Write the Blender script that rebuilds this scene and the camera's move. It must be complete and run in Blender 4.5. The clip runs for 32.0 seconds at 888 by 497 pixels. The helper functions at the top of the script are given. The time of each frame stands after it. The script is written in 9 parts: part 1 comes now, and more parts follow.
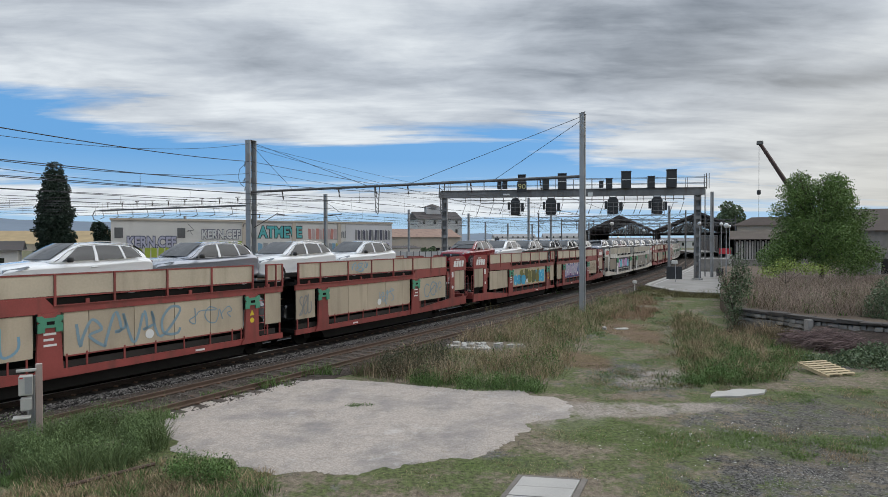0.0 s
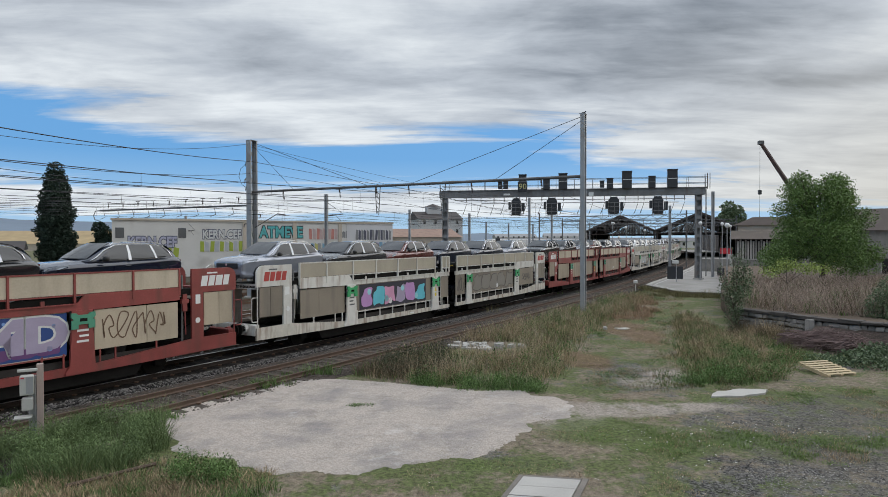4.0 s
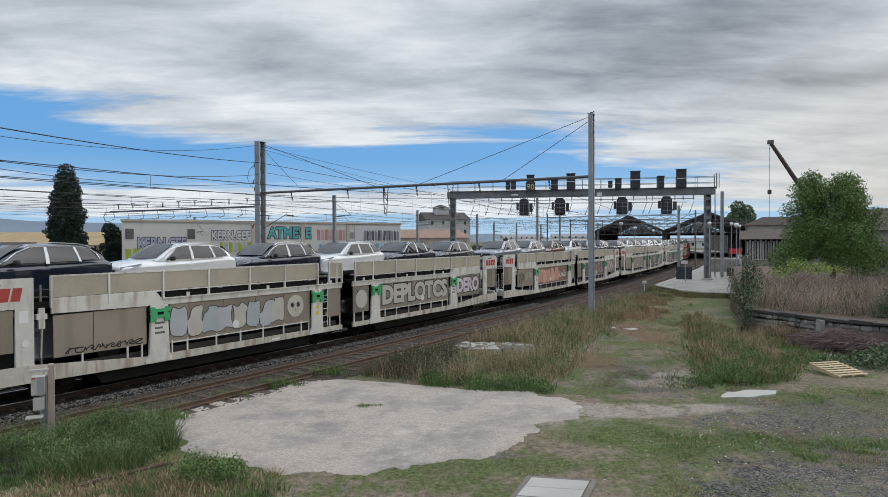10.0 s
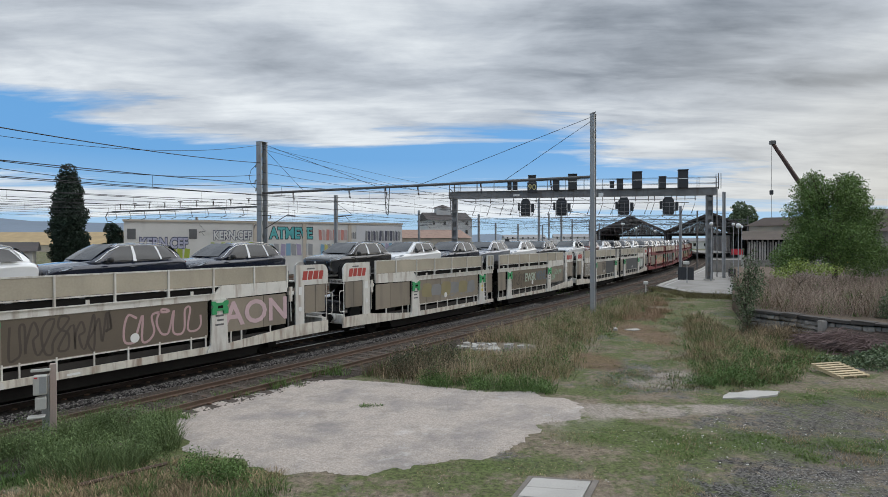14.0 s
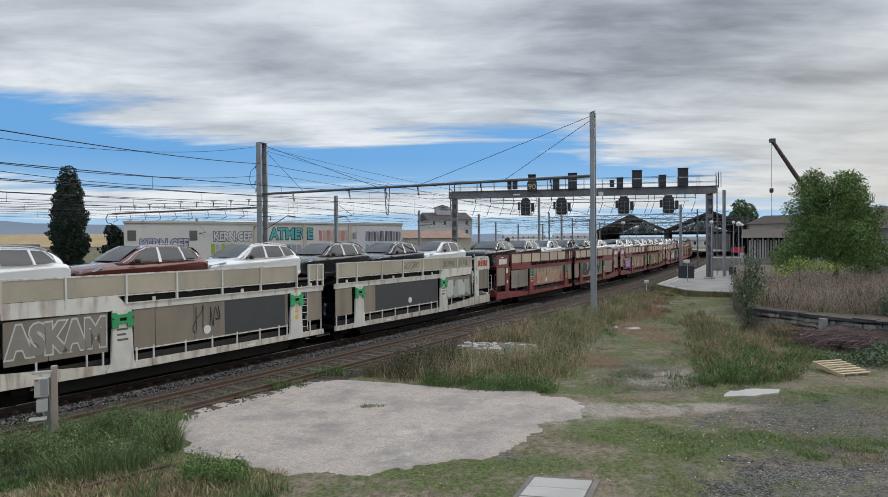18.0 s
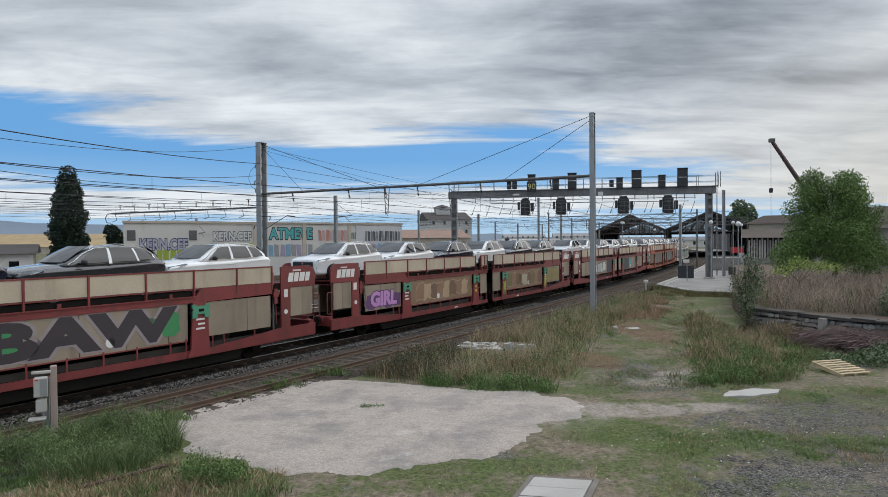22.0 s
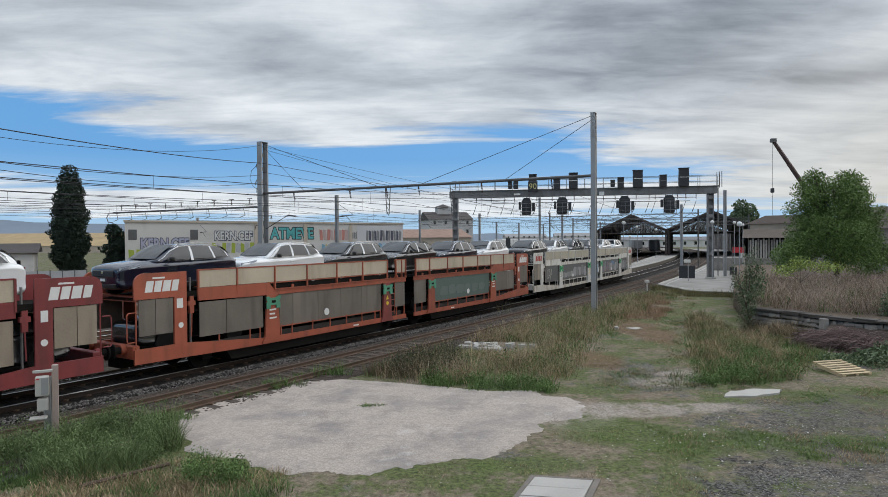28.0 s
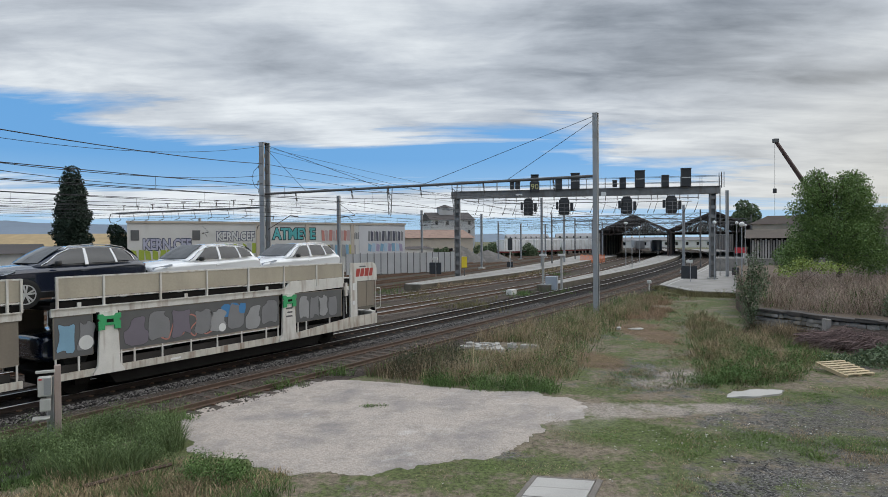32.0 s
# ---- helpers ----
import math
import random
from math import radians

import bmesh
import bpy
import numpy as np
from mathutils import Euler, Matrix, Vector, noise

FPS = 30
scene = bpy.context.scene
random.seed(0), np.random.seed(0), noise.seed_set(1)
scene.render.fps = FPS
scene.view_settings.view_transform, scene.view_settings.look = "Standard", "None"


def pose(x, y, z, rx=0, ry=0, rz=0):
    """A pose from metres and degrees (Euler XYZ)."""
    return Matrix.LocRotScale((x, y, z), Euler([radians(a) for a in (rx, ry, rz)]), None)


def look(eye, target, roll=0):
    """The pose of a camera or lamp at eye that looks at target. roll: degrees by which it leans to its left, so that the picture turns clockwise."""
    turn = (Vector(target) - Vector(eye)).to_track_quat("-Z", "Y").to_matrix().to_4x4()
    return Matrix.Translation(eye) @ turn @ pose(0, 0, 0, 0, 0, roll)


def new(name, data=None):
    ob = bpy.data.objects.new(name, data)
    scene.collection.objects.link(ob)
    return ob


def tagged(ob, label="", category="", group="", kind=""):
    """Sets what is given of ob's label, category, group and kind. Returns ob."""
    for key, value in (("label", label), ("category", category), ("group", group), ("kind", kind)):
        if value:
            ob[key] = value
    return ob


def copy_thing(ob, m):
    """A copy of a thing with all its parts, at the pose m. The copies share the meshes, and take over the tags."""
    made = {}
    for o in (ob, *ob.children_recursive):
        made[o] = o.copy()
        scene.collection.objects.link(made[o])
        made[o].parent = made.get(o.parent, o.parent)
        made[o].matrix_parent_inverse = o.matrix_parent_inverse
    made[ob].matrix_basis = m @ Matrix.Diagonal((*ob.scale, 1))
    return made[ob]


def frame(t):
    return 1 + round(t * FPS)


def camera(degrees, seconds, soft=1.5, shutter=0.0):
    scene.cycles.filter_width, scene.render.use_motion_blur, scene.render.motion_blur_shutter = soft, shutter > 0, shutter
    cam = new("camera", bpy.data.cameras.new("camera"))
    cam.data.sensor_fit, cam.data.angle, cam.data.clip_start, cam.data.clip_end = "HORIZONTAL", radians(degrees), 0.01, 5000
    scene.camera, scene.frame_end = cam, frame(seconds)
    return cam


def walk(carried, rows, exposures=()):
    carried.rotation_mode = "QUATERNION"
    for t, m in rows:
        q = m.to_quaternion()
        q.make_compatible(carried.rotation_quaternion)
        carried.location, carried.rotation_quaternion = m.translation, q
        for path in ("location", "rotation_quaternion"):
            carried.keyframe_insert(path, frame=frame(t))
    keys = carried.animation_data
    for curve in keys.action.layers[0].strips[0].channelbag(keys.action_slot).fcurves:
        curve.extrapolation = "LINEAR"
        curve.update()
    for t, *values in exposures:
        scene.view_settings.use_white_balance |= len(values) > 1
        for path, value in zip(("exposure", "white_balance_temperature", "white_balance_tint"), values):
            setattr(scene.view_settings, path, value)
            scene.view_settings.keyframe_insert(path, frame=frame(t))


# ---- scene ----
# ---------------------------------------------------------------- camera
EYE_Z = 4.234
cam = camera(70.0, 32.0, soft=0.6)


def aim(az, el, roll):
    """The camera's pose: azimuth to the right of +y and elevation, in degrees."""
    a, e = radians(az), radians(el)
    d = Vector((math.sin(a) * math.cos(e), math.cos(a) * math.cos(e), math.sin(e)))
    eye = Vector((0, 0, EYE_Z))
    return look(eye, eye + d, roll)


walk(cam, [(t, aim(az, el, ro)) for t, az, el, ro in (
    (0.0, 1.169, -0.798, -0.115), (0.5, 1.002, -0.794, -0.099), (1.0, 1.130, -0.779, -0.127),
    (1.5, 0.982, -0.789, -0.086), (2.0, 1.094, -0.768, -0.142), (2.5, 0.995, -0.797, -0.089),
    (3.0, 1.207, -0.792, -0.102), (3.5, 1.101, -0.805, -0.128), (5.5, 1.136, -0.803, -0.138),
    (6.0, 1.354, -0.758, -0.132), (6.5, 1.335, -0.789, -0.107), (7.0, 0.919, -0.755, -0.142),
    (7.5, 0.898, -0.752, -0.162), (8.0, 0.694, -0.762, -0.168), (8.5, 0.830, -0.754, -0.158),
    (9.0, 0.599, -0.749, -0.146), (9.5, 0.704, -0.691, -0.184), (10.0, 0.393, -0.748, -0.224),
    (10.5, 0.524, -0.719, -0.188), (11.0, 0.426, -0.774, -0.167), (11.5, 0.473, -0.694, -0.184),
    (12.0, 0.404, -0.733, -0.217), (12.5, 0.472, -0.696, -0.168), (13.0, 0.388, -0.734, -0.207),
    (13.5, 0.398, -0.690, -0.161), (14.0, 0.256, -0.725, -0.174), (14.5, 0.339, -0.717, -0.172),
    (16.5, 0.127, -0.687, -0.253), (17.0, 0.268, -0.715, -0.241), (17.5, 0.089, -0.726, -0.421),
    (18.0, 0.228, -0.734, -0.505), (18.5, 0.235, -0.745, -0.494), (19.0, 0.355, -0.732, -0.471),
    (19.5, 0.362, -0.731, -0.475), (20.0, 0.332, -0.729, -0.491), (20.5, 0.235, -0.745, -0.494),
    (21.0, 0.325, -0.722, -0.480), (21.5, 0.421, -0.728, -0.493), (22.0, 0.265, -0.745, -0.495),
    (22.5, 0.394, -0.755, -0.483), (23.0, 0.197, -0.746, -0.492), (23.5, 0.304, -0.732, -0.474),
    (24.0, 0.057, -0.741, -0.473), (24.5, 0.208, -0.726, -0.465), (25.0, 0.088, -0.736, -0.456),
    (25.5, 0.269, -0.731, -0.482), (27.5, 0.337, -0.714, -0.437), (28.0, 0.170, -0.773, -0.427),
    (28.5, 0.210, -0.715, -0.432), (29.0, -0.009, -0.735, -0.464), (29.5, 0.083, -0.720, -0.411),
    (30.0, 0.027, -0.737, -0.455), (30.5, 0.036, -0.721, -0.411), (31.0, 0.001, -0.660, -0.462),
    (31.5, -0.059, -0.728, -0.421), (32.0, 0.000, -0.730, -0.450),
)])

# ---------------------------------------------------------------- sky and sun
SUN_AZ, SUN_EL = 62.0, 34.0
scene.view_settings.exposure = 0.0


def sky_world():
    w = bpy.data.worlds.new("sky")
    scene.world = w
    w.use_nodes = True
    nt = w.node_tree
    nt.nodes.clear()
    N, K = nt.nodes.new, nt.links.new

    def math_(op, a, b=None, clamp=False):
        n = N("ShaderNodeMath")
        n.operation, n.use_clamp = op, clamp
        for i, v in enumerate((a, b)):
            if v is None:
                continue
            if isinstance(v, (int, float)):
                n.inputs[i].default_value = v
            else:
                K(v, n.inputs[i])
        return n.outputs[0]

    def ramp(fac, stops):
        n = N("ShaderNodeValToRGB")
        e = n.color_ramp.elements
        while len(e) < len(stops):
            e.new(0.5)
        for el, (p, c) in zip(e, stops):
            el.position = p
            el.color = (c, c, c, 1) if isinstance(c, (int, float)) else (*c, 1)
        K(fac, n.inputs[0])
        return n.outputs[0]

    def mix(fac, a, b):
        n = N("ShaderNodeMix")
        n.data_type = "RGBA"
        for i, v in ((0, fac), (6, a), (7, b)):
            if isinstance(v, tuple):
                n.inputs[i].default_value = (*v, 1)
            elif isinstance(v, float):
                n.inputs[i].default_value = v
            else:
                K(v, n.inputs[i])
        return n.outputs[2]

    def noise_(vec, scale, detail, rough, dist=0.0):
        n = N("ShaderNodeTexNoise")
        n.inputs["Scale"].default_value, n.inputs["Detail"].default_value = scale, detail
        n.inputs["Roughness"].default_value, n.inputs["Distortion"].default_value = rough, dist
        K(vec, n.inputs["Vector"])
        return n.outputs["Fac"]

    tc = N("ShaderNodeTexCoord")
    sep = N("ShaderNodeSeparateXYZ")
    K(tc.outputs["Generated"], sep.inputs[0])
    x, y, z = sep.outputs
    up = math_("MAXIMUM", z, 0.0)
    # the cloud deck is a flat layer, so its pattern shrinks towards the horizon
    den = math_("ADD", up, 0.10)
    comb = N("ShaderNodeCombineXYZ")
    K(math_("DIVIDE", x, den), comb.inputs[0])
    K(math_("DIVIDE", y, den), comb.inputs[1])
    az = math_("ARCTAN2", x, y)

    def stretched(sx, sy, turn):
        st = N("ShaderNodeMapping")
        st.inputs["Rotation"].default_value = (0, 0, radians(turn))
        st.inputs["Scale"].default_value = (sx, sy, 1.0)
        K(comb.outputs[0], st.inputs[0])
        return st.outputs[0]

    def mass(a0, z0, ra, rz):
        """A soft-edged bank of cloud: 1 at its middle, falling off sideways and up and down."""
        da = math_("DIVIDE", math_("SUBTRACT", az, a0), ra)
        dz = math_("DIVIDE", math_("SUBTRACT", up, z0), rz)
        return math_("POWER", 2.718, math_("MULTIPLY", math_("ADD", math_("MULTIPLY", da, da), math_("MULTIPLY", dz, dz)), -1.0))

    def plus(*v):
        r = v[0]
        for w_ in v[1:]:
            r = math_("ADD", r, w_)
        return r

    big = noise_(comb.outputs[0], 0.42, 3.0, 0.5, 0.3)
    mid = noise_(stretched(0.8, 1.15, -8), 1.9, 10.0, 0.55, 0.5)
    fleck = noise_(stretched(0.6, 1.3, 6), 5.5, 8.0, 0.62, 0.6)
    # long streaks that lie across the view
    streak = noise_(stretched(0.34, 1.25, -12), 1.45, 8.0, 0.60, 0.5)
    sky = N("ShaderNodeTexSky")
    sky.sky_type, sky.sun_disc = "NISHITA", False
    sky.sun_elevation, sky.sun_rotation = radians(SUN_EL), radians(SUN_AZ)
    sky.air_density, sky.dust_density, sky.ozone_density = 1.0, 0.6, 2.0
    sc = N("ShaderNodeVectorMath")
    sc.operation = "SCALE"
    K(sky.outputs[0], sc.inputs[0])
    sc.inputs[3].default_value = 0.085
    # cover: closed overhead, broken near the horizon towards the left
    rim = math_("SUBTRACT", 0.165, math_("MULTIPLY", az, 0.03))
    rim = math_("SUBTRACT", rim, math_("MULTIPLY", math_("MAXIMUM", math_("SUBTRACT", az, 0.20), 0.0), 0.22))
    edge = math_("MULTIPLY", math_("SUBTRACT", up, rim), 4.2)
    edge = math_("MINIMUM", math_("MAXIMUM", edge, -0.20), 0.42)
    cover = plus(math_("MULTIPLY", streak, 0.85), math_("MULTIPLY", big, 0.25), math_("MULTIPLY", fleck, 0.12), edge)
    cover = plus(cover, math_("MULTIPLY", mass(-0.24, 0.165, 0.26, 0.028), 0.26), math_("MULTIPLY", mass(-0.55, 0.058, 0.9, 0.026), 0.42), math_("MULTIPLY", mass(0.66, 0.17, 0.36, 0.055), 0.24), math_("MULTIPLY", mass(0.22, 0.068, 0.42, 0.026), 0.30), math_("MULTIPLY", mass(0.30, 0.125, 0.20, 0.016), 0.14))
    mask = ramp(cover, [(0.58, 0.0), (0.74, 1.0)])
    tone = plus(0.045, math_("MULTIPLY", mid, 0.33), math_("MULTIPLY", streak, 0.34), math_("MULTIPLY", big, 0.22), math_("MULTIPLY", fleck, 0.10))
    tone = math_("SUBTRACT", tone, math_("MULTIPLY", math_("SUBTRACT", math_("MINIMUM", up, 0.42), 0.38), 0.30))
    tone = math_("SUBTRACT", tone, plus(math_("MULTIPLY", mass(0.40, 0.285, 0.22, 0.07), 0.165), math_("MULTIPLY", mass(0.60, 0.205, 0.16, 0.016), 0.13), math_("MULTIPLY", mass(0.02, 0.245, 0.22, 0.03), 0.05)))
    tone = plus(tone, math_("MULTIPLY", mass(-0.14, 0.335, 0.24, 0.06), 0.085), math_("MULTIPLY", mass(0.68, 0.30, 0.07, 0.06), 0.14), math_("MULTIPLY", mass(0.66, 0.15, 0.3, 0.05), 0.03))
    cloud = ramp(tone, [(0.35, (0.145, 0.175, 0.215)), (0.45, (0.31, 0.35, 0.405)), (0.55, (0.51, 0.56, 0.625)), (0.68, (0.81, 0.86, 0.90))])
    warm = math_("MULTIPLY", math_("SUBTRACT", x, 0.22, True), math_("SUBTRACT", 1.0, math_("MULTIPLY", up, 3.0), True), True)
    cloud = mix(math_("MULTIPLY", warm, 2.2, True), cloud, (0.60, 0.575, 0.51))
    blue = mix(0.8, sc.outputs[0], (0.14, 0.41, 0.82))
    haze = math_("SUBTRACT", 1.0, math_("MULTIPLY", up, 8.0), True)
    blue = mix(math_("MULTIPLY", haze, 0.8, True), blue, (0.50, 0.70, 0.86))
    colour = mix(mask, blue, cloud)
    # an overcast sky is brightest overhead
    gain = N("ShaderNodeVectorMath")
    gain.operation = "SCALE"
    K(colour, gain.inputs[0])
    K(math_("ADD", 1.0, math_("MULTIPLY", math_("SUBTRACT", up, 0.40, True), 3.0)), gain.inputs[3])
    colour = gain.outputs[0]
    bg = N("ShaderNodeBackground")
    K(colour, bg.inputs[0])
    bg.inputs[1].default_value = 1.0
    out = N("ShaderNodeOutputWorld")
    K(bg.outputs[0], out.inputs[0])


sky_world()
sun = new("sun", bpy.data.lights.new("sun", "SUN"))
sun.data.energy, sun.data.angle, sun.data.color = 1.2, radians(75), (1.0, 0.95, 0.88)
_az, _el = radians(SUN_AZ), radians(SUN_EL)
sun.matrix_world = look((0, 0, 60), (-math.sin(_az) * math.cos(_el), -math.cos(_az) * math.cos(_el), 60 - math.sin(_el)))

# ---------------------------------------------------------------- materials
MATS = {}


def mat(name, base, rough=0.7, metal=0.0, var=0.25, scale=3.0, fine=40.0, bump=0.15, dirt=None, dirt_amt=0.5, rand=0.0, island=0.0, spec=0.5, streaks=False, coat=0.0, grit=0.0):
    """A surface with its colour varied at two scales, optional dirt patches or vertical streaks, and a fine relief."""
    if name in MATS:
        return MATS[name]
    m = bpy.data.materials.new(name)
    MATS[name] = m
    m.use_nodes = True
    nt = m.node_tree
    N, K = nt.nodes.new, nt.links.new
    b = nt.nodes["Principled BSDF"]
    b.inputs["Roughness"].default_value, b.inputs["Metallic"].default_value = rough, metal
    b.inputs["Specular IOR Level"].default_value = spec
    b.inputs["Coat Weight"].default_value = coat
    b.inputs["Coat Roughness"].default_value = 0.03
    tc = N("ShaderNodeTexCoord")

    def tex(sc, det, squash=None):
        n = N("ShaderNodeTexNoise")
        n.inputs["Scale"].default_value, n.inputs["Detail"].default_value = sc, det
        if squash:
            mp = N("ShaderNodeMapping")
            mp.inputs["Scale"].default_value = squash
            K(tc.outputs["Object"], mp.inputs[0])
            K(mp.outputs[0], n.inputs["Vector"])
        else:
            K(tc.outputs["Object"], n.inputs["Vector"])
        return n.outputs["Fac"]

    def mth(op, a, c):
        n = N("ShaderNodeMath")
        n.operation = op
        for i, v in enumerate((a, c)):
            if isinstance(v, (int, float)):
                n.inputs[i].default_value = v
            else:
                K(v, n.inputs[i])
        return n.outputs[0]

    a, f = tex(scale, 5), tex(fine, 3)
    v = mth("ADD", mth("MULTIPLY", mth("SUBTRACT", a, 0.5), 2.6 * var), mth("MULTIPLY", mth("SUBTRACT", f, 0.5), 1.3 * var))
    if grit:
        gr = N("ShaderNodeTexVoronoi")
        gr.inputs["Scale"].default_value = fine
        K(tc.outputs["Object"], gr.inputs["Vector"])
        gs = N("ShaderNodeSeparateColor")
        K(gr.outputs["Color"], gs.inputs[0])
        v = mth("ADD", v, mth("MULTIPLY", mth("SUBTRACT", gs.outputs[0], 0.5), grit))
    if rand:
        oi = N("ShaderNodeObjectInfo")
        v = mth("ADD", v, mth("MULTIPLY", mth("SUBTRACT", oi.outputs["Random"], 0.5), rand))
    if island:
        ge = N("ShaderNodeNewGeometry")
        v = mth("ADD", v, mth("MULTIPLY", mth("SUBTRACT", ge.outputs["Random Per Island"], 0.5), island))
    v = mth("ADD", v, 1.0)
    sc = N("ShaderNodeVectorMath")
    sc.operation = "SCALE"
    sc.inputs[0].default_value = base
    K(v, sc.inputs[3])
    col = sc.outputs[0]
    if dirt:
        d = tex(scale * 0.8, 7, (2.4, 2.4, 0.35) if streaks else None)
        r = N("ShaderNodeValToRGB")
        r.color_ramp.elements[0].position, r.color_ramp.elements[1].position = 0.62 - 0.25 * dirt_amt, 0.82 - 0.2 * dirt_amt
        K(d, r.inputs[0])
        mx = N("ShaderNodeMix")
        mx.data_type = "RGBA"
        K(mth("MULTIPLY", r.outputs[0], min(1.0, 0.45 + 0.5 * dirt_amt)), mx.inputs[0])
        K(col, mx.inputs[6])
        mx.inputs[7].default_value = (*dirt, 1)
        col = mx.outputs[2]
    K(col, b.inputs["Base Color"])
    if bump:
        bp = N("ShaderNodeBump")
        bp.inputs["Strength"].default_value, bp.inputs["Distance"].default_value = bump, 0.02
        K(f, bp.inputs["Height"])
        K(bp.outputs[0], b.inputs["Normal"])
    return m


def glass_mat(name, base, rough=0.03):
    m = mat(name, base, rough, 0.0, 0.05, 1.0, 5.0, 0.0, spec=0.85)
    return m


RUST = (0.16, 0.075, 0.04)
M_RED = mat("red_oxide_paint", (0.25, 0.050, 0.043), 0.5, 0, 0.25, 1.4, 30, 0.1, (0.105, 0.045, 0.035), 0.40, 0.25, streaks=True)
M_ORANGE = mat("faded_orange_paint", (0.33, 0.080, 0.042), 0.55, 0, 0.25, 1.4, 30, 0.1, (0.15, 0.055, 0.035), 0.40, 0.2, streaks=True)
M_WHITE = mat("worn_white_paint", (0.64, 0.62, 0.575), 0.5, 0, 0.16, 2.4, 30, 0.1, (0.24, 0.15, 0.095), 0.42, 0.12, streaks=True)
M_WHITESILL = mat("rust_streaked_white_paint", (0.58, 0.545, 0.475), 0.6, 0, 0.2, 3.0, 30, 0.1, (0.20, 0.105, 0.06), 0.60, 0.2, streaks=True)
M_PANEL = mat("beige_panel", (0.46, 0.385, 0.285), 0.6, 0, 0.16, 0.8, 18, 0.05, (0.25, 0.20, 0.14), 0.42, 0.22, streaks=True)
M_PANELW = mat("cream_panel", (0.49, 0.42, 0.32), 0.55, 0, 0.2, 0.8, 18, 0.05, (0.24, 0.19, 0.13), 0.45, 0.15, streaks=True)
M_PANELG = mat("grey_panel", (0.25, 0.212, 0.165), 0.6, 0, 0.16, 0.8, 18, 0.05, (0.13, 0.115, 0.10), 0.45, 0.35, streaks=True)
M_PANELL = mat("light_grey_panel", (0.41, 0.365, 0.285), 0.6, 0, 0.2, 0.8, 18, 0.05, (0.28, 0.25, 0.20), 0.40, 0.15, streaks=True)
M_PANELO = mat("grimy_brown_panel", (0.165, 0.142, 0.118), 0.55, 0, 0.25, 0.9, 18, 0.05, (0.07, 0.06, 0.052), 0.5, 0.3, streaks=True)
M_PANELB = mat("grimy_tan_panel", (0.30, 0.245, 0.185), 0.6, 0, 0.2, 0.9, 18, 0.05, (0.14, 0.11, 0.085), 0.5, 0.3, streaks=True)
M_PANELT = mat("tan_panel", (0.335, 0.278, 0.205), 0.55, 0, 0.16, 0.9, 18, 0.05, (0.19, 0.15, 0.11), 0.45, 0.25, streaks=True)
M_CRIMSON = mat("dark_red_paint", (0.20, 0.033, 0.034), 0.5, 0, 0.25, 1.4, 30, 0.1, (0.085, 0.03, 0.028), 0.40, 0.25, streaks=True)
M_GREEN = mat("green_enamel", (0.035, 0.33, 0.12), 0.5, 0, 0.12, 3, 40, 0.05, rand=0.2)
M_TEAL = mat("weathered_green_enamel", (0.07, 0.27, 0.17), 0.55, 0, 0.15, 3, 40, 0.05, rand=0.2)
# near-black: shade under and inside the wagons is put into this grime colour
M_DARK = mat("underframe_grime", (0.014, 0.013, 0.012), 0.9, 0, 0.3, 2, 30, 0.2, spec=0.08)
M_STEEL = mat("dull_steel", (0.22, 0.22, 0.22), 0.5, 0.6, 0.2, 3, 40, 0.08)
M_GUIDE = mat("grimy_steel", (0.035, 0.031, 0.028), 0.7, 0.2, 0.3, 3, 40, 0.1)
M_LETTER_W = mat("white_lettering", (0.72, 0.72, 0.70), 0.6, 0, 0.1, 4, 40, 0.0)
M_LETTER_R = mat("red_lettering", (0.40, 0.05, 0.04), 0.6, 0, 0.12, 4, 40, 0.0)
M_TYRE = mat("rubber", (0.018, 0.018, 0.018), 0.85, 0, 0.15, 8, 60, 0.1)
M_RIM = mat("alloy", (0.50, 0.51, 0.53), 0.35, 0.6, 0.08, 8, 60, 0.0)
M_BLACKPL = mat("black_plastic", (0.012, 0.012, 0.013), 0.45, 0, 0.15, 8, 60, 0.05)
M_CHROME = mat("chrome_trim", (0.75, 0.76, 0.78), 0.15, 1.0, 0.05, 5, 60, 0.0)
M_GLASS = glass_mat("tinted_car_glass", (0.010, 0.013, 0.016), 0.02)
M_LAMPGL = glass_mat("lamp_glass", (0.35, 0.38, 0.42), 0.1)
M_TAIL = glass_mat("tail_lamp_glass", (0.10, 0.008, 0.01), 0.15)
M_FILM = mat("white_film", (0.78, 0.79, 0.80), 0.4, 0, 0.05, 5, 60, 0.0)
PAINT = {
    "white": ((0.78, 0.79, 0.80), 0.0), "silver": ((0.30, 0.32, 0.37), 0.45), "grey": ((0.042, 0.045, 0.052), 0.3),
    "black": ((0.012, 0.013, 0.016), 0.0), "navy": ((0.005, 0.011, 0.030), 0.1), "red": ((0.23, 0.012, 0.022), 0.15), "maroon": ((0.12, 0.028, 0.024), 0.2),
}
for _n, (_c, _m) in PAINT.items():
    mat("car_paint_" + _n, _c, 0.24, _m, 0.03, 1.0, 60, 0.0, coat=1.0, spec=0.5)
M_RAIL = mat("rail_steel", (0.52, 0.50, 0.48), 0.36, 0.8, 0.12, 2, 30, 0.05)
M_RAILSIDE = mat("rail_rust", (0.115, 0.066, 0.042), 0.85, 0, 0.3, 3, 40, 0.2)
M_RUSTRAIL = mat("rusty_rail", (0.105, 0.066, 0.046), 0.75, 0, 0.3, 3, 40, 0.2)
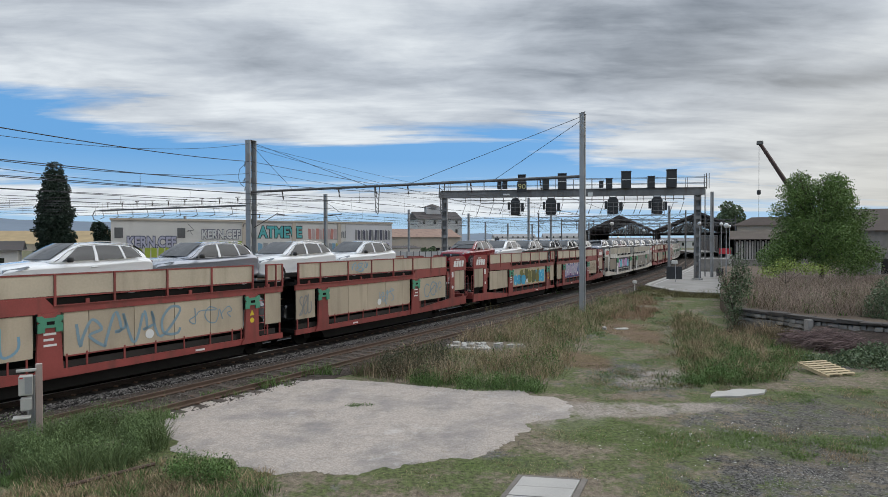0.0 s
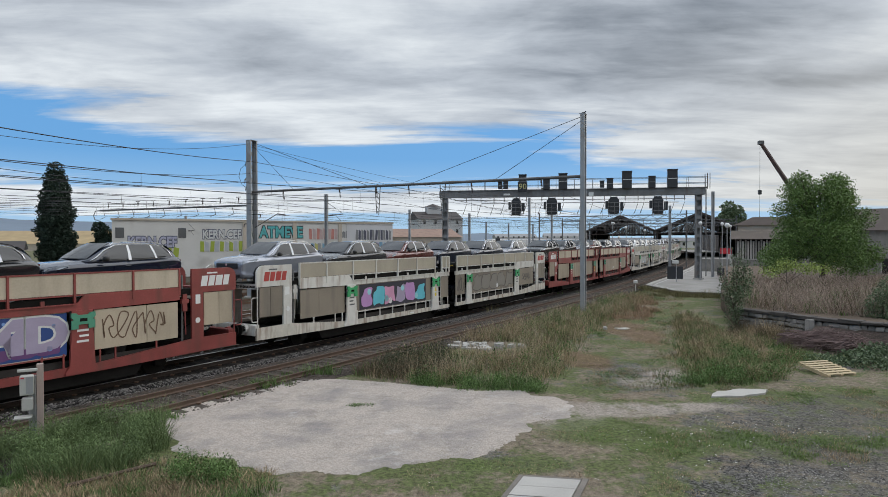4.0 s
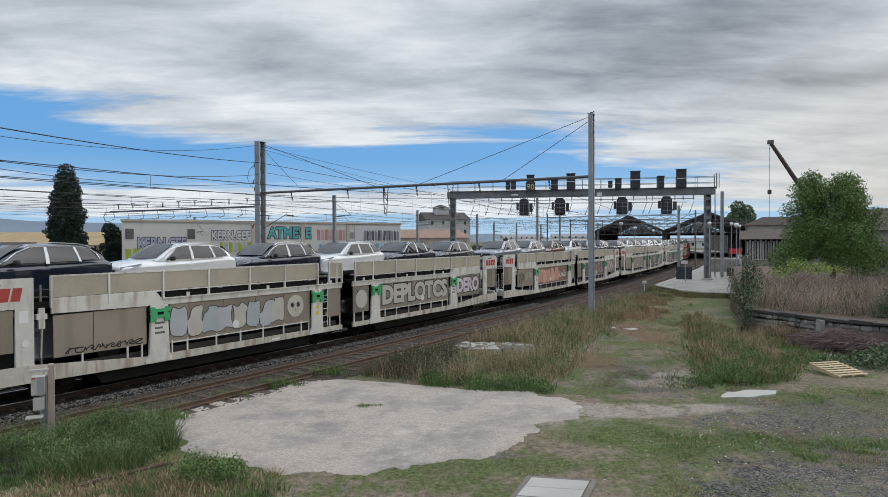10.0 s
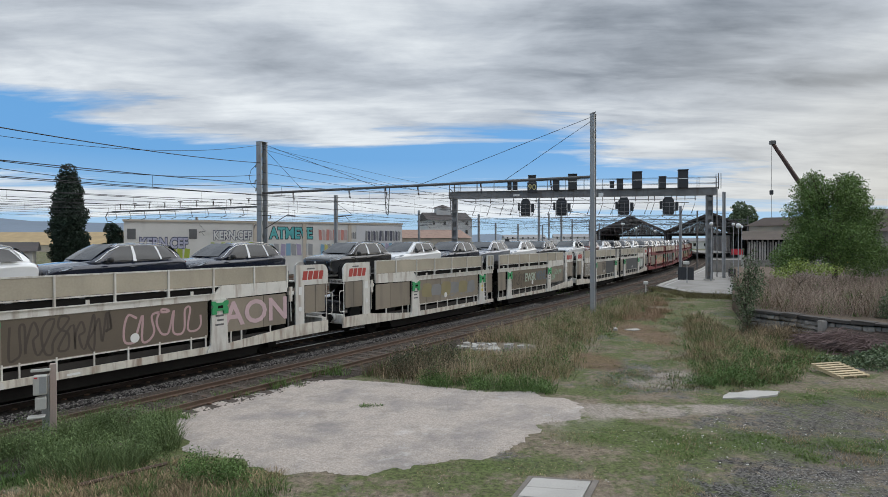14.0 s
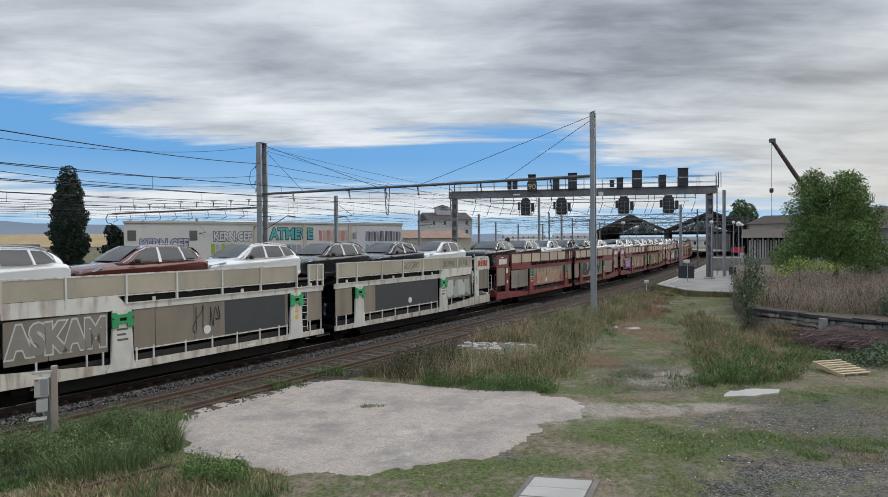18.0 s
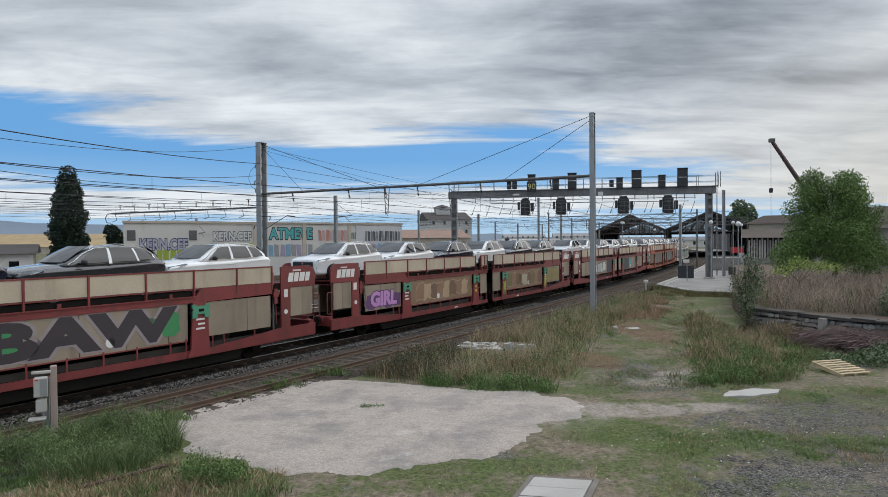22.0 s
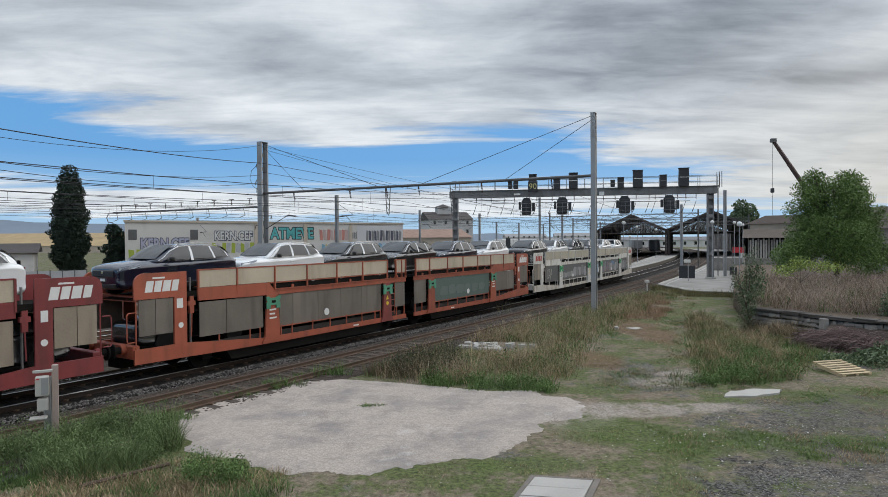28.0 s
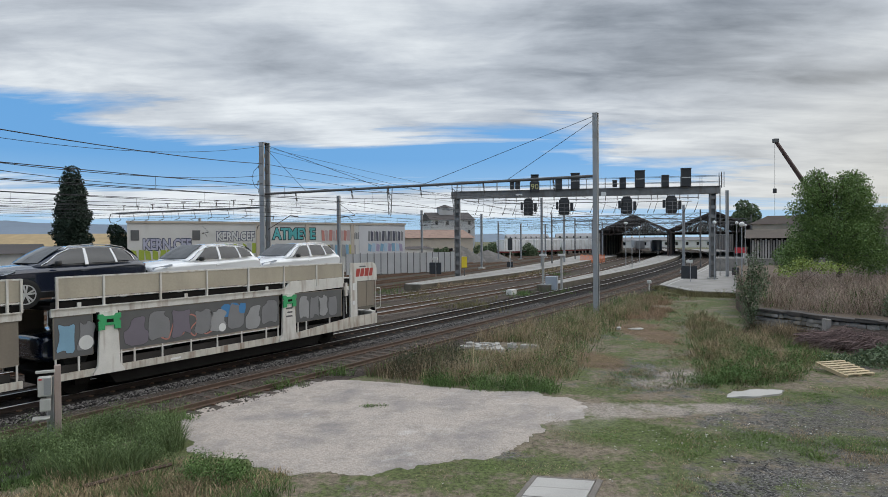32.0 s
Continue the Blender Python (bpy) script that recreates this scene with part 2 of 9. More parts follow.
M_SLEEPER = mat("old_timber_sleeper", (0.075, 0.058, 0.045), 0.9, 0, 0.3, 3, 30, 0.4, RUST, 0.3, 0.4)
M_SLEEPERC = mat("concrete_sleeper", (0.17, 0.15, 0.125), 0.9, 0, 0.2, 3, 30, 0.3, (0.12, 0.08, 0.05), 0.4, 0.3)
M_CONC = mat("concrete", (0.40, 0.385, 0.35), 0.85, 0, 0.2, 1.2, 25, 0.3, (0.2, 0.18, 0.15), 0.3, 0.1)
M_PLATFORM = mat("worn_platform_surface", (0.28, 0.265, 0.245), 0.9, 0, 0.2, 0.5, 12, 0.2, (0.17, 0.15, 0.12), 0.45)
M_MAST = mat("galvanised_mast", (0.33, 0.335, 0.34), 0.55, 0.25, 0.18, 1.0, 30, 0.08, (0.2, 0.16, 0.12), 0.3)
M_MASTD = mat("weathered_grey_steel", (0.115, 0.115, 0.115), 0.65, 0.1, 0.25, 1.0, 30, 0.1, (0.14, 0.09, 0.06), 0.35)
M_GANTRY = mat("grey_gantry_steel", (0.20, 0.20, 0.20), 0.6, 0.1, 0.3, 1.5, 30, 0.1, (0.12, 0.08, 0.055), 0.40, streaks=True)
M_WIRE = mat("wire", (0.035, 0.035, 0.037), 0.6, 0.4, 0.1, 2, 20, 0.0)
M_INSUL = mat("brown_insulator", (0.05, 0.03, 0.025), 0.3, 0, 0.1, 6, 40, 0.0)
M_BLACKBOX = mat("black_signal_casing", (0.032, 0.033, 0.036), 0.6, 0, 0.2, 3, 30, 0.05)
M_RENDER = mat("pale_render_wall", (0.62, 0.60, 0.56), 0.85, 0, 0.1, 0.4, 12, 0.1, (0.34, 0.32, 0.28), 0.3)
M_RENDER2 = mat("warm_render_wall", (0.50, 0.43, 0.35), 0.85, 0, 0.12, 0.4, 12, 0.1, (0.33, 0.27, 0.22), 0.3)
M_ROOFD = mat("dark_roof_sheet", (0.055, 0.045, 0.042), 0.75, 0, 0.25, 0.6, 15, 0.1, (0.10, 0.05, 0.035), 0.3)
M_TILE = mat("faded_terracotta_roof", (0.29, 0.19, 0.145), 0.85, 0, 0.2, 1, 12, 0.2, (0.16, 0.1, 0.08), 0.35)
M_STONE = mat("stone_masonry", (0.27, 0.25, 0.225), 0.9, 0, 0.25, 2.5, 20, 0.4, (0.12, 0.11, 0.09), 0.4, 0.5)
M_WOODP = mat("weathered_pallet_wood", (0.46, 0.36, 0.22), 0.8, 0, 0.22, 3, 40, 0.2, rand=0.3)
M_BARK = mat("bark", (0.085, 0.066, 0.05), 0.9, 0, 0.3, 5, 40, 0.5)
M_TWIG = mat("dead_twigs", (0.17, 0.115, 0.105), 0.9, 0, 0.3, 5, 40, 0.2, island=0.6)
M_LEAF = mat("broad_leaves", (0.125, 0.195, 0.055), 0.6, 0, 0.3, 0.5, 20, 0.0, island=0.9, spec=0.25)
M_LEAFD = mat("dark_cypress_foliage", (0.016, 0.034, 0.019), 0.7, 0, 0.3, 0.5, 20, 0.0, island=0.7)
M_LEAFY = mat("young_yellow_leaves", (0.25, 0.32, 0.07), 0.6, 0, 0.2, 0.5, 20, 0.0, island=0.6)
M_LEAFG = mat("grey_green_leaves", (0.10, 0.14, 0.066), 0.65, 0, 0.25, 0.5, 20, 0.0, island=0.7)
M_GRASS = mat("green_grass", (0.115, 0.18, 0.06), 0.7, 0, 0.5, 2.2, 20, 0.0, island=1.2, spec=0.15)
M_OLIVE = mat("olive_grass", (0.19, 0.17, 0.085), 0.75, 0, 0.5, 2.2, 20, 0.0, island=1.2, spec=0.15)
M_DRY = mat("dry_grass", (0.36, 0.275, 0.175), 0.85, 0, 0.5, 2.2, 20, 0.0, island=1.2, spec=0.12)
M_BROWNW = mat("brown_dead_stalks", (0.15, 0.115, 0.075), 0.85, 0, 0.35, 0.6, 20, 0.0, island=0.9, spec=0.12)
M_REDSH = mat("red_banner", (0.5, 0.03, 0.04), 0.6, 0, 0.08, 2, 20, 0.0)
M_ORNET = mat("orange_netting", (0.75, 0.20, 0.07), 0.7, 0, 0.15, 2, 20, 0.1)
M_YEL = mat("yellow_paint", (0.70, 0.52, 0.03), 0.6, 0, 0.1, 2, 20, 0.0)

# ---------------------------------------------------------------- mesh helpers
def mesh(name, bm, material=None, smooth=None):
    me = bpy.data.meshes.new(name)
    bm.to_mesh(me)
    bm.free()
    if material:
        me.materials.append(material)
    if smooth is not None:
        me.polygons.foreach_set("use_smooth", [True] * len(me.polygons))
        me.set_sharp_from_angle(angle=radians(smooth))
    return me


def part(name, bm, material, parent, label="", smooth=None):
    ob = new(name, mesh(name, bm, material, smooth) if isinstance(bm, bmesh.types.BMesh) else bm)
    ob.parent = parent
    return tagged(ob, label)


def thing(name, label, category, m=None, group="", kind=""):
    ob = new(name)
    ob.empty_display_size = 0.2
    if m is not None:
        ob.matrix_basis = m
    return tagged(ob, label, category, group, kind)


def solid(name, bm, material, label, category, group="", kind="", m=None, smooth=None):
    ob = new(name, mesh(name, bm, material, smooth))
    if m is not None:
        ob.matrix_basis = m
    return tagged(ob, label, category, group, kind)


def B():
    return bmesh.new()


def face(bm, pts):
    return bm.faces.new([bm.verts.new(p) for p in pts])


def box(bm, x0, x1, y0, y1, z0, z1, ch=0.0):
    """A box; ch chamfers its upright and top edges a little."""
    if x0 > x1:
        x0, x1 = x1, x0
    if y0 > y1:
        y0, y1 = y1, y0
    if ch <= 0:
        v = [bm.verts.new(p) for p in ((x0, y0, z0), (x1, y0, z0), (x1, y1, z0), (x0, y1, z0), (x0, y0, z1), (x1, y0, z1), (x1, y1, z1), (x0, y1, z1))]
        for f in ((0, 3, 2, 1), (4, 5, 6, 7), (0, 1, 5, 4), (1, 2, 6, 5), (2, 3, 7, 6), (3, 0, 4, 7)):
            bm.faces.new([v[i] for i in f])
        return bm
    rings = []
    for z, c in ((z0, ch), (z0 + ch, 0), (z1 - ch, 0), (z1, ch)):
        rings.append([bm.verts.new(p) for p in ((x0 + c, y0 + c, z), (x1 - c, y0 + c, z), (x1 - c, y1 - c, z), (x0 + c, y1 - c, z))])
    bm.faces.new(rings[0][::-1])
    bm.faces.new(rings[-1])
    for a, b in zip(rings, rings[1:]):
        for i in range(4):
            j = (i + 1) % 4
            bm.faces.new((a[i], a[j], b[j], b[i]))
    return bm


def prism(bm, pts, y0, y1):
    """A flat outline of (x, z) points, given depth from y0 to y1."""
    a = [bm.verts.new((x, y0, z)) for x, z in pts]
    b = [bm.verts.new((x, y1, z)) for x, z in pts]
    bm.faces.new(a)
    bm.faces.new(b[::-1])
    for i in range(len(pts)):
        j = (i + 1) % len(pts)
        bm.faces.new((a[j], a[i], b[i], b[j]))
    return bm


def slab(bm, pts, z0, z1):
    """A flat outline of (x, y) points, given height from z0 to z1."""
    a = [bm.verts.new((x, y, z0)) for x, y in pts]
    b = [bm.verts.new((x, y, z1)) for x, y in pts]
    bm.faces.new(a[::-1])
    bm.faces.new(b)
    for i in range(len(pts)):
        j = (i + 1) % len(pts)
        bm.faces.new((a[i], a[j], b[j], b[i]))
    bmesh.ops.recalc_face_normals(bm, faces=bm.faces[:])
    return bm


def rod(bm, p, q, r, n=6, r2=None):
    """A round bar from p to q."""
    p, q = Vector(p), Vector(q)
    d = q - p
    if d.length < 1e-6:
        return bm
    t = d.to_track_quat("Z", "Y").to_matrix()
    rings = []
    for c, rr in ((p, r), (q, r if r2 is None else r2)):
        rings.append([bm.verts.new(c + t @ Vector((rr * math.cos(2 * math.pi * i / n), rr * math.sin(2 * math.pi * i / n), 0))) for i in range(n)])
    bm.faces.new(rings[0][::-1])
    bm.faces.new(rings[1])
    for i in range(n):
        j = (i + 1) % n
        bm.faces.new((rings[0][i], rings[0][j], rings[1][j], rings[1][i]))
    return bm


def tube(bm, pts, r, n=5):
    """A bent round bar through the points."""
    for a, b in zip(pts, pts[1:]):
        rod(bm, a, b, r, n)
    return bm


def disc(bm, c, axis, r, depth, n=20, r2=None):
    c, axis = Vector(c), Vector(axis).normalized()
    return rod(bm, c - axis * depth / 2, c + axis * depth / 2, r, n, r2)


def lathe(bm, prof, n=16, c=(0, 0, 0)):
    """A turned body from (radius, z) points."""
    rings = [[bm.verts.new((c[0] + r * math.cos(2 * math.pi * i / n), c[1] + r * math.sin(2 * math.pi * i / n), c[2] + z)) for i in range(n)] for r, z in prof]
    for a, b in zip(rings, rings[1:]):
        for i in range(n):
            j = (i + 1) % n
            bm.faces.new((a[i], a[j], b[j], b[i]))
    bm.faces.new(rings[0][::-1])
    bm.faces.new(rings[-1])
    return bm


def rounded(me, levels=1):
    """The mesh with a subdivision surface worked in."""
    ob = new("tmp", me)
    md = ob.modifiers.new("s", "SUBSURF")
    md.levels = md.render_levels = levels
    dg = bpy.context.evaluated_depsgraph_get()
    out = bpy.data.meshes.new_from_object(ob.evaluated_get(dg))
    bpy.data.objects.remove(ob)
    out.polygons.foreach_set("use_smooth", [True] * len(out.polygons))
    return out


def text_mesh(body, size, depth=0.004, shear=0.0, bold=0.0):
    cu = bpy.data.curves.new("letters", "FONT")
    cu.body, cu.size, cu.extrude, cu.align_x, cu.align_y, cu.shear, cu.offset = body, size, depth, "CENTER", "CENTER", shear, bold
    cu.resolution_u = 3
    ob = new("tmp", cu)
    dg = bpy.context.evaluated_depsgraph_get()
    me = bpy.data.meshes.new_from_object(ob.evaluated_get(dg))
    bpy.data.objects.remove(ob)
    return me


# ---------------------------------------------------------------- the line of the railway
TRACK_R, TRACK_D, TRACK_PHI = 761.92, 19.308, -0.9795
CX, CY = (TRACK_R + TRACK_D) * math.sin(TRACK_PHI), (TRACK_R + TRACK_D) * math.cos(TRACK_PHI)


def on_line(s, off=0.0, z=0.0):
    """The point s metres along the curve, off metres outside the main track."""
    a = TRACK_PHI - s / TRACK_R
    return Vector((CX - (TRACK_R + off) * math.sin(a), CY - (TRACK_R + off) * math.cos(a), z))


def line_pose(s, off=0.0, z=0.0):
    """Pose with x along the line, away from the camera's near point, and -y to the outside of the curve."""
    a = TRACK_PHI - s / TRACK_R
    return Matrix.Translation(on_line(s, off, z)) @ Matrix.Rotation(math.atan2(-math.sin(a), math.cos(a)), 4, "Z")


def sweep(bm, s0, s1, step, outline, shift=None, s_off=None):
    """An outline of (off, z) points swept along the line; shift(s) moves it sideways."""
    n = max(1, round((s1 - s0) / step))
    rings = []
    for i in range(n + 1):
        s = s0 + (s1 - s0) * i / n
        d = shift(s) if shift else 0.0
        rings.append([bm.verts.new(on_line(s, o + d, z)) for o, z in outline])
    for a, b in zip(rings, rings[1:]):
        for i in range(len(outline)):
            j = (i + 1) % len(outline)
            bm.faces.new((a[i], a[j], b[j], b[i]))
    bm.faces.new(rings[0][::-1])
    bm.faces.new(rings[-1])
    bmesh.ops.recalc_face_normals(bm, faces=bm.faces[:])
    return bm


UNIT, LEAD = 28.804, 31.982


def run(t):
    """Metres that the train has gone by t seconds."""
    u = (t - 16) / 16
    return 10.906 * t - 2.2655 * u * u + 3.0396 * u ** 3 + 1.5521 * u ** 4 - (-2.2655 - 3.0396 + 1.5521)


# ---------------------------------------------------------------- ground
def ground_material():
    m = bpy.data.materials.new("waste_ground")
    m.use_nodes = True
    nt = m.node_tree
    N, K = nt.nodes.new, nt.links.new
    b = nt.nodes["Principled BSDF"]
    b.inputs["Roughness"].default_value = 0.95
    b.inputs["Specular IOR Level"].default_value = 0.15
    tc = N("ShaderNodeTexCoord")

    def tex(sc, det, rough=0.55):
        n = N("ShaderNodeTexNoise")
        n.inputs["Scale"].default_value, n.inputs["Detail"].default_value, n.inputs["Roughness"].default_value = sc, det, rough
        K(tc.outputs["Object"], n.inputs["Vector"])
        return n.outputs["Fac"]

    def ramp(fac, p0, p1):
        n = N("ShaderNodeMapRange")
        n.inputs[1].default_value, n.inputs[2].default_value = p0, p1
        K(fac, n.inputs[0])
        return n.outputs[0]

    def mix(fac, a, c):
        n = N("ShaderNodeMix")
        n.data_type = "RGBA"
        K(fac, n.inputs[0])
        for i, v in ((6, a), (7, c)):
            if isinstance(v, tuple):
                n.inputs[i].default_value = (*v, 1)
            else:
                K(v, n.inputs[i])
        return n.outputs[2]

    def mth(op, a, c):
        n = N("ShaderNodeMath")
        n.operation = op
        for i, v in enumerate((a, c)):
            if isinstance(v, (int, float)):
                n.inputs[i].default_value = v
            else:
                K(v, n.inputs[i])
        return n.outputs[0]

    sep = N("ShaderNodeSeparateXYZ")
    K(tc.outputs["Object"], sep.inputs[0])
    warp = mth("SUBTRACT", tex(1.4, 9, 0.74), 0.5)

    def spot(cx, cy, rx, ry, wob=1.6):
        """A patch with a ragged outline: 1 inside, 0 outside."""
        dx = mth("DIVIDE", mth("SUBTRACT", sep.outputs[0], cx), rx)
        dy = mth("DIVIDE", mth("SUBTRACT", sep.outputs[1], cy), ry)
        d = mth("SQRT", mth("ADD", mth("MULTIPLY", dx, dx), mth("MULTIPLY", dy, dy)), 0.0)
        return ramp(mth("ADD", d, mth("MULTIPLY", warp, wob)), 1.15, 0.75)

    def most(*f):
        v = f[0]
        for w in f[1:]:
            v = mth("MAXIMUM", v, w)
        return v

    vo = N("ShaderNodeTexVoronoi")
    vo.inputs["Scale"].default_value = 26
    K(tc.outputs["Object"], vo.inputs["Vector"])
    vs = N("ShaderNodeSeparateColor")
    K(vo.outputs["Color"], vs.inputs[0])
    fine, speck = tex(9, 6, 0.7), tex(45, 4, 0.75)
    grit = mth("ADD", mth("MULTIPLY", vs.outputs[0], 0.6), mth("MULTIPLY", speck, 0.4))
    soil = mix(ramp(mth("ADD", mth("MULTIPLY", fine, 0.6), mth("MULTIPLY", speck, 0.4)), 0.38, 0.62), (0.085, 0.068, 0.05), (0.31, 0.255, 0.19))
    sand = mix(ramp(grit, 0.3, 0.7), (0.25, 0.215, 0.18), (0.38, 0.33, 0.285))
    stony = mix(ramp(grit, 0.25, 0.75), (0.05, 0.047, 0.045), (0.20, 0.19, 0.18))
    cinder = mix(ramp(grit, 0.35, 0.9), (0.018, 0.017, 0.017), (0.20, 0.19, 0.185))
    gfac = ramp(mth("ADD", mth("MULTIPLY", tex(0.55, 4), 0.7), mth("MULTIPLY", tex(4.0, 8, 0.75), 0.5)), 0.54, 0.62)
    green = mix(ramp(tex(11, 5, 0.7), 0.38, 0.62), (0.04, 0.056, 0.019), (0.145, 0.18, 0.062))
    col = mix(mth("MULTIPLY", gfac, 0.85), soil, green)
    col = mix(mth("MULTIPLY", most(spot(8.6, 15.4, 2.6, 1.5, 3.0), spot(7.6, 10.9, 3.0, 1.7, 3.0), spot(6.5, 20.2, 1.6, 2.4, 3.0), spot(12.0, 13.0, 3.0, 2.2, 3.0), ramp(tex(0.45, 5), 0.58, 0.64)), ramp(tex(2.6, 9, 0.75), 0.44, 0.54)), col, stony)
    col = mix(mth("MULTIPLY", most(spot(4.6, 16.3, 2.6, 0.75), spot(6.9, 16.4, 1.6, 0.5), spot(3.2, 15.6, 1.1, 1.4), spot(6.6, 19.4, 1.0, 0.7, 2.5), spot(7.6, 20.6, 0.7, 0.6, 2.5)), ramp(tex(1.7, 9, 0.76), 0.36, 0.52)), col, sand)
    col = mix(mth("MULTIPLY", most(spot(3.9, 14.5, 1.5, 1.0), spot(5.4, 13.6, 1.6, 0.8), spot(1.8, 12.3, 1.2, 0.5), spot(8.7, 13.6, 1.6, 0.5)), 0.8), col, green)
    col = mix(mth("MULTIPLY", mth("MULTIPLY", spot(11.5, 13.0, 5.5, 5.0), ramp(tex(1.3, 9, 0.75), 0.36, 0.58)), 0.85), col, mix(ramp(grit, 0.3, 0.7), (0.045, 0.042, 0.037), (0.15, 0.138, 0.118)))
    col = mix(most(spot(5.9, 12.4, 0.8, 0.35, 4.0), spot(5.1, 11.0, 0.7, 0.4, 4.0), spot(7.2, 11.9, 0.7, 0.25, 4.0)), col, mix(ramp(tex(3.0, 5, 0.7), 0.42, 0.6), col, cinder))
    rusty = mix(ramp(fine, 0.35, 0.65), (0.11, 0.066, 0.042), (0.21, 0.14, 0.09))
    col = mix(mth("MULTIPLY", most(spot(5.6, 23.0, 0.9, 1.8), spot(9.6, 31.0, 1.2, 5.0)), 0.75), col, rusty)
    K(col, b.inputs["Base Color"])
    bp = N("ShaderNodeBump")
    bp.inputs["Strength"].default_value, bp.inputs["Distance"].default_value = 0.6, 0.05
    K(mth("ADD", fine, mth("MULTIPLY", grit, 0.8)), bp.inputs["Height"])
    K(bp.outputs[0], b.inputs["Normal"])
    return m


GROUND_Z = -0.2


def build_ground():
    # one sheet: fine near the camera, coarse to the horizon
    xs = [-4000, -1500, -500, -200, -100] + [-60 + 1.0 * i for i in range(101)] + [60, 100, 200, 500, 1500, 4000]
    ys = [-4000, -1000, -200, -40, -10] + [0 + 1.0 * i for i in range(61)] + [70, 90, 120, 160, 220, 400, 1000, 2000, 4000]
    vs, fs = [], []
    for y in ys:
        for x in xs:
            near = abs(x) < 45 and 0 < y < 60
            r = math.hypot(x - CX, y - CY) - TRACK_R
            k = max(0.0, min(1.0, (r - 7.0) / 4.0)) if near else 0.0
            z = GROUND_Z + k * 0.05 * noise.noise((x * 0.35, y * 0.35, 0)) + k * 0.02
            if -7.6 < x < 4.3 and 11.2 < y < 20.8 and r > 5.2:
                z = -0.171
            if near and -13.5 < r < 5.2:
                z = -0.32
            vs.append((x, y, z))
    w = len(xs)
    for j in range(len(ys) - 1):
        for i in range(w - 1):
            fs.append((j * w + i, j * w + i + 1, (j + 1) * w + i + 1, (j + 1) * w + i))
    me = bpy.data.meshes.new("ground")
    me.from_pydata(vs, [], fs)
    me.materials.append(ground_material())
    me.polygons.foreach_set("use_smooth", [True] * len(fs))
    tagged(new("ground", me), "waste ground of dry soil, gravel and patchy grass", "ground", kind="structure")


def ballast_material(name, a, c):
    m = bpy.data.materials.new(name)
    m.use_nodes = True
    nt = m.node_tree
    N, K = nt.nodes.new, nt.links.new
    b = nt.nodes["Principled BSDF"]
    b.inputs["Roughness"].default_value = 0.95
    b.inputs["Specular IOR Level"].default_value = 0.2
    tc = N("ShaderNodeTexCoord")
    vo = N("ShaderNodeTexVoronoi")
    vo.inputs["Scale"].default_value = 16
    no = N("ShaderNodeTexNoise")
    no.inputs["Scale"].default_value, no.inputs["Detail"].default_value = 0.8, 5
    K(tc.outputs["Object"], vo.inputs["Vector"])
    K(tc.outputs["Object"], no.inputs["Vector"])
    sp = N("ShaderNodeSeparateColor")
    K(vo.outputs["Color"], sp.inputs[0])
    mx = N("ShaderNodeMix")
    mx.data_type = "RGBA"
    ad = N("ShaderNodeMath")
    ad.operation = "MULTIPLY_ADD"
    K(no.outputs["Fac"], ad.inputs[0])
    ad.inputs[1].default_value = 0.9
    hv = N("ShaderNodeMath")
    hv.operation = "MULTIPLY_ADD"
    K(sp.outputs[0], hv.inputs[0])
    hv.inputs[1].default_value, hv.inputs[2].default_value = 0.7, -0.3
    K(hv.outputs[0], ad.inputs[2])
    ad.use_clamp = True
    K(ad.outputs[0], mx.inputs[0])
    mx.inputs[6].default_value, mx.inputs[7].default_value = (*a, 1), (*c, 1)
    K(mx.outputs[2], b.inputs["Base Color"])
    bp = N("ShaderNodeBump")
    bp.inputs["Strength"].default_value, bp.inputs["Distance"].default_value = 1.0, 0.06
    bp.invert = True
    K(vo.outputs["Distance"], bp.inputs["Height"])
    K(bp.outputs[0], b.inputs["Normal"])
    return m


def shift_c(s):
    """The third track draws away from the main track beside the middle platform."""
    k = max(0.0, min(1.0, (s - 55) / 75))
    return -3.2 * k * k * (3 - 2 * k)


def shift_d(s):
    k = max(0.0, min(1.0, (s - 55) / 75))
    return -3.4 * k * k * (3 - 2 * k)


def stones_on(s0, s1, o0, o1, z, count, size, seed, name, label, material):
    """Loose angular stones lying on the ballast."""
    rnd = np.random.RandomState(seed)
    vs, fs = [], []
    for i in range(count):
        c = on_line(rnd.uniform(s0, s1), rnd.uniform(o0, o1), z)
        r = size * rnd.uniform(0.5, 1.2)
        k = len(vs)
        p = [(1, 0, 0), (-1, 0, 0), (0, 1, 0), (0, -1, 0), (0, 0, 1), (0, 0, -1)]
        a = rnd.uniform(0, 6.28)
        for x, y, zz in p:
            j = rnd.uniform(0.6, 1.1)
            vs.append((c.x + r * j * (x * math.cos(a) - y * math.sin(a)), c.y + r * j * (x * math.sin(a) + y * math.cos(a)), c.z + 0.7 * r * j * (zz + 0.2 * x)))
        for f in ((0, 2, 4), (2, 1, 4), (1, 3, 4), (3, 0, 4), (2, 0, 5), (1, 2, 5), (3, 1, 5), (0, 3, 5)):
            fs.append(tuple(k + q for q in f))
    me = bpy.data.meshes.new(name)
    me.from_pydata(vs, [], fs)
    me.materials.append(material)
    tagged(new(name, me), label, "ballast", kind="stuff")


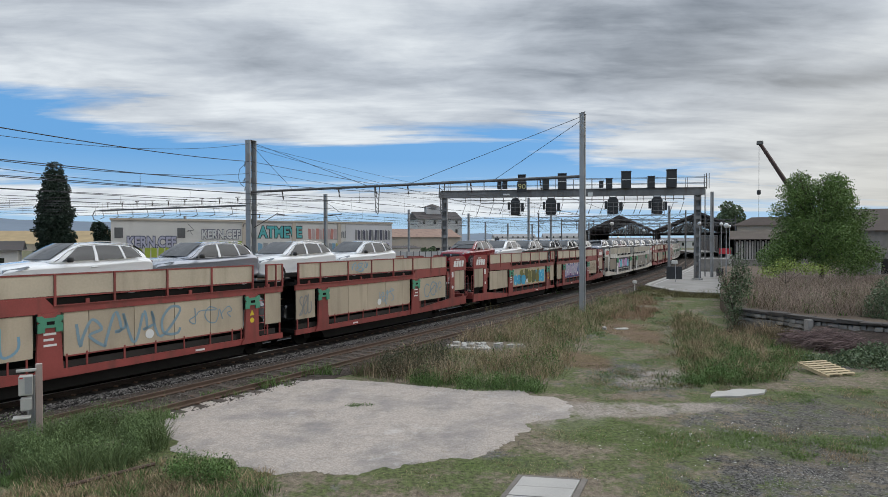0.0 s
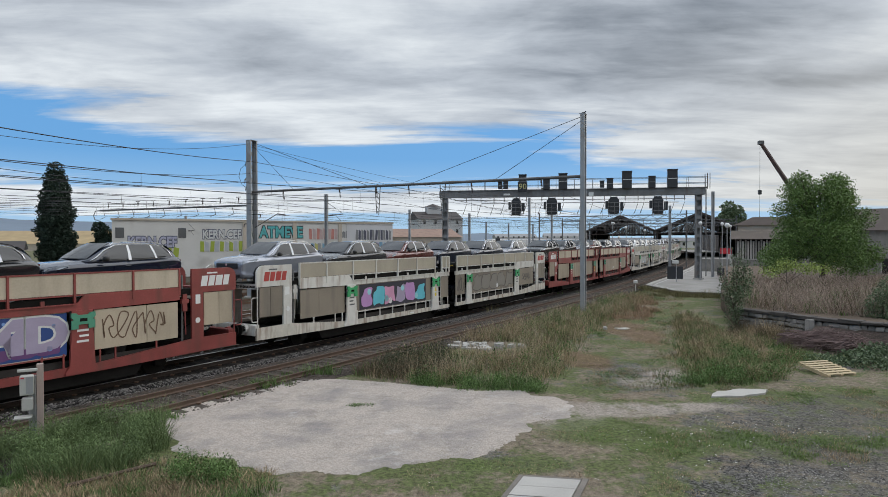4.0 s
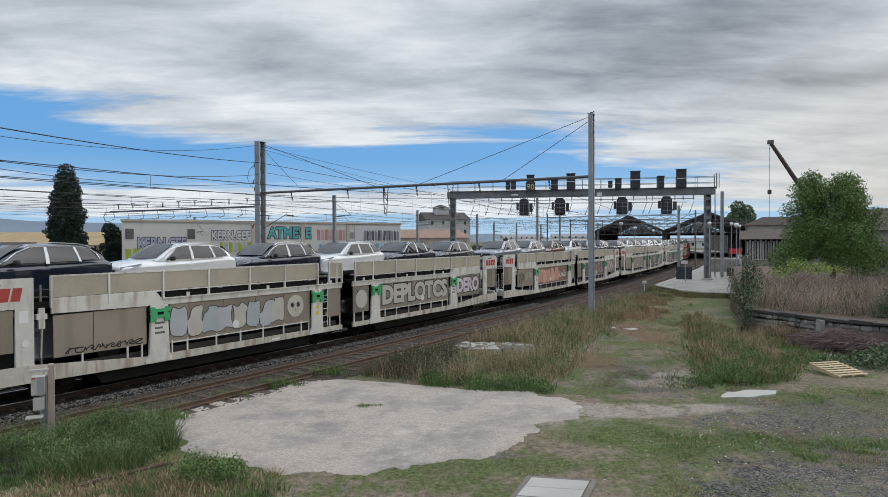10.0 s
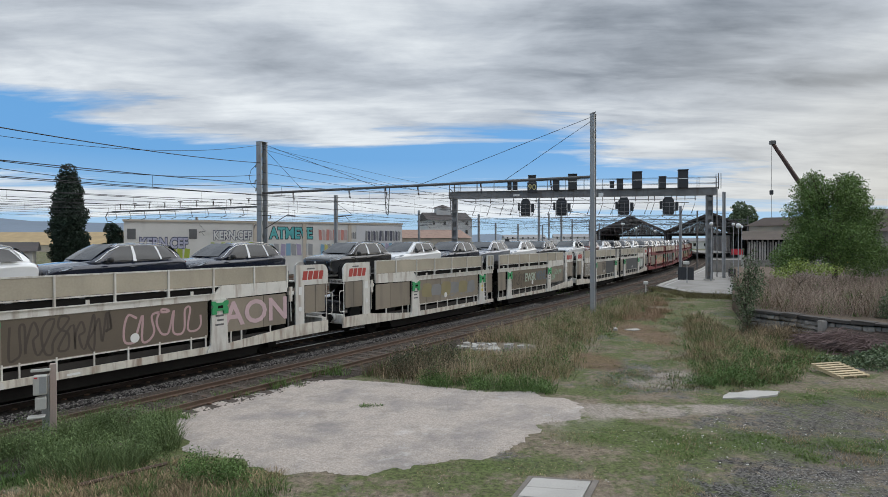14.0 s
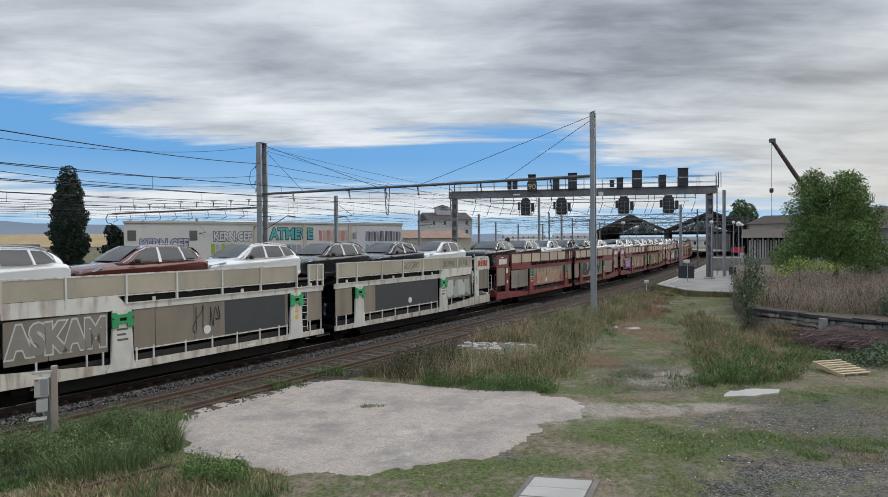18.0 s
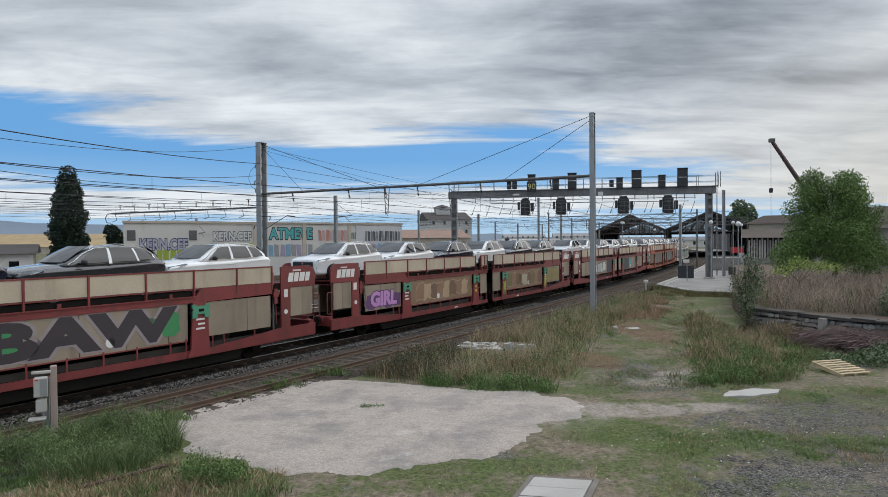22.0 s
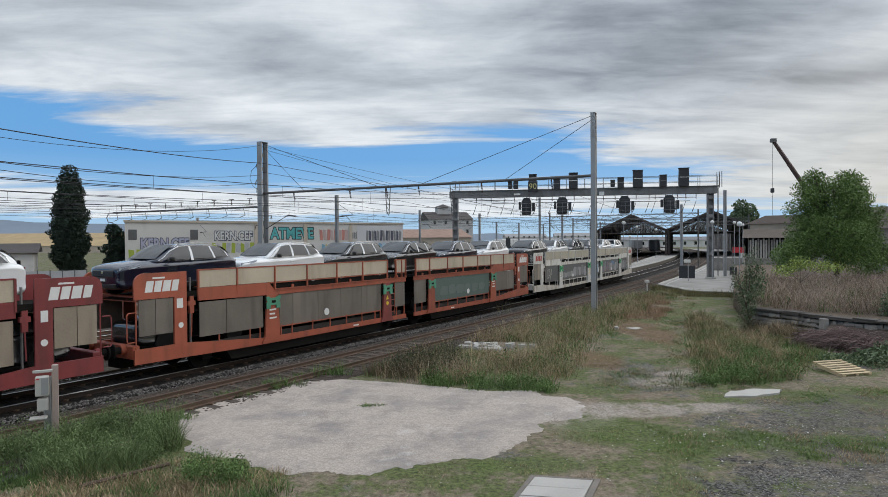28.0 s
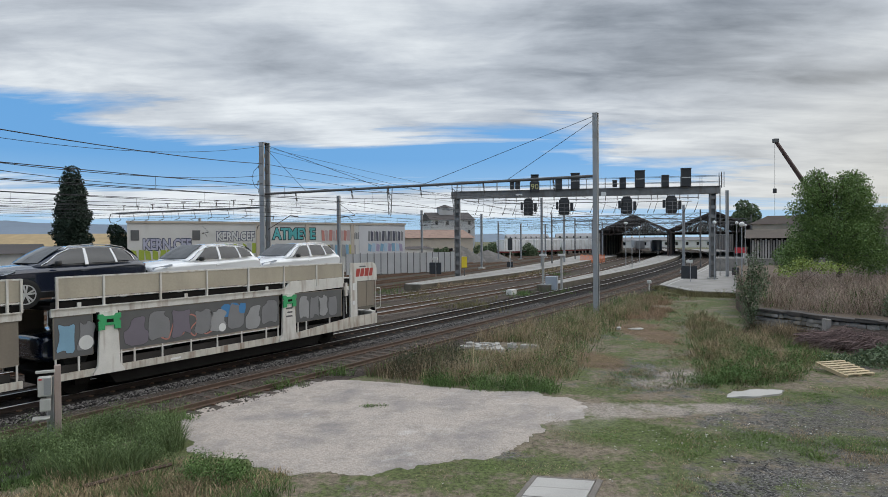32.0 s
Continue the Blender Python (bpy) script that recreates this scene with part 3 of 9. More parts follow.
def build_yard_floor():
    m = mat("brown_yard_floor", (0.078, 0.062, 0.05), 0.95, 0, 0.4, 0.35, 9, 0.4, (0.065, 0.07, 0.035), 0.45, spec=0.1, grit=0.5)
    solid("yard_floor", sweep(B(), -60, 330, 6, [(-60, -0.30), (-60, -0.19), (-2.3, -0.19), (-2.3, -0.30)]), m, "dark brown stony floor of the railway yard", "ground", kind="structure")
    solid("track_gap", sweep(B(), -30, 200, 4, [(1.9, -0.33), (1.9, -0.19), (2.3, -0.215), (5.3, -0.20), (6.2, -0.20), (6.2, -0.33)]), ballast_material("grey_ballast", (0.035, 0.032, 0.03), (0.15, 0.14, 0.13)), "grey ballast between main track and siding", "ballast", kind="structure")
    for off in (-16.0, -20.5, -25.5, -30.0, -35.0):
        tr = thing("yard_track", "brown siding track in the yard", "railway track", kind="structure")
        for side in (-0.7535, 0.7535):
            o = off + side
            part("rail", sweep(B(), -30, 250, 8, [(o - 0.035, -0.20), (o - 0.035, -0.03), (o + 0.035, -0.03), (o + 0.035, -0.20)], lambda s: lerp(s, 40, 140, 0, -9)), M_RAILSIDE, tr)


def lerp(s, s0, s1, a, b):
    k = max(0.0, min(1.0, (s - s0) / (s1 - s0)))
    return a + (b - a) * k


def build_tracks():
    build_yard_floor()
    # main track's bed is near-black: the train's shade is put into its colour
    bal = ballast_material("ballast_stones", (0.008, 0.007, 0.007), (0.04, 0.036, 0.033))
    bal2 = ballast_material("brown_ballast", (0.035, 0.027, 0.022), (0.105, 0.085, 0.07))
    M_STONES = mat("loose_ballast", (0.125, 0.114, 0.106), 0.9, 0, 0.2, 3, 20, 0.0, island=1.5)
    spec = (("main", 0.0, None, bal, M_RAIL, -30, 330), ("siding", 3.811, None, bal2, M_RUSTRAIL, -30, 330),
            ("inner", -4.97, shift_c, bal2, M_RAIL, -30, 300), ("outer", -10.2, shift_d, bal2, M_RAIL, -30, 300))
    for nm, off, sh, bm_, rail, s0, s1 in spec:
        top = -0.165 if nm == "main" else -0.172
        out = [(off - 2.6, -0.34), (off - 1.8, top), (off + 1.8, top), (off + 2.1, -0.34)]
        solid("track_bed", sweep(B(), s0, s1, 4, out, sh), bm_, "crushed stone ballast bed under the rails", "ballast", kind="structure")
        tr = thing("track_" + nm, "railway track, steel rails on sleepers" if nm != "siding" else "rusty disused railway track on old timber sleepers", "railway track", kind="structure")
        for side in (-1, 1):
            # main rail sides: grime and the train's shade, both in the colour
            o = off + side * 0.7535
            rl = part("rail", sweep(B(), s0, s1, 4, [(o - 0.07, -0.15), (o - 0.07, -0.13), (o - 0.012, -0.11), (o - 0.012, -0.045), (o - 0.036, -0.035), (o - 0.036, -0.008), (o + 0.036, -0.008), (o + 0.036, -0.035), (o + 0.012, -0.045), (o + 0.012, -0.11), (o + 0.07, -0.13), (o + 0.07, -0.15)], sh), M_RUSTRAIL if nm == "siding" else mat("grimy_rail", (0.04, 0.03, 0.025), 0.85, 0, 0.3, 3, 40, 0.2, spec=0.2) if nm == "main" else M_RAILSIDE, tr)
            if nm != "siding":
                part("rail_head", sweep(B(), s0, s1, 4, [(o - 0.033, -0.0079), (o - 0.028, 0.0), (o + 0.028, 0.0), (o + 0.033, -0.0079)], sh), rail, rl, "polished running surface")
        # main sleepers: darkened in colour for grime and the train's shade
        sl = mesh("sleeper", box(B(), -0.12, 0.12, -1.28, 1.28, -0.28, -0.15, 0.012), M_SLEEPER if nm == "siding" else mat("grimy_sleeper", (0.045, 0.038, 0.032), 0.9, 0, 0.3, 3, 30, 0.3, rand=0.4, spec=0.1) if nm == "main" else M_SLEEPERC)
        n0, n1 = (0, 72) if nm in ("main", "siding") else (24, 60)
        s = n0
        i = 0
        while s < n1:
            if nm == "siding" and random.random() < 0.05:
                s += 0.62
                continue
            ob = new("sleeper", sl)
            ob.parent = tr
            p = line_pose(s, off + (sh(s) if sh else 0))
            ob.matrix_basis = p @ pose(0, random.uniform(-0.04, 0.04), random.uniform(-0.012, 0.004), 0, 0, random.uniform(-1.5, 1.5))
            s += 0.62
            i += 1
        if nm in ("main", "siding"):
            # rail chairs and bolts of the near stretch
            bmc = B()
            s = -8
            while s < 40:
                for side in (-1, 1):
                    c = line_pose(s, off + side * 0.7535)
                    for d in (-0.13, 0.13):
                        q = c @ Vector((0, d, -0.13))
                        box(bmc, q.x - 0.05, q.x + 0.05, q.y - 0.05, q.y + 0.05, -0.15, -0.115)
                s += 0.62
            tagged(part("rail_fastenings", bmc, M_RAILSIDE, tr, "rusted rail chairs and bolts"), kind="stuff")
    stones_on(-12, 52, 1.75, 3.0, -0.185, 13000, 0.042, 3, "ballast_stones", "loose grey ballast stones between the tracks", M_STONES)
    stones_on(-10, 40, 1.3, 1.85, -0.15, 6000, 0.042, 13, "shoulder_stones", "grey ballast stones on the track's shoulder", M_STONES)
    stones_on(-12, 50, 2.6, 5.3, -0.165, 9000, 0.045, 4, "siding_stones", "scattered brown stones between the siding's sleepers", mat("brown_stones", (0.10, 0.085, 0.07), 0.9, 0, 0.2, 3, 20, 0.0, island=1.0))
    stones_on(5, 80, -3.6, -1.6, -0.2, 3000, 0.05, 5, "inner_stones", "loose ballast stones beside the main track", M_STONES)


build_ground()
build_tracks()

# ---------------------------------------------------------------- the car train
COLS = ((4.95, 5.6), (11.8, 12.4))
SIDE = 1.42


def half_wagon(paint, lower, upper, bracket, lead, letter, livery, sill):
    """One half of a two-deck car carrier; lead: its outer end goes first. x runs away from the train's head, the origin lies at its middle."""
    X = (lambda w: w - 6.85) if lead else (lambda w: 6.85 - w)
    th = thing("car_carrier_wagon", livery, "rail wagon", group="wagons of the car train")

    def px(bm, pts, y0, y1):
        return prism(bm, [(X(w), z) for w, z in pts], y0, y1)

    def bx(w0, w1, y0, y1, z0, z1, ch=0.0):
        return box(B(), X(w0), X(w1), y0, y1, z0, z1, ch)

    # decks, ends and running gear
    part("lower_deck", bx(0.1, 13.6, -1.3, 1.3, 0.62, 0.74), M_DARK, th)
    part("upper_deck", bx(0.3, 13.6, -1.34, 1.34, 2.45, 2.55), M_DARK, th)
    # thin near-black strip added to put shade into the gap below the wall
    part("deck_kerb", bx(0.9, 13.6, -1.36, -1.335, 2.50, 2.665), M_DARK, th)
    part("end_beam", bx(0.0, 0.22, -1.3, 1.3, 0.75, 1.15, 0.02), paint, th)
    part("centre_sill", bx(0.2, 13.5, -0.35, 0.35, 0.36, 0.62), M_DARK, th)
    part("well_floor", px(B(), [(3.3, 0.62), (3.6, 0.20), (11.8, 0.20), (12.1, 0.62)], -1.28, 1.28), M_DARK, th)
    part("end_cross_beam", bx(0.3, 0.55, -1.3, 1.3, 2.42, 2.6), paint, th)
    for sg in (-1, 1):
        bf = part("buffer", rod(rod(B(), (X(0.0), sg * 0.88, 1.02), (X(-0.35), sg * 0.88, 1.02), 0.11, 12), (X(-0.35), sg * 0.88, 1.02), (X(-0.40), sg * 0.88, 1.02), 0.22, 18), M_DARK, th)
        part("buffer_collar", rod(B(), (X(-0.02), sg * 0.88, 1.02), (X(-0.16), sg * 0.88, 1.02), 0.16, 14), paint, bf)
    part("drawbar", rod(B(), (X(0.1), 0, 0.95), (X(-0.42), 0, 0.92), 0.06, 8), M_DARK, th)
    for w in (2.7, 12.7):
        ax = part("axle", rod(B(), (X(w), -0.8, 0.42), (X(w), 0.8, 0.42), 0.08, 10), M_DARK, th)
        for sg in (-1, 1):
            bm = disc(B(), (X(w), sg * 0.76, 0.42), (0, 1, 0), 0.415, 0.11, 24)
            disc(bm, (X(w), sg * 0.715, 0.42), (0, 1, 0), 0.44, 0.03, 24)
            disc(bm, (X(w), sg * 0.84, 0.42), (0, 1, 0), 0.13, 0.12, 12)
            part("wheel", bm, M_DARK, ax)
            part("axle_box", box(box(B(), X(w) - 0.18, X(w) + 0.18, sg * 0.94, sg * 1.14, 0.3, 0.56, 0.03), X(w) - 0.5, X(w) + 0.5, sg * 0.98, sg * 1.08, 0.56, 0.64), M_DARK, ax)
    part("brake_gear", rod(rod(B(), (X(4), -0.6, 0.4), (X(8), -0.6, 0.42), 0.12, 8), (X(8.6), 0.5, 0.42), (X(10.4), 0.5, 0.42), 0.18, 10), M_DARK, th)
    part("wheel_guide", bx(0.8, 13.4, -1.25, -1.19, 0.74, 0.93), M_GUIDE, th, "grimy steel wheel guide rail")
    part("wheel_guide", bx(0.8, 13.4, 1.19, 1.25, 0.74, 0.93), M_GUIDE, th, "grimy steel wheel guide rail")
    for sg in (-1, 1):
        y0, y1 = sg * (SIDE - 0.07), sg * SIDE
        near = sg < 0
        # longitudinal beams
        part("sill_beam", px(B(), [(0.0, 0.60), (0.0, 1.04), (1.75, 1.04), (2.3, 0.98), (4.9, 0.76), (13.62, 0.74), (13.62, 0.55), (5.2, 0.53), (3.4, 0.55), (1.75, 0.58)], y0, y1), sill, th)
        part("deck_beam", px(B(), [(2.2, 2.33), (2.2, 2.70), (5.2, 2.70), (5.4, 2.48), (13.62, 2.47), (13.62, 2.28), (5.3, 2.28)], y0, y1), paint, th)
        if near:
            part("deck_flange", bx(5.4, 13.62, sg * (SIDE - 0.02), sg * (SIDE + 0.05), 2.47, 2.50), paint, th)
        # end plate with its rounded corner and its pillar
        arc = [(0.0 + 0.32 * (1 - math.sin(a)), 3.30 - 0.32 * (1 - math.cos(a))) for a in [radians(90 - 15 * i) for i in range(7)]]
        pl = part("end_plate", px(B(), [(0.0, 2.52)] + arc + [(1.76, 3.30), (1.76, 1.04), (1.32, 1.04), (1.32, 2.52)], y0, y1), paint, th)
        if near:
            mark_bars(pl, X, letter, lead)
        if near:
            part("end_post", rod(B(), (X(0.06), sg * (SIDE - 0.03), 1.04), (X(0.06), sg * (SIDE - 0.03), 2.52), 0.022), paint, th)
        for a, b in ((0.16, 0.68), (0.7, 1.28)) if near else ((0.16, 1.28),):
            part("end_panel", bx(a, b, sg * (SIDE - 0.06), sg * (SIDE - 0.02), 1.42, 2.50), lower[0], th)
        # handrail at the wagon end
        if near:
            h = B()
            tube(h, [(X(0.02), sg * SIDE, 2.15), (X(-0.2), sg * SIDE, 2.15), (X(-0.24), sg * SIDE, 2.08), (X(-0.24), sg * SIDE, 1.35), (X(-0.2), sg * SIDE, 1.28), (X(0.02), sg * SIDE, 1.28)], 0.018)
            part("handrail", h, paint, th)
            part("lashing_winch", box(rod(box(B(), X(1.9), X(2.05), -1.38, -1.3, 1.95, 2.5), (X(1.95), -1.36, 1.2), (X(1.98), -1.36, 2.0), 0.02), X(1.84), X(2.1), -1.39, -1.28, 2.2, 2.34), paint, th)
            part("jack_spindle", rod(B(), (X(2.0), -1.25, 0.9), (X(2.0), -1.25, 3.1), 0.035), M_STEEL, th)
        # upper side wall
        posts = [2.2, 3.75, 5.45, 7.1, 8.8, 10.45, 12.2]
        spans = list(zip(posts, posts[1:])) + ([(12.85, 13.3), (13.3, 13.62)] if lead else [(12.2, 13.45)])
        if not near:
            spans = [(2.2, 12.2)] + spans[6:]
        for a, b in spans:
            part("wall_panel", bx(a + 0.03, b - 0.03, sg * (SIDE - 0.05), sg * (SIDE - 0.02), 2.75, 3.30), upper, th)
        ends = posts + ([12.85, 13.3, 13.62] if lead else [13.45])
        for a in ends if near else ends[::2]:
            part("wall_post", bx(a - 0.028, a + 0.028, sg * (SIDE - 0.06), sg * (SIDE + 0.015), 2.48, 3.34, 0.006), paint, th)
        for a, b in ((2.2, 12.2),) + (((12.85, 13.62),) if lead else ((12.2, 13.45),)):
            part("top_rail", bx(a, b, sg * (SIDE - 0.055), sg * (SIDE - 0.005), 3.30, 3.345), paint, th)
            if near:
                part("lower_rail", bx(a, b, sg * (SIDE - 0.05), sg * (SIDE - 0.01), 2.70, 2.74), paint, th)
        # lower side: columns with a green bracket, panels, short posts
        for i, (a, b) in enumerate(COLS):
            m = 0.10
            co = part("column", px(B(), [(a - 0.14, 0.56), (a - 0.14, 0.62), (a - 0.02, 0.80), (a + 0.04, 1.9), (a + 0.04, 2.3), (b - 0.04, 2.3), (b - 0.04, 1.9), (b + 0.02, 0.80), (b + 0.14, 0.62), (b + 0.14, 0.56)], sg * (SIDE - 0.02), sg * (SIDE + 0.06)), paint if i == 0 or not lead else letter[1], th)
            if near:
                c = (a + b) / 2
                gb = [(c - 0.32, 1.80), (c - 0.32, 2.02), (c - 0.26, 2.06), (c - 0.33, 2.12), (c - 0.33, 2.24), (c - 0.2, 2.24), (c - 0.14, 2.18), (c + 0.14, 2.18), (c + 0.2, 2.24), (c + 0.33, 2.24), (c + 0.33, 2.12), (c + 0.26, 2.06), (c + 0.32, 2.02), (c + 0.32, 1.80), (c + 0.14, 1.80), (c + 0.14, 1.92), (c - 0.14, 1.92), (c - 0.14, 1.80)]
                br = part("lifting_bracket", px(B(), gb, -(SIDE + 0.062), -(SIDE + 0.11)), bracket, co, "green enamelled steel bracket")
                part("bracket_slot", bx(c - 0.1, c + 0.1, -(SIDE + 0.111), -(SIDE + 0.114), 2.0, 2.09), M_DARK, co)
                part("bracket_recess", bx(c - 0.33, c + 0.33, -(SIDE - 0.03), -(SIDE + 0.008), 1.78, 2.3), M_DARK, co)
                if i == 0:
                    for k in range(3):
                        part("marking_bar", bx(c - 0.16, c + (0.16, 0.1, 0.17, 0.12, 0.15)[k], -(SIDE + 0.06), -(SIDE + 0.064), 1.72 - 0.15 * k, 1.78 - 0.15 * k), letter[2], co)
                elif lead:
                    part("warning_triangle", px(B(), [(c - 0.1, 1.55), (c + 0.1, 1.55), (c, 1.75)], -(SIDE + 0.06), -(SIDE + 0.064)), M_YEL, co)
                    part("warning_disc", disc(B(), (X(c), -(SIDE + 0.061), 1.38), (0, 1, 0), 0.09, 0.006, 16), M_YEL, co)
        pan = [(2.25, 4.9), (5.68, 11.76), (12.8 if lead else 12.5, 13.55)] if not near else [(2.25, 3.3), (3.32, 4.9), (5.68, 6.35), (6.37, 7.7), (7.72, 9.05), (9.07, 10.4), (10.42, 11.76), (12.8 if lead else 12.5, 13.55)]
        for k, (a, b) in enumerate(pan):
            part("side_panel", bx(a, b, sg * (SIDE - 0.07), sg * (SIDE - 0.035), 0.76 if not near else 1.10 if 1 < k < 7 else 1.14, 2.27), lower[k % len(lower)], th)
        if near:
            for w in (3.0, 4.3, 4.75, 5.75, 6.3, 7.4, 8.4, 9.4, 10.4, 11.3, 11.7, 12.9, 13.5):
                part("baluster", bx(w - 0.022, w + 0.022, -(SIDE - 0.06), -(SIDE - 0.02), 0.74, 1.15), paint, th)
            for w in (6.3, 9.6, 12.9):
                part("flange_stud", bx(w - 0.05, w + 0.05, -(SIDE + 0.0), -(SIDE + 0.04), 2.50, 2.62), paint, th)
            part("lower_side_rail", bx(5.7, 11.75, -(SIDE - 0.065), -(SIDE - 0.03), 1.06, 1.10), paint, th)
            part("hatch_disc", disc(B(), (X(8.2), -(SIDE - 0.028), 1.38), (0, 1, 0), 0.14, 0.012, 20), M_LETTER_W, th, "round white marking disc")
            part("pillar_disc", disc(B(), (X(1.54), -(SIDE + 0.004), 1.62), (0, 1, 0), 0.09, 0.012, 16), M_LETTER_W, th)
            for w, l in ((9.8, 0.35),):
                part("sill_mark", bx(w, w + l, -(SIDE), -(SIDE + 0.004), 0.60, 0.66), M_LETTER_W, th)
            if lead:
                la = B()
                for w in (12.47, 12.77):
                    rod(la, (X(w), -1.38, 0.8), (X(w), -1.38, 2.55), 0.018)
                for i in range(6):
                    rod(la, (X(12.47), -1.38, 0.95 + 0.27 * i), (X(12.77), -1.38, 0.95 + 0.27 * i), 0.014)
                part("ladder", la, paint, th)
    return th


def mark_bars(pl, X, letter, lead):
    """The operator's mark on the end plate, as plain slanted bars."""
    fl = 1 if lead else -1
    mk = []
    x = 0.34 if lead else 1.42

    def bar(x0, x1, z0, z1, sl=0.06):
        mk.append(prism(B(), [(X(x) + x0 + sl * (z0 - 2.76) / 0.3, z0), (X(x) + x1 + sl * (z0 - 2.76) / 0.3, z0), (X(x) + x1 + sl * (z1 - 2.76) / 0.3, z1), (X(x) + x0 + sl * (z1 - 2.76) / 0.3, z1)], -(SIDE + 0.004), -SIDE))
    bar(0.0, 0.24, 2.72, 3.06), bar(0.29, 0.52, 2.72, 3.06), bar(0.57, 0.83, 2.72, 3.06), bar(0.88, 1.10, 2.72, 3.06)
    for bm in mk:
        part("mark_bar", bm, letter[0], pl)
    for i in range(1):
        part("small_mark", box(B(), X(x) + 0.25, X(x) + 0.66, -(SIDE + 0.004), -SIDE, 3.12, 3.17), M_LETTER_W if letter[0] is M_LETTER_W else M_MASTD, pl)
    x0 = X(1.42)
    part("notice_plate", box(B(), x0 - 0.02, x0 + 0.2 * fl, -(SIDE + 0.006), -SIDE, 2.16, 2.46), M_LETTER_W, pl, "small white notice plate")


# ---------------------------------------------------------------- a car
def car(colour):
    """A compact SUV; x runs from its nose (negative) to its tail, the origin lies on the deck under its middle."""
    L = 4.36
    paint = MATS["car_paint_" + colour]
    words = {"white": "white", "silver": "silver grey", "grey": "dark grey", "black": "black", "navy": "dark navy blue", "red": "cherry red", "maroon": "maroon"}[colour]
    th = thing("suv_car", "new " + words + " SUV on the wagon's upper deck", "car", group="cars on the train")

    def loft(st, ring):
        bm = B()
        rows = []
        for s in st:
            h = ring(s)
            rows.append([bm.verts.new((s[0] - L / 2, y, z)) for y, z in h] + [bm.verts.new((s[0] - L / 2, -y, z)) for y, z in h[::-1][1:-1]])
        n = len(rows[0])
        for a, b in zip(rows, rows[1:]):
            for i in range(n):
                j = (i + 1) % n
                bm.faces.new((a[i], a[j], b[j], b[i]))
        bm.faces.new(rows[0][::-1])
        bm.faces.new(rows[-1])
        bmesh.ops.recalc_face_normals(bm, faces=bm.faces[:])
        return bm

    # x, half width, underside, shoulder, top of bonnet or belt
    st = [(0.0, 0.66, 0.36, 0.80, 0.86), (0.05, 0.80, 0.26, 0.90, 0.95), (0.22, 0.88, 0.22, 0.96, 1.01), (0.6, 0.91, 0.22, 0.99, 1.06), (1.1, 0.92, 0.22, 1.01, 1.11), (1.5, 0.92, 0.22, 1.02, 1.10),
          (2.4, 0.925, 0.22, 1.05, 1.10), (3.3, 0.925, 0.22, 1.10, 1.14), (3.9, 0.91, 0.24, 1.14, 1.18), (4.2, 0.88, 0.28, 1.12, 1.16), (4.32, 0.82, 0.34, 1.04, 1.06), (4.36, 0.72, 0.44, 0.90, 0.93)]
    ring = lambda s: [(0, s[2]), (s[1] * 0.86, s[2]), (s[1] * 0.985, s[2] + 0.11), (s[1], s[2] + 0.17), (s[1] * 0.955, s[2] + 0.24), (s[1] * 0.975, s[3] - 0.22), (s[1], s[3] - 0.11), (s[1] * 0.997, s[3] - 0.09), (s[1] * 0.93, s[3] - 0.012), (s[1] * 0.90, s[3] + 0.006), (s[1] * 0.72, (s[3] + s[4]) / 2 + 0.014), (s[1] * 0.66, s[4] - 0.012), (s[1] * 0.4, s[4] + 0.004), (0, s[4] + 0.015)]
    me = rounded(mesh("body", loft(st, ring), paint), 2)
    part("body", me, None, th)
    # x, half width at the belt, at the roof, belt height, roof height
    gh = [(1.12, 0.80, 0.78, 1.07, 1.08), (1.32, 0.83, 0.76, 1.07, 1.21), (1.85, 0.85, 0.68, 1.08, 1.52), (2.2, 0.86, 0.66, 1.08, 1.60), (2.8, 0.86, 0.65, 1.09, 1.62), (3.4, 0.855, 0.64, 1.11, 1.59), (3.8, 0.84, 0.63, 1.13, 1.53), (4.05, 0.80, 0.64, 1.14, 1.36), (4.22, 0.76, 0.70, 1.13, 1.16)]
    ring2 = lambda s: [(0, s[3] - 0.1), (s[1], s[3] - 0.1), (s[1], s[3]), (s[1] * 0.35 + s[2] * 0.65, s[3] * 0.35 + s[4] * 0.65 - 0.01), (s[2], s[4] - 0.03), (s[2] * 0.72, s[4]), (0, s[4] + 0.012)]
    me = rounded(mesh("cabin", loft(gh, ring2), paint), 2)
    part("cabin", me, None, th)
    # black lower cladding
    bm = B()
    for sg in (-1, 1):
        box(bm, -1.05, 0.95, sg * 0.88, sg * 0.935, 0.22, 0.40, 0.015)
    part("sill_cladding", bm, M_BLACKPL, th)
    for sg in (-1, 1):
        def side_pt(x, k):
            """A point on the cabin's flank: x from the nose, k from belt (0) to roof (1)."""
            for a, b in zip(gh, gh[1:]):
                if a[0] <= x <= b[0]:
                    f = (x - a[0]) / (b[0] - a[0])
                    p = [a[i] + f * (b[i] - a[i]) for i in range(5)]
                    break
            zb, zt = p[3], p[4] - 0.03
            return Vector((x - L / 2, sg * (p[1] + (p[2] - p[1]) * k + 0.012 - 0.02 * k), zb + (zt - zb) * k))

        def pane(name, bottom, top, k0, k1, material, d=0.0):
            bm = B()
            n = 6
            lo = [side_pt(bottom[0] + (bottom[1] - bottom[0]) * i / n, k0) for i in range(n + 1)]
            hi = [side_pt(top[0] + (top[1] - top[0]) * i / n, k1) for i in range(n + 1)]
            md = [(a + b) / 2 + Vector((0, sg * 0.022, 0)) for a, b in zip(lo, hi)]
            o = Vector((0, sg * (0.032 + d), 0))
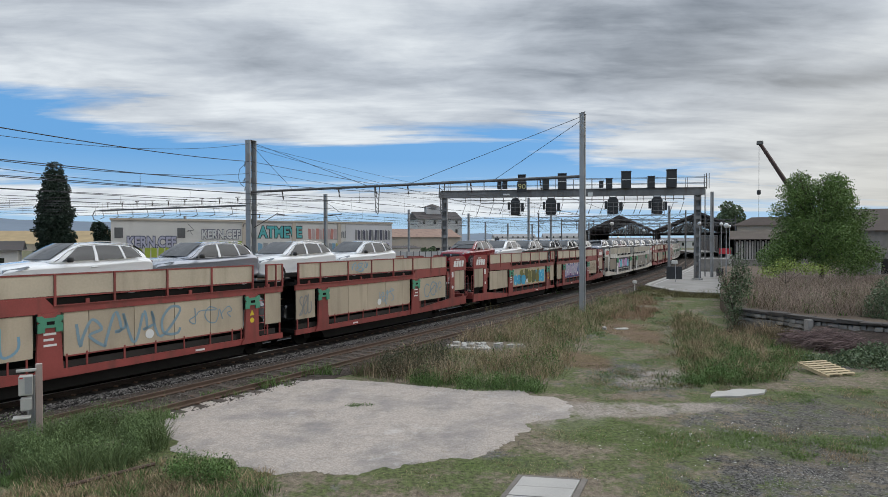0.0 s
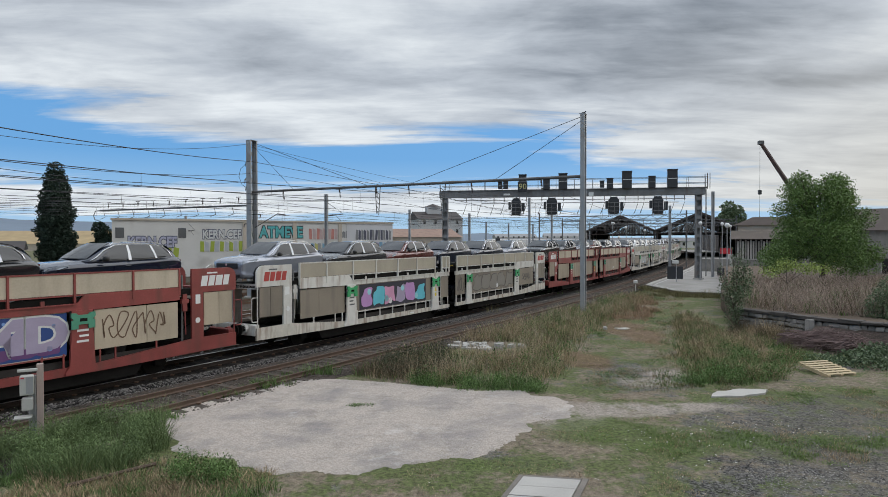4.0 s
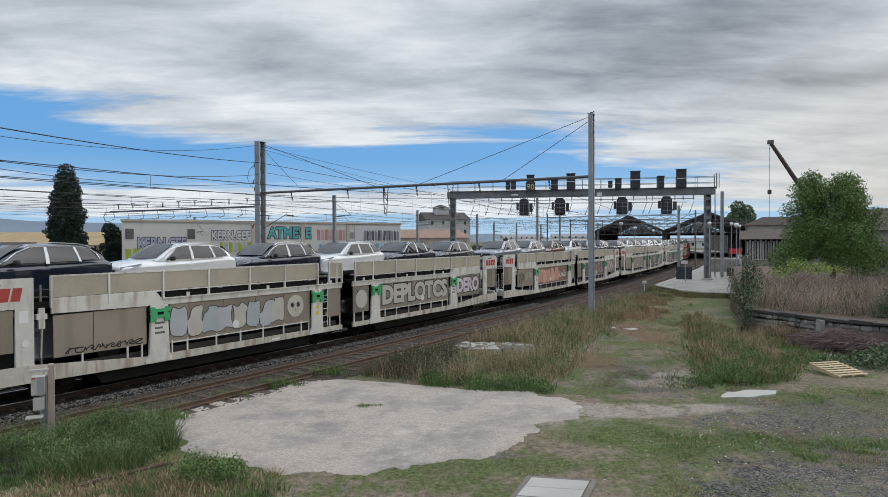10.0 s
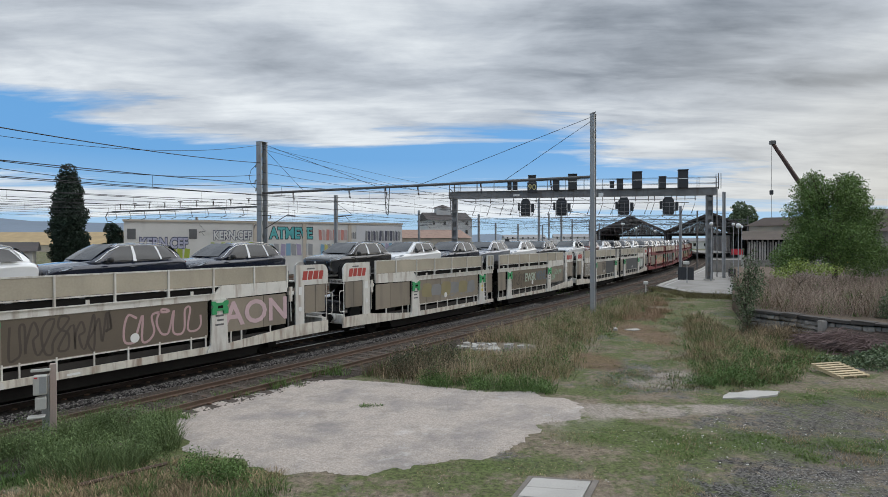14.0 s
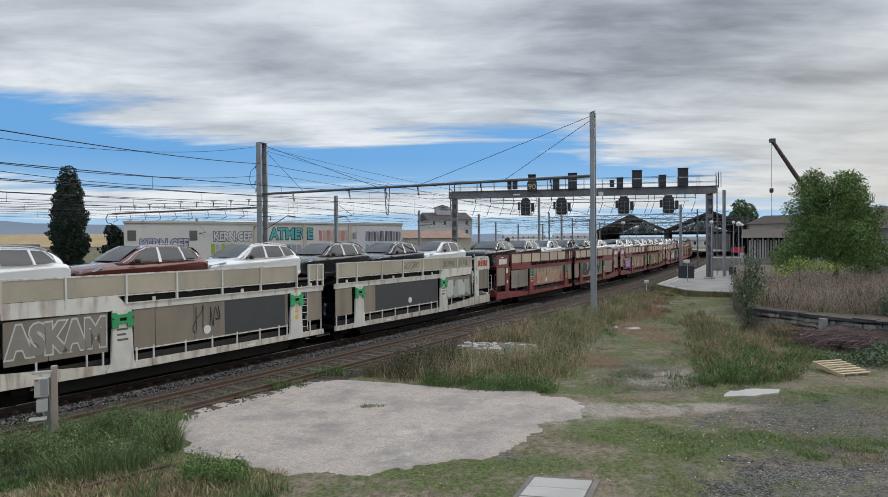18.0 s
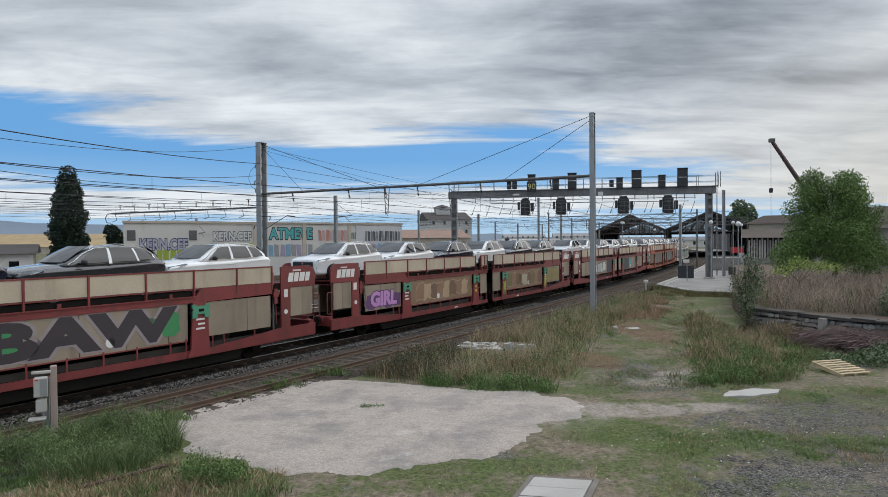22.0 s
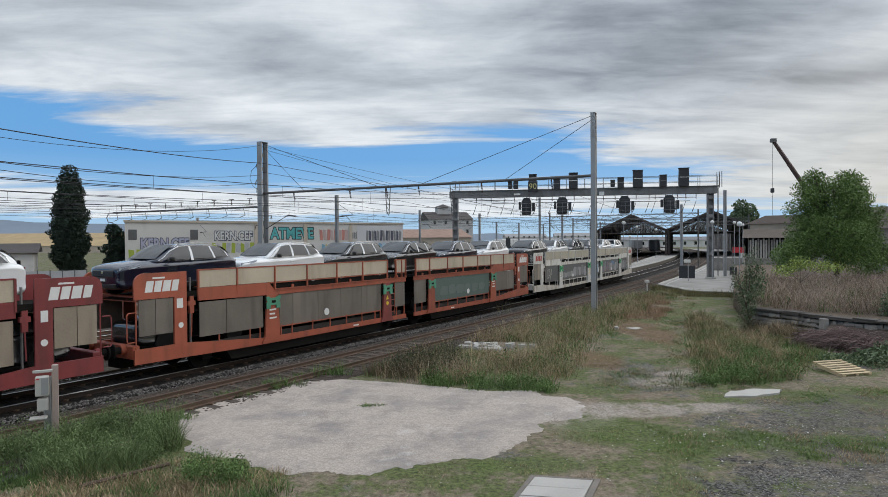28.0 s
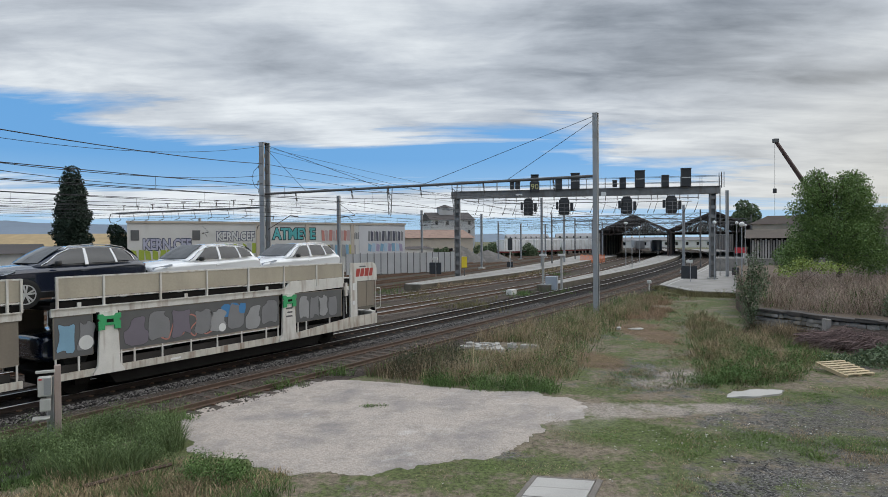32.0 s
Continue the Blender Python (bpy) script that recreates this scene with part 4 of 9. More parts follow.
            r = [[bm.verts.new(q + o + Vector((0, sg * 0.05 * max(0.0, q.x - 0.35), 0))) for q in row] for row in (lo, md, hi)]
            for a, b in zip(r, r[1:]):
                for i in range(n):
                    bm.faces.new((a[i], a[i + 1], b[i + 1], b[i]))
            bmesh.ops.recalc_face_normals(bm, faces=bm.faces[:])
            ret = bmesh.ops.solidify(bm, geom=bm.faces[:], thickness=0.012)
            part(name, bm, material, th, smooth=40)
        pane("front_window", (1.52, 2.42), (2.02, 2.46), 0.08, 0.90, M_GLASS)
        pane("rear_window", (2.52, 3.28), (2.54, 3.22), 0.08, 0.90, M_GLASS)
        if sg < 0:
            pane("quarter_window", (3.36, 3.86), (3.30, 3.62), 0.12, 0.88, M_GLASS)
        if sg < 0:
            pane("film_strip", (2.43, 2.53), (2.46, 2.53), 0.0, 0.92, M_FILM, 0.004)
            pane("film_strip", (3.30, 3.36), (3.22, 3.28), 0.05, 0.92, M_FILM, 0.004)
        tr = B()
        tube(tr, [side_pt(x, k) + Vector((0, sg * 0.02, 0)) for x, k in ((1.3, 0.2), (1.45, 0.45), (1.75, 0.86), (2.1, 0.97), (2.8, 0.98), (3.4, 0.97), (3.72, 0.93), (3.88, 0.6), (3.93, 0.15))], 0.014, 5)
        if sg < 0:
            part("window_trim", tr, M_CHROME, th)
            rr_ = B()
            tube(rr_, [side_pt(x, k) + Vector((0, 0.05, dz)) for x, k, dz in ((2.0, 1.0, 0.0), (2.12, 1.0, 0.055), (2.8, 1.0, 0.065), (3.4, 1.0, 0.06), (3.72, 1.0, 0.045), (3.8, 1.0, 0.0))], 0.014, 5)
            part("roof_rail", rr_, M_BLACKPL if colour in ("black", "red") else M_CHROME, th)
        else:
            tr.free()
        part("door_mirror", rounded(mesh("door_mirror", box(B(), -0.63, -0.42, sg * 0.93, sg * 1.12, 1.06, 1.22, 0.03), M_BLACKPL), 1), None, th)
        for x in (0.12,) if sg < 0 else ():
            part("door_handle", box(B(), x, x + 0.2, sg * 0.915, sg * 0.945, 0.90, 0.93, 0.006), MATS["car_paint_" + colour], th)
        for x in (-1.32, 1.32):
            if sg < 0:
                part("arch_trim", disc(B(), (x, sg * 0.875, 0.35), (0, 1, 0), 0.395, 0.09, 24), M_BLACKPL, th)
            wh = part("wheel", disc(B(), (x, sg * 0.86, 0.34), (0, 1, 0), 0.345, 0.18, 28), M_TYRE, th)
            bm = disc(B(), (x, sg * 0.953, 0.34), (0, 1, 0), 0.06, 0.014, 12)
            hub = Vector((x, sg * 0.954, 0.34))
            for i in range(10):
                a = 2 * math.pi * i / 10 + 0.12 * (-1) ** i
                d, e = Vector((math.cos(a), 0, math.sin(a))), Vector((-math.sin(a), 0, math.cos(a)))
                bm.faces.new([bm.verts.new(v) for v in (hub + d * 0.05 + e * 0.02, hub + d * 0.25 + e * 0.026, hub + d * 0.25 - e * 0.026, hub + d * 0.05 - e * 0.02)])
            rg = [[bm.verts.new((x + r * math.cos(math.pi * q / 12), sg * 0.956, 0.34 + r * math.sin(math.pi * q / 12))) for q in range(24)] for r in (0.235, 0.265)]
            for q in range(24):
                bm.faces.new((rg[0][q], rg[0][(q + 1) % 24], rg[1][(q + 1) % 24], rg[1][q]))
            if sg > 0:
                bm.free()
                continue
            part("rim", bm, M_RIM, wh, "ten-spoke alloy rim")
        # lamps
        hl = prism(B(), [(-2.12, 0.82), (-2.10, 0.90), (-1.55, 0.99), (-1.52, 0.96), (-1.75, 0.88)], sg * 0.80, sg * 0.93)
        for v in hl.verts:
            k = max(0.0, min(1.0, (-1.75 - v.co.x) / 0.4))
            v.co.y -= sg * 0.16 * k
        part("headlight", hl, M_LAMPGL, th, "clear headlight")
        if sg < 0:
            part("daylight_strip", box(B(), -2.14, -2.08, sg * 0.66, sg * 0.73, 0.45, 0.84, 0.01), M_LAMPGL, th)
        if sg < 0:
            part("tail_light", box(B(), 2.03, 2.125, sg * 0.60, sg * 0.80, 0.99, 1.05, 0.012), M_TAIL, th)
    # front: grille, intake, plate and badge
    part("grille", box(B(), -2.20, -2.0, -0.56, 0.56, 0.62, 0.84, 0.03), M_BLACKPL, th, "black mesh grille")
    part("air_intake", box(B(), -2.18, -1.95, -0.66, 0.66, 0.30, 0.44, 0.03), M_BLACKPL, th)
    part("number_plate_blank", box(B(), -2.21, -2.195, -0.13, 0.13, 0.50, 0.58), M_FILM, th)
    part("badge", disc(B(), (-2.205, 0, 0.77), (1, 0, 0), 0.055, 0.02, 6), M_CHROME, th)
    # windscreen and rear window, curved across
    for nm, xa, za, wa, xb, zb, wb in (("windscreen", 1.18, 1.13, 0.74, 1.93, 1.575, 0.58), ("rear_screen", 4.20, 1.20, 0.62, 3.88, 1.50, 0.56)):
        bm = B()
        r = []
        for i in range(5):
            k = i / 4
            x, z, w = xa + (xb - xa) * k, za + (zb - za) * k, wa + (wb - wa) * k
            up = 0.035 * math.sin(math.pi * k)
            dx = -0.03 if xa < 2 else 0.03
            r.append([bm.verts.new((x - L / 2 + dx + (0.10 if xa < 2 else -0.06) * (j / 4 - 1) ** 2 * 1.0, w * (j / 4 - 1), z + up + 0.025)) for j in range(9)])
        for a, b in zip(r, r[1:]):
            for j in range(8):
                bm.faces.new((a[j], a[j + 1], b[j + 1], b[j]))
        bmesh.ops.recalc_face_normals(bm, faces=bm.faces[:])
        bmesh.ops.solidify(bm, geom=bm.faces[:], thickness=0.012)
        part(nm, bm, M_GLASS, th, smooth=60)
    return th


CAR_AT = (-0.1, 4.4, 8.72, 13.05, 17.55, 21.9)
LOADS = {
    -1: ("", "white", "silver", "white", "white", ""), 0: ("red", "white", "grey", "black", "black", "navy"), 1: ("silver", "grey", "maroon", "navy", "navy", "silver"),
    2: ("black", "grey", "silver", "maroon", "grey", "grey"), 3: ("navy", "white", "navy", "white", "navy", "grey"), 4: ("silver", "silver", "maroon", "white", "navy", "navy"),
    5: ("black", "white", "navy", "silver", "white", "navy"), 6: ("white", "maroon", "white", "black", "navy", "white"), 7: ("black", "navy", "white", "navy", "grey", "white"),
    8: ("white", "white", "navy", "white", "navy", "black"), 9: ("white", "white", "silver", "white", "grey", "white"), 10: ("navy", "white", "grey", "black", "navy", "white"),
    11: ("black", "white", "grey", "navy", "white", "white"),
}
LIVERY = {-1: "red", 0: "red", 1: "white", 2: "russet", 3: "white", 4: "white", 5: "white", 6: "white", 7: "crimson", 8: "crimson", 9: "crimson", 10: "orange", 11: "white"}
MOVERS = []


def filler_car(model, colour):
    """A car added on the lower deck to block light: the same body, of which the side panels leave only little to see.
    """
    th = thing("lower_deck_car", "new " + colour + " car added to darken the wagon's lower deck", "car", group="cars on the lower deck")
    for o in model.children:
        nm = o.name.split(".")[0]
        if nm in ("body", "cabin", "windscreen") or nm == "wheel" and sum(v.co.y for v in o.data.vertices) < 0:
            c = new(nm, o.data)
            c.parent = th
            c.matrix_basis = o.matrix_basis
    return th


WAGONS = {}


def build_train():
    kinds = {
        "red": (M_RED, (M_PANEL,), M_PANELW, M_TEAL, (M_LETTER_W, M_RED, M_LETTER_W), "red-brown two-deck car carrier wagon with beige side panels"),
        "russet": (M_RED, (M_PANELT,), M_PANELW, M_TEAL, (M_LETTER_W, M_RED, M_LETTER_W), "red-brown two-deck car carrier wagon with tan side panels"),
        "crimson": (M_CRIMSON, (M_PANELB,), M_PANELW, M_TEAL, (M_LETTER_W, M_CRIMSON, M_LETTER_W), "dark red two-deck car carrier wagon with grimy tan side panels"),
        "orange": (M_ORANGE, (M_PANELO,), M_PANELW, M_TEAL, (M_LETTER_W, M_RED, M_LETTER_W), "faded orange two-deck car carrier wagon with grimy side panels"),
        "white": (M_WHITE, (M_PANELG,), M_PANELL, M_GREEN, (M_LETTER_R, M_WHITE, M_MASTD), "rust-stained white two-deck car carrier wagon with grey panels"),
    }
    first = {}
    for n in range(-1, 12):
        for lead in (True, False):
            key = (LIVERY[n], lead)
            p, lo, up, br, let, words = kinds[key[0]]
            if key in first:
                w = copy_thing(first[key], Matrix.Identity(4))
            else:
                w = first[key] = half_wagon(p, lo, up, br, lead, let, words, M_WHITESILL if key[0] == "white" else p)
            WAGONS[n, lead] = w
            MOVERS.append((w, LEAD + n * UNIT + (6.85 if lead else 27.9 - 6.85), 0.0))
    models = {}
    for n, load in LOADS.items():
        for i, c in enumerate(load):
            if not c:
                continue
            if c in models:
                ob = copy_thing(models[c], Matrix.Identity(4))
            else:
                ob = models[c] = car(c)
            MOVERS.append((ob, LEAD + n * UNIT + CAR_AT[i] + 2.18, 2.552))
    # cars added on the lower decks so that less light gets through
    low = {}
    for n in range(-1, 12):
        for k, at in enumerate((0.5, 4.9, 9.3, 14.3, 18.6, 23.0)):
            if (n * 5 + k * 3) % 7 in (2, 5):
                continue
            c = ("black", "navy", "grey", "black", "silver")[(n * 3 + k) % 5]
            if c in low:
                ob = copy_thing(low[c], Matrix.Identity(4))
            else:
                ob = low[c] = filler_car(models[c], {"navy": "dark blue"}.get(c, c))
            MOVERS.append((ob, LEAD + n * UNIT + at + 2.18, 0.745))


def motions():
    """The train's run: every wagon and car follows the curve of the line."""
    ts = [0, 2, 4, 6, 8, 10, 12, 14, 16, 18, 20, 22, 24, 26, 28, 30, 32]
    for ob, s, z in MOVERS:
        walk(ob, [(t, line_pose(s - run(t), 0.0, z)) for t in ts])
    fly()


build_train()

# ---------------------------------------------------------------- platforms and foreground slabs
def strip(s0, s1, near, far, step=3.0):
    """An outline along the line between two offsets, each a number or a function of s."""
    n = max(1, round((s1 - s0) / step))
    fn = lambda f, s: f(s) if callable(f) else f
    ss = [s0 + (s1 - s0) * i / n for i in range(n + 1)]
    return [tuple(on_line(s, fn(near, s))[:2]) for s in ss] + [tuple(on_line(s, fn(far, s))[:2]) for s in reversed(ss)]


def build_platforms():
    M_EDGE = mat("pale_platform_edge", (0.36, 0.34, 0.31), 0.85, 0, 0.15, 1.0, 20, 0.2)
    M_LINE = mat("worn_white_line", (0.42, 0.41, 0.39), 0.8, 0, 0.2, 2.0, 20, 0.1)
    for nm, s0, s1, near, far in (
        ("platform_right", 51.5, 260.0, lambda s: lerp(s, 80, 160, 13.5, 16.0), lambda s: lerp(s, 51.5, 58.0, 9.6, 5.65)),
        ("platform_middle", 50.0, 260.0, lambda s: -1.75, lambda s: lerp(s, 50, 130, -2.9, -6.2)),
        ("platform_left", 46.0, 150.0, lambda s: lerp(s, 46, 66, -12.2, -12.0) + shift_d(s), lambda s: lerp(s, 46, 75, -14.0, -17.0) + lerp(s, 75, 140, 0, -7)),
    ):
        top = 0.10 if nm == "platform_right" else 0.35
        pl = solid(nm, slab(B(), strip(s0, s1, near, far), -0.25, top - 0.03), mat("platform_wall", (0.13, 0.11, 0.085), 0.95, 0, 0.35, 1.2, 20, 0.4, (0.07, 0.07, 0.035), 0.5), "grey asphalt station platform with worn edge and dark walls", "platform", kind="structure")
        part("platform_top", slab(B(), strip(s0 + 0.1, s1, lambda s: near(s) - 0.06, lambda s: far(s) + 0.06), top - 0.03, top), M_PLATFORM, pl)
        for e, dirn in ((near, -1), (far, 1)) if nm != "platform_right" else ((far, 1),):
            part("edge_stone", slab(B(), strip(s0 + 0.2, s1, e, lambda s, e=e, dirn=dirn: e(s) + dirn * 0.4), top - 0.02, top + 0.025), M_EDGE, pl)
            part("edge_line", slab(B(), strip(s0 + 0.2, s1, lambda s, e=e, dirn=dirn: e(s) + dirn * 0.7, lambda s, e=e, dirn=dirn: e(s) + dirn * 0.82), top, top + 0.006), M_LINE, pl)


PAD_RIM = [(-7.02, 15.33), (-6.27, 17.23), (-5.1, 18.63), (-4.2, 19.87), (-3.17, 20.16), (-1.5, 19.54), (0.74, 18.64), (2.83, 18.16), (3.9, 16.92), (3.3, 15.67), (2.33, 14.98), (1.98, 13.91), (0.83, 12.74), (-0.51, 12.13), (-2.3, 11.82), (-3.86, 12.39), (-5.28, 13.33), (-5.99, 14.32)]


def pad_material():
    m = bpy.data.materials.new("old_concrete_pad")
    m.use_nodes = True
    nt = m.node_tree
    N, K = nt.nodes.new, nt.links.new
    b = nt.nodes["Principled BSDF"]
    b.inputs["Roughness"].default_value, b.inputs["Specular IOR Level"].default_value = 0.95, 0.1
    tc = N("ShaderNodeTexCoord")

    def tex(sc, det, rough, lo, hi):
        n, r = N("ShaderNodeTexNoise"), N("ShaderNodeMapRange")
        n.inputs["Scale"].default_value, n.inputs["Detail"].default_value, n.inputs["Roughness"].default_value = sc, det, rough
        r.inputs[1].default_value, r.inputs[2].default_value = lo, hi
        K(tc.outputs["Object"], n.inputs["Vector"])
        K(n.outputs["Fac"], r.inputs[0])
        return r.outputs[0]

    def mix(fac, a, c, amount=1.0):
        n, k = N("ShaderNodeMix"), N("ShaderNodeMath")
        n.data_type, k.operation = "RGBA", "MULTIPLY"
        K(fac, k.inputs[0])
        k.inputs[1].default_value = amount
        K(k.outputs[0], n.inputs[0])
        for q, v in ((6, a), (7, c)):
            if isinstance(v, tuple):
                n.inputs[q].default_value = (*v, 1)
            else:
                K(v, n.inputs[q])
        return n.outputs[2]

    vo, vs = N("ShaderNodeTexVoronoi"), N("ShaderNodeSeparateColor")
    vo.inputs["Scale"].default_value = 34
    K(tc.outputs["Object"], vo.inputs["Vector"])
    K(vo.outputs["Color"], vs.inputs[0])
    col = mix(vs.outputs[0], (0.43, 0.37, 0.322), (0.60, 0.53, 0.47))
    col = mix(tex(22, 6, 0.75, 0.40, 0.62), col, (0.32, 0.272, 0.235), 0.5)
    col = mix(tex(0.55, 10, 0.72, 0.47, 0.64), col, (0.26, 0.242, 0.235), 0.75)
    col = mix(tex(1.5, 10, 0.76, 0.52, 0.70), col, (0.22, 0.198, 0.178), 0.6)
    col = mix(tex(0.8, 10, 0.74, 0.42, 0.30), col, (0.64, 0.61, 0.58), 0.8)
    K(col, b.inputs["Base Color"])
    bp = N("ShaderNodeBump")
    bp.inputs["Strength"].default_value, bp.inputs["Distance"].default_value = 0.6, 0.03
    K(tex(40, 5, 0.7, 0.3, 0.7), bp.inputs["Height"])
    K(bp.outputs[0], b.inputs["Normal"])
    return m


def build_pad():
    mid = Vector((-1.6, 15.9))
    pts = []
    n = 360
    for i in range(n):
        d = Vector((math.cos(2 * math.pi * i / n), math.sin(2 * math.pi * i / n)))
        r = 1.0
        for (x0, y0), (x1, y1) in zip(PAD_RIM, PAD_RIM[1:] + PAD_RIM[:1]):
            a, e = Vector((x0, y0)) - mid, Vector((x1 - x0, y1 - y0))
            det = e.x * d.y - e.y * d.x
            if abs(det) > 1e-9:
                k, q = (d.x * a.y - d.y * a.x) / det, (e.x * a.y - e.y * a.x) / det
                if 0 <= k <= 1 and q > 0:
                    r = max(r, q)
        x, y = mid + d * r
        worn = 1.0 if d.x > 0.6 or d.y < -0.2 else 0.3
        r += worn * (0.45 * noise.noise((x * 1.1, y * 1.1, 3)) + 0.14 * noise.noise((x * 3.2, y * 3.2, 8)) + 0.10 * noise.noise((x * 9, y * 9, 1)))
        pts.append(mid + d * r)
    bm = B()
    rings = [[bm.verts.new((*mid.lerp(p, k), z)) for p in pts] for k, z in ((0.3, -0.160), (0.75, -0.160), (1.0, -0.169), (1.0, -0.35))]
    bm.faces.new(rings[0])
    for a, b in zip(rings, rings[1:]):
        for i in range(n):
            j = (i + 1) % n
            bm.faces.new((a[i], b[i], b[j], a[j]))
    bmesh.ops.recalc_face_normals(bm, faces=bm.faces[:])
    solid("concrete_pad", bm, pad_material(), "old cracked concrete pad with grey stains", "concrete slab", kind="structure")


def loose_slab(name, corners, z0, z1, material, label, category, ragged=0.0, n=6):
    pts = []
    for (x0, y0), (x1, y1) in zip(corners, corners[1:] + corners[:1]):
        for i in range(n):
            k = i / n
            x, y = x0 + (x1 - x0) * k, y0 + (y1 - y0) * k
            pts.append((x + ragged * noise.noise((x * 3, y * 3, 5)), y + ragged * noise.noise((x * 3, y * 3, 9))))
    return solid(name, slab(B(), pts, z0, z1), material, label, category)


def build_foreground():
    M_SLABW = mat("pale_concrete_cover", (0.41, 0.39, 0.36), 0.85, 0, 0.2, 1.2, 30, 0.2, (0.36, 0.33, 0.29), 0.3)
    M_RIMW = mat("weathered_grey_kerb", (0.17, 0.15, 0.13), 0.9, 0, 0.3, 3, 30, 0.4)
    cov = thing("cable_pit_cover", "pale concrete pit cover of long planks, lying in grass", "pit cover", pose(0, 0, 0))
    a, b, c = Vector((1.05, 10.2, 0)), Vector((1.68, 11.62, 0)), Vector((2.70, 11.42, 0))
    u, v = (b - a), (c - b)
    for i in range(5):
        p, q = b - u * (0.30 * i + 0.008), b - u * (0.30 * i + 0.292)
        part("cover_plank", slab(B(), [(w.x, w.y) for w in (p, q, q + v, p + v)], -0.2, -0.135 + 0.006 * (i % 2)), M_SLABW, cov)
    vn, un = v.normalized(), u.normalized()
    for p, q, d in ((b - u * 1.4 - vn * 0.015, b + un * 0.1 - vn * 0.015, -vn * 0.09), (b + un * 0.012, c + un * 0.012, un * 0.09), (c + vn * 0.015 - u * 1.4, c + vn * 0.015 + un * 0.1, vn * 0.11)):
        part("cover_rim", slab(B(), [(w.x, w.y) for w in (p, q, q + d, p + d)], -0.25, -0.145), M_RIMW, cov)
    loose_slab("concrete_slab", [(7.75, 17.5), (8.2, 18.0), (9.0, 18.3), (9.75, 18.2), (9.4, 17.8), (8.6, 17.45)], -0.25, -0.14, M_SLABW, "broken white concrete slab lying on the grass", "concrete slab", 0.12)
    rb = random.Random(12)
    for k in range(26):
        far = k > 23
        x, y = (9.0 + rb.uniform(-0.5, 0.5), 31.0 + rb.uniform(-0.3, 0.3)) if far else (rb.choice((1.5, 1.9, 3.1)) + rb.gauss(0, 0.38), 26.2 + rb.gauss(0, 0.4))
        r = rb.uniform(0.10, 0.22) if k % 4 else rb.uniform(0.3, 0.45)
        m = rb.randint(5, 7)
        pts = [(x + r * rb.uniform(0.6, 1.15) * math.cos(6.283 * q / m), y + r * rb.uniform(0.5, 1.1) * math.sin(6.283 * q / m)) for q in range(m)]
        bm = slab(B(), pts, -0.24, -0.13 + (rb.uniform(0.0, 0.10) if k % 4 else 0.0))
        for v in bm.verts:
            v.co.z += rb.uniform(-0.03, 0.02)
        solid("concrete_rubble", bm, M_CONC, "broken piece of pale concrete among the weeds", "rubble", group="rubble in the grass")
    # post with the track-side telephone boxes
    M_POSTC = mat("pinkish_concrete_post", (0.36, 0.285, 0.255), 0.85, 0, 0.15, 2, 30, 0.2)
    M_BOXG = mat("grey_box_enamel", (0.44, 0.43, 0.40), 0.5, 0, 0.12, 3, 40, 0.05, (0.3, 0.26, 0.2), 0.3)
    po = thing("equipment_post", "steel and concrete post with two weathered grey equipment boxes", "equipment post", pose(-8.45, 13.72, GROUND_Z, 0, 0, 28))
    part("steel_post", box(box(box(B(), -0.17, -0.15, -0.07, 0.07, 0, 1.55), -0.05, -0.03, -0.07, 0.07, 0, 1.55), -0.15, -0.05, -0.01, 0.01, 0, 1.55), M_MAST, po)
    part("concrete_post", box(B(), -0.02, 0.10, -0.08, 0.05, 0, 1.80, 0.012), M_POSTC, po)
    bx = part("control_box", box(B(), -0.31, -0.06, -0.26, -0.08, 1.18, 1.60, 0.02), M_BOXG, po)
    part("box_louvres", box(B(), -0.20, -0.07, -0.268, -0.255, 1.22, 1.57), M_MAST, bx)
    part("red_label", box(B(), -0.29, -0.23, -0.268, -0.258, 1.54, 1.57), M_REDSH, bx)
    part("lower_box", box(B(), -0.28, -0.08, -0.24, -0.08, 0.86, 1.13, 0.02), M_BOXG, po)
    part("box_shelf", box(B(), -0.42, -0.1, -0.3, -0.05, 0.70, 0.735, 0.008), M_BOXG, po)
    part("bracket_arm", box(B(), -0.36, 0.0, -0.14, -0.08, 1.66, 1.72, 0.01), M_BOXG, po)
    # pallet
    pa = thing("wooden_pallet", "weathered wooden pallet lying tilted on the grass", "pallet", pose(12.95, 20.5, -0.1, 10, 0, 14))
    for i in range(7):
        part("deck_board", box(B(), -0.58, 0.58, -0.56 + 0.18 * i, -0.47 + 0.18 * i, 0.10, 0.122), M_WOODP, pa)
    for x in (-0.56, -0.05, 0.46):
        part("bearer", box(B(), x, x + 0.1, -0.58, 0.62, 0.0, 0.10), M_WOODP, pa)


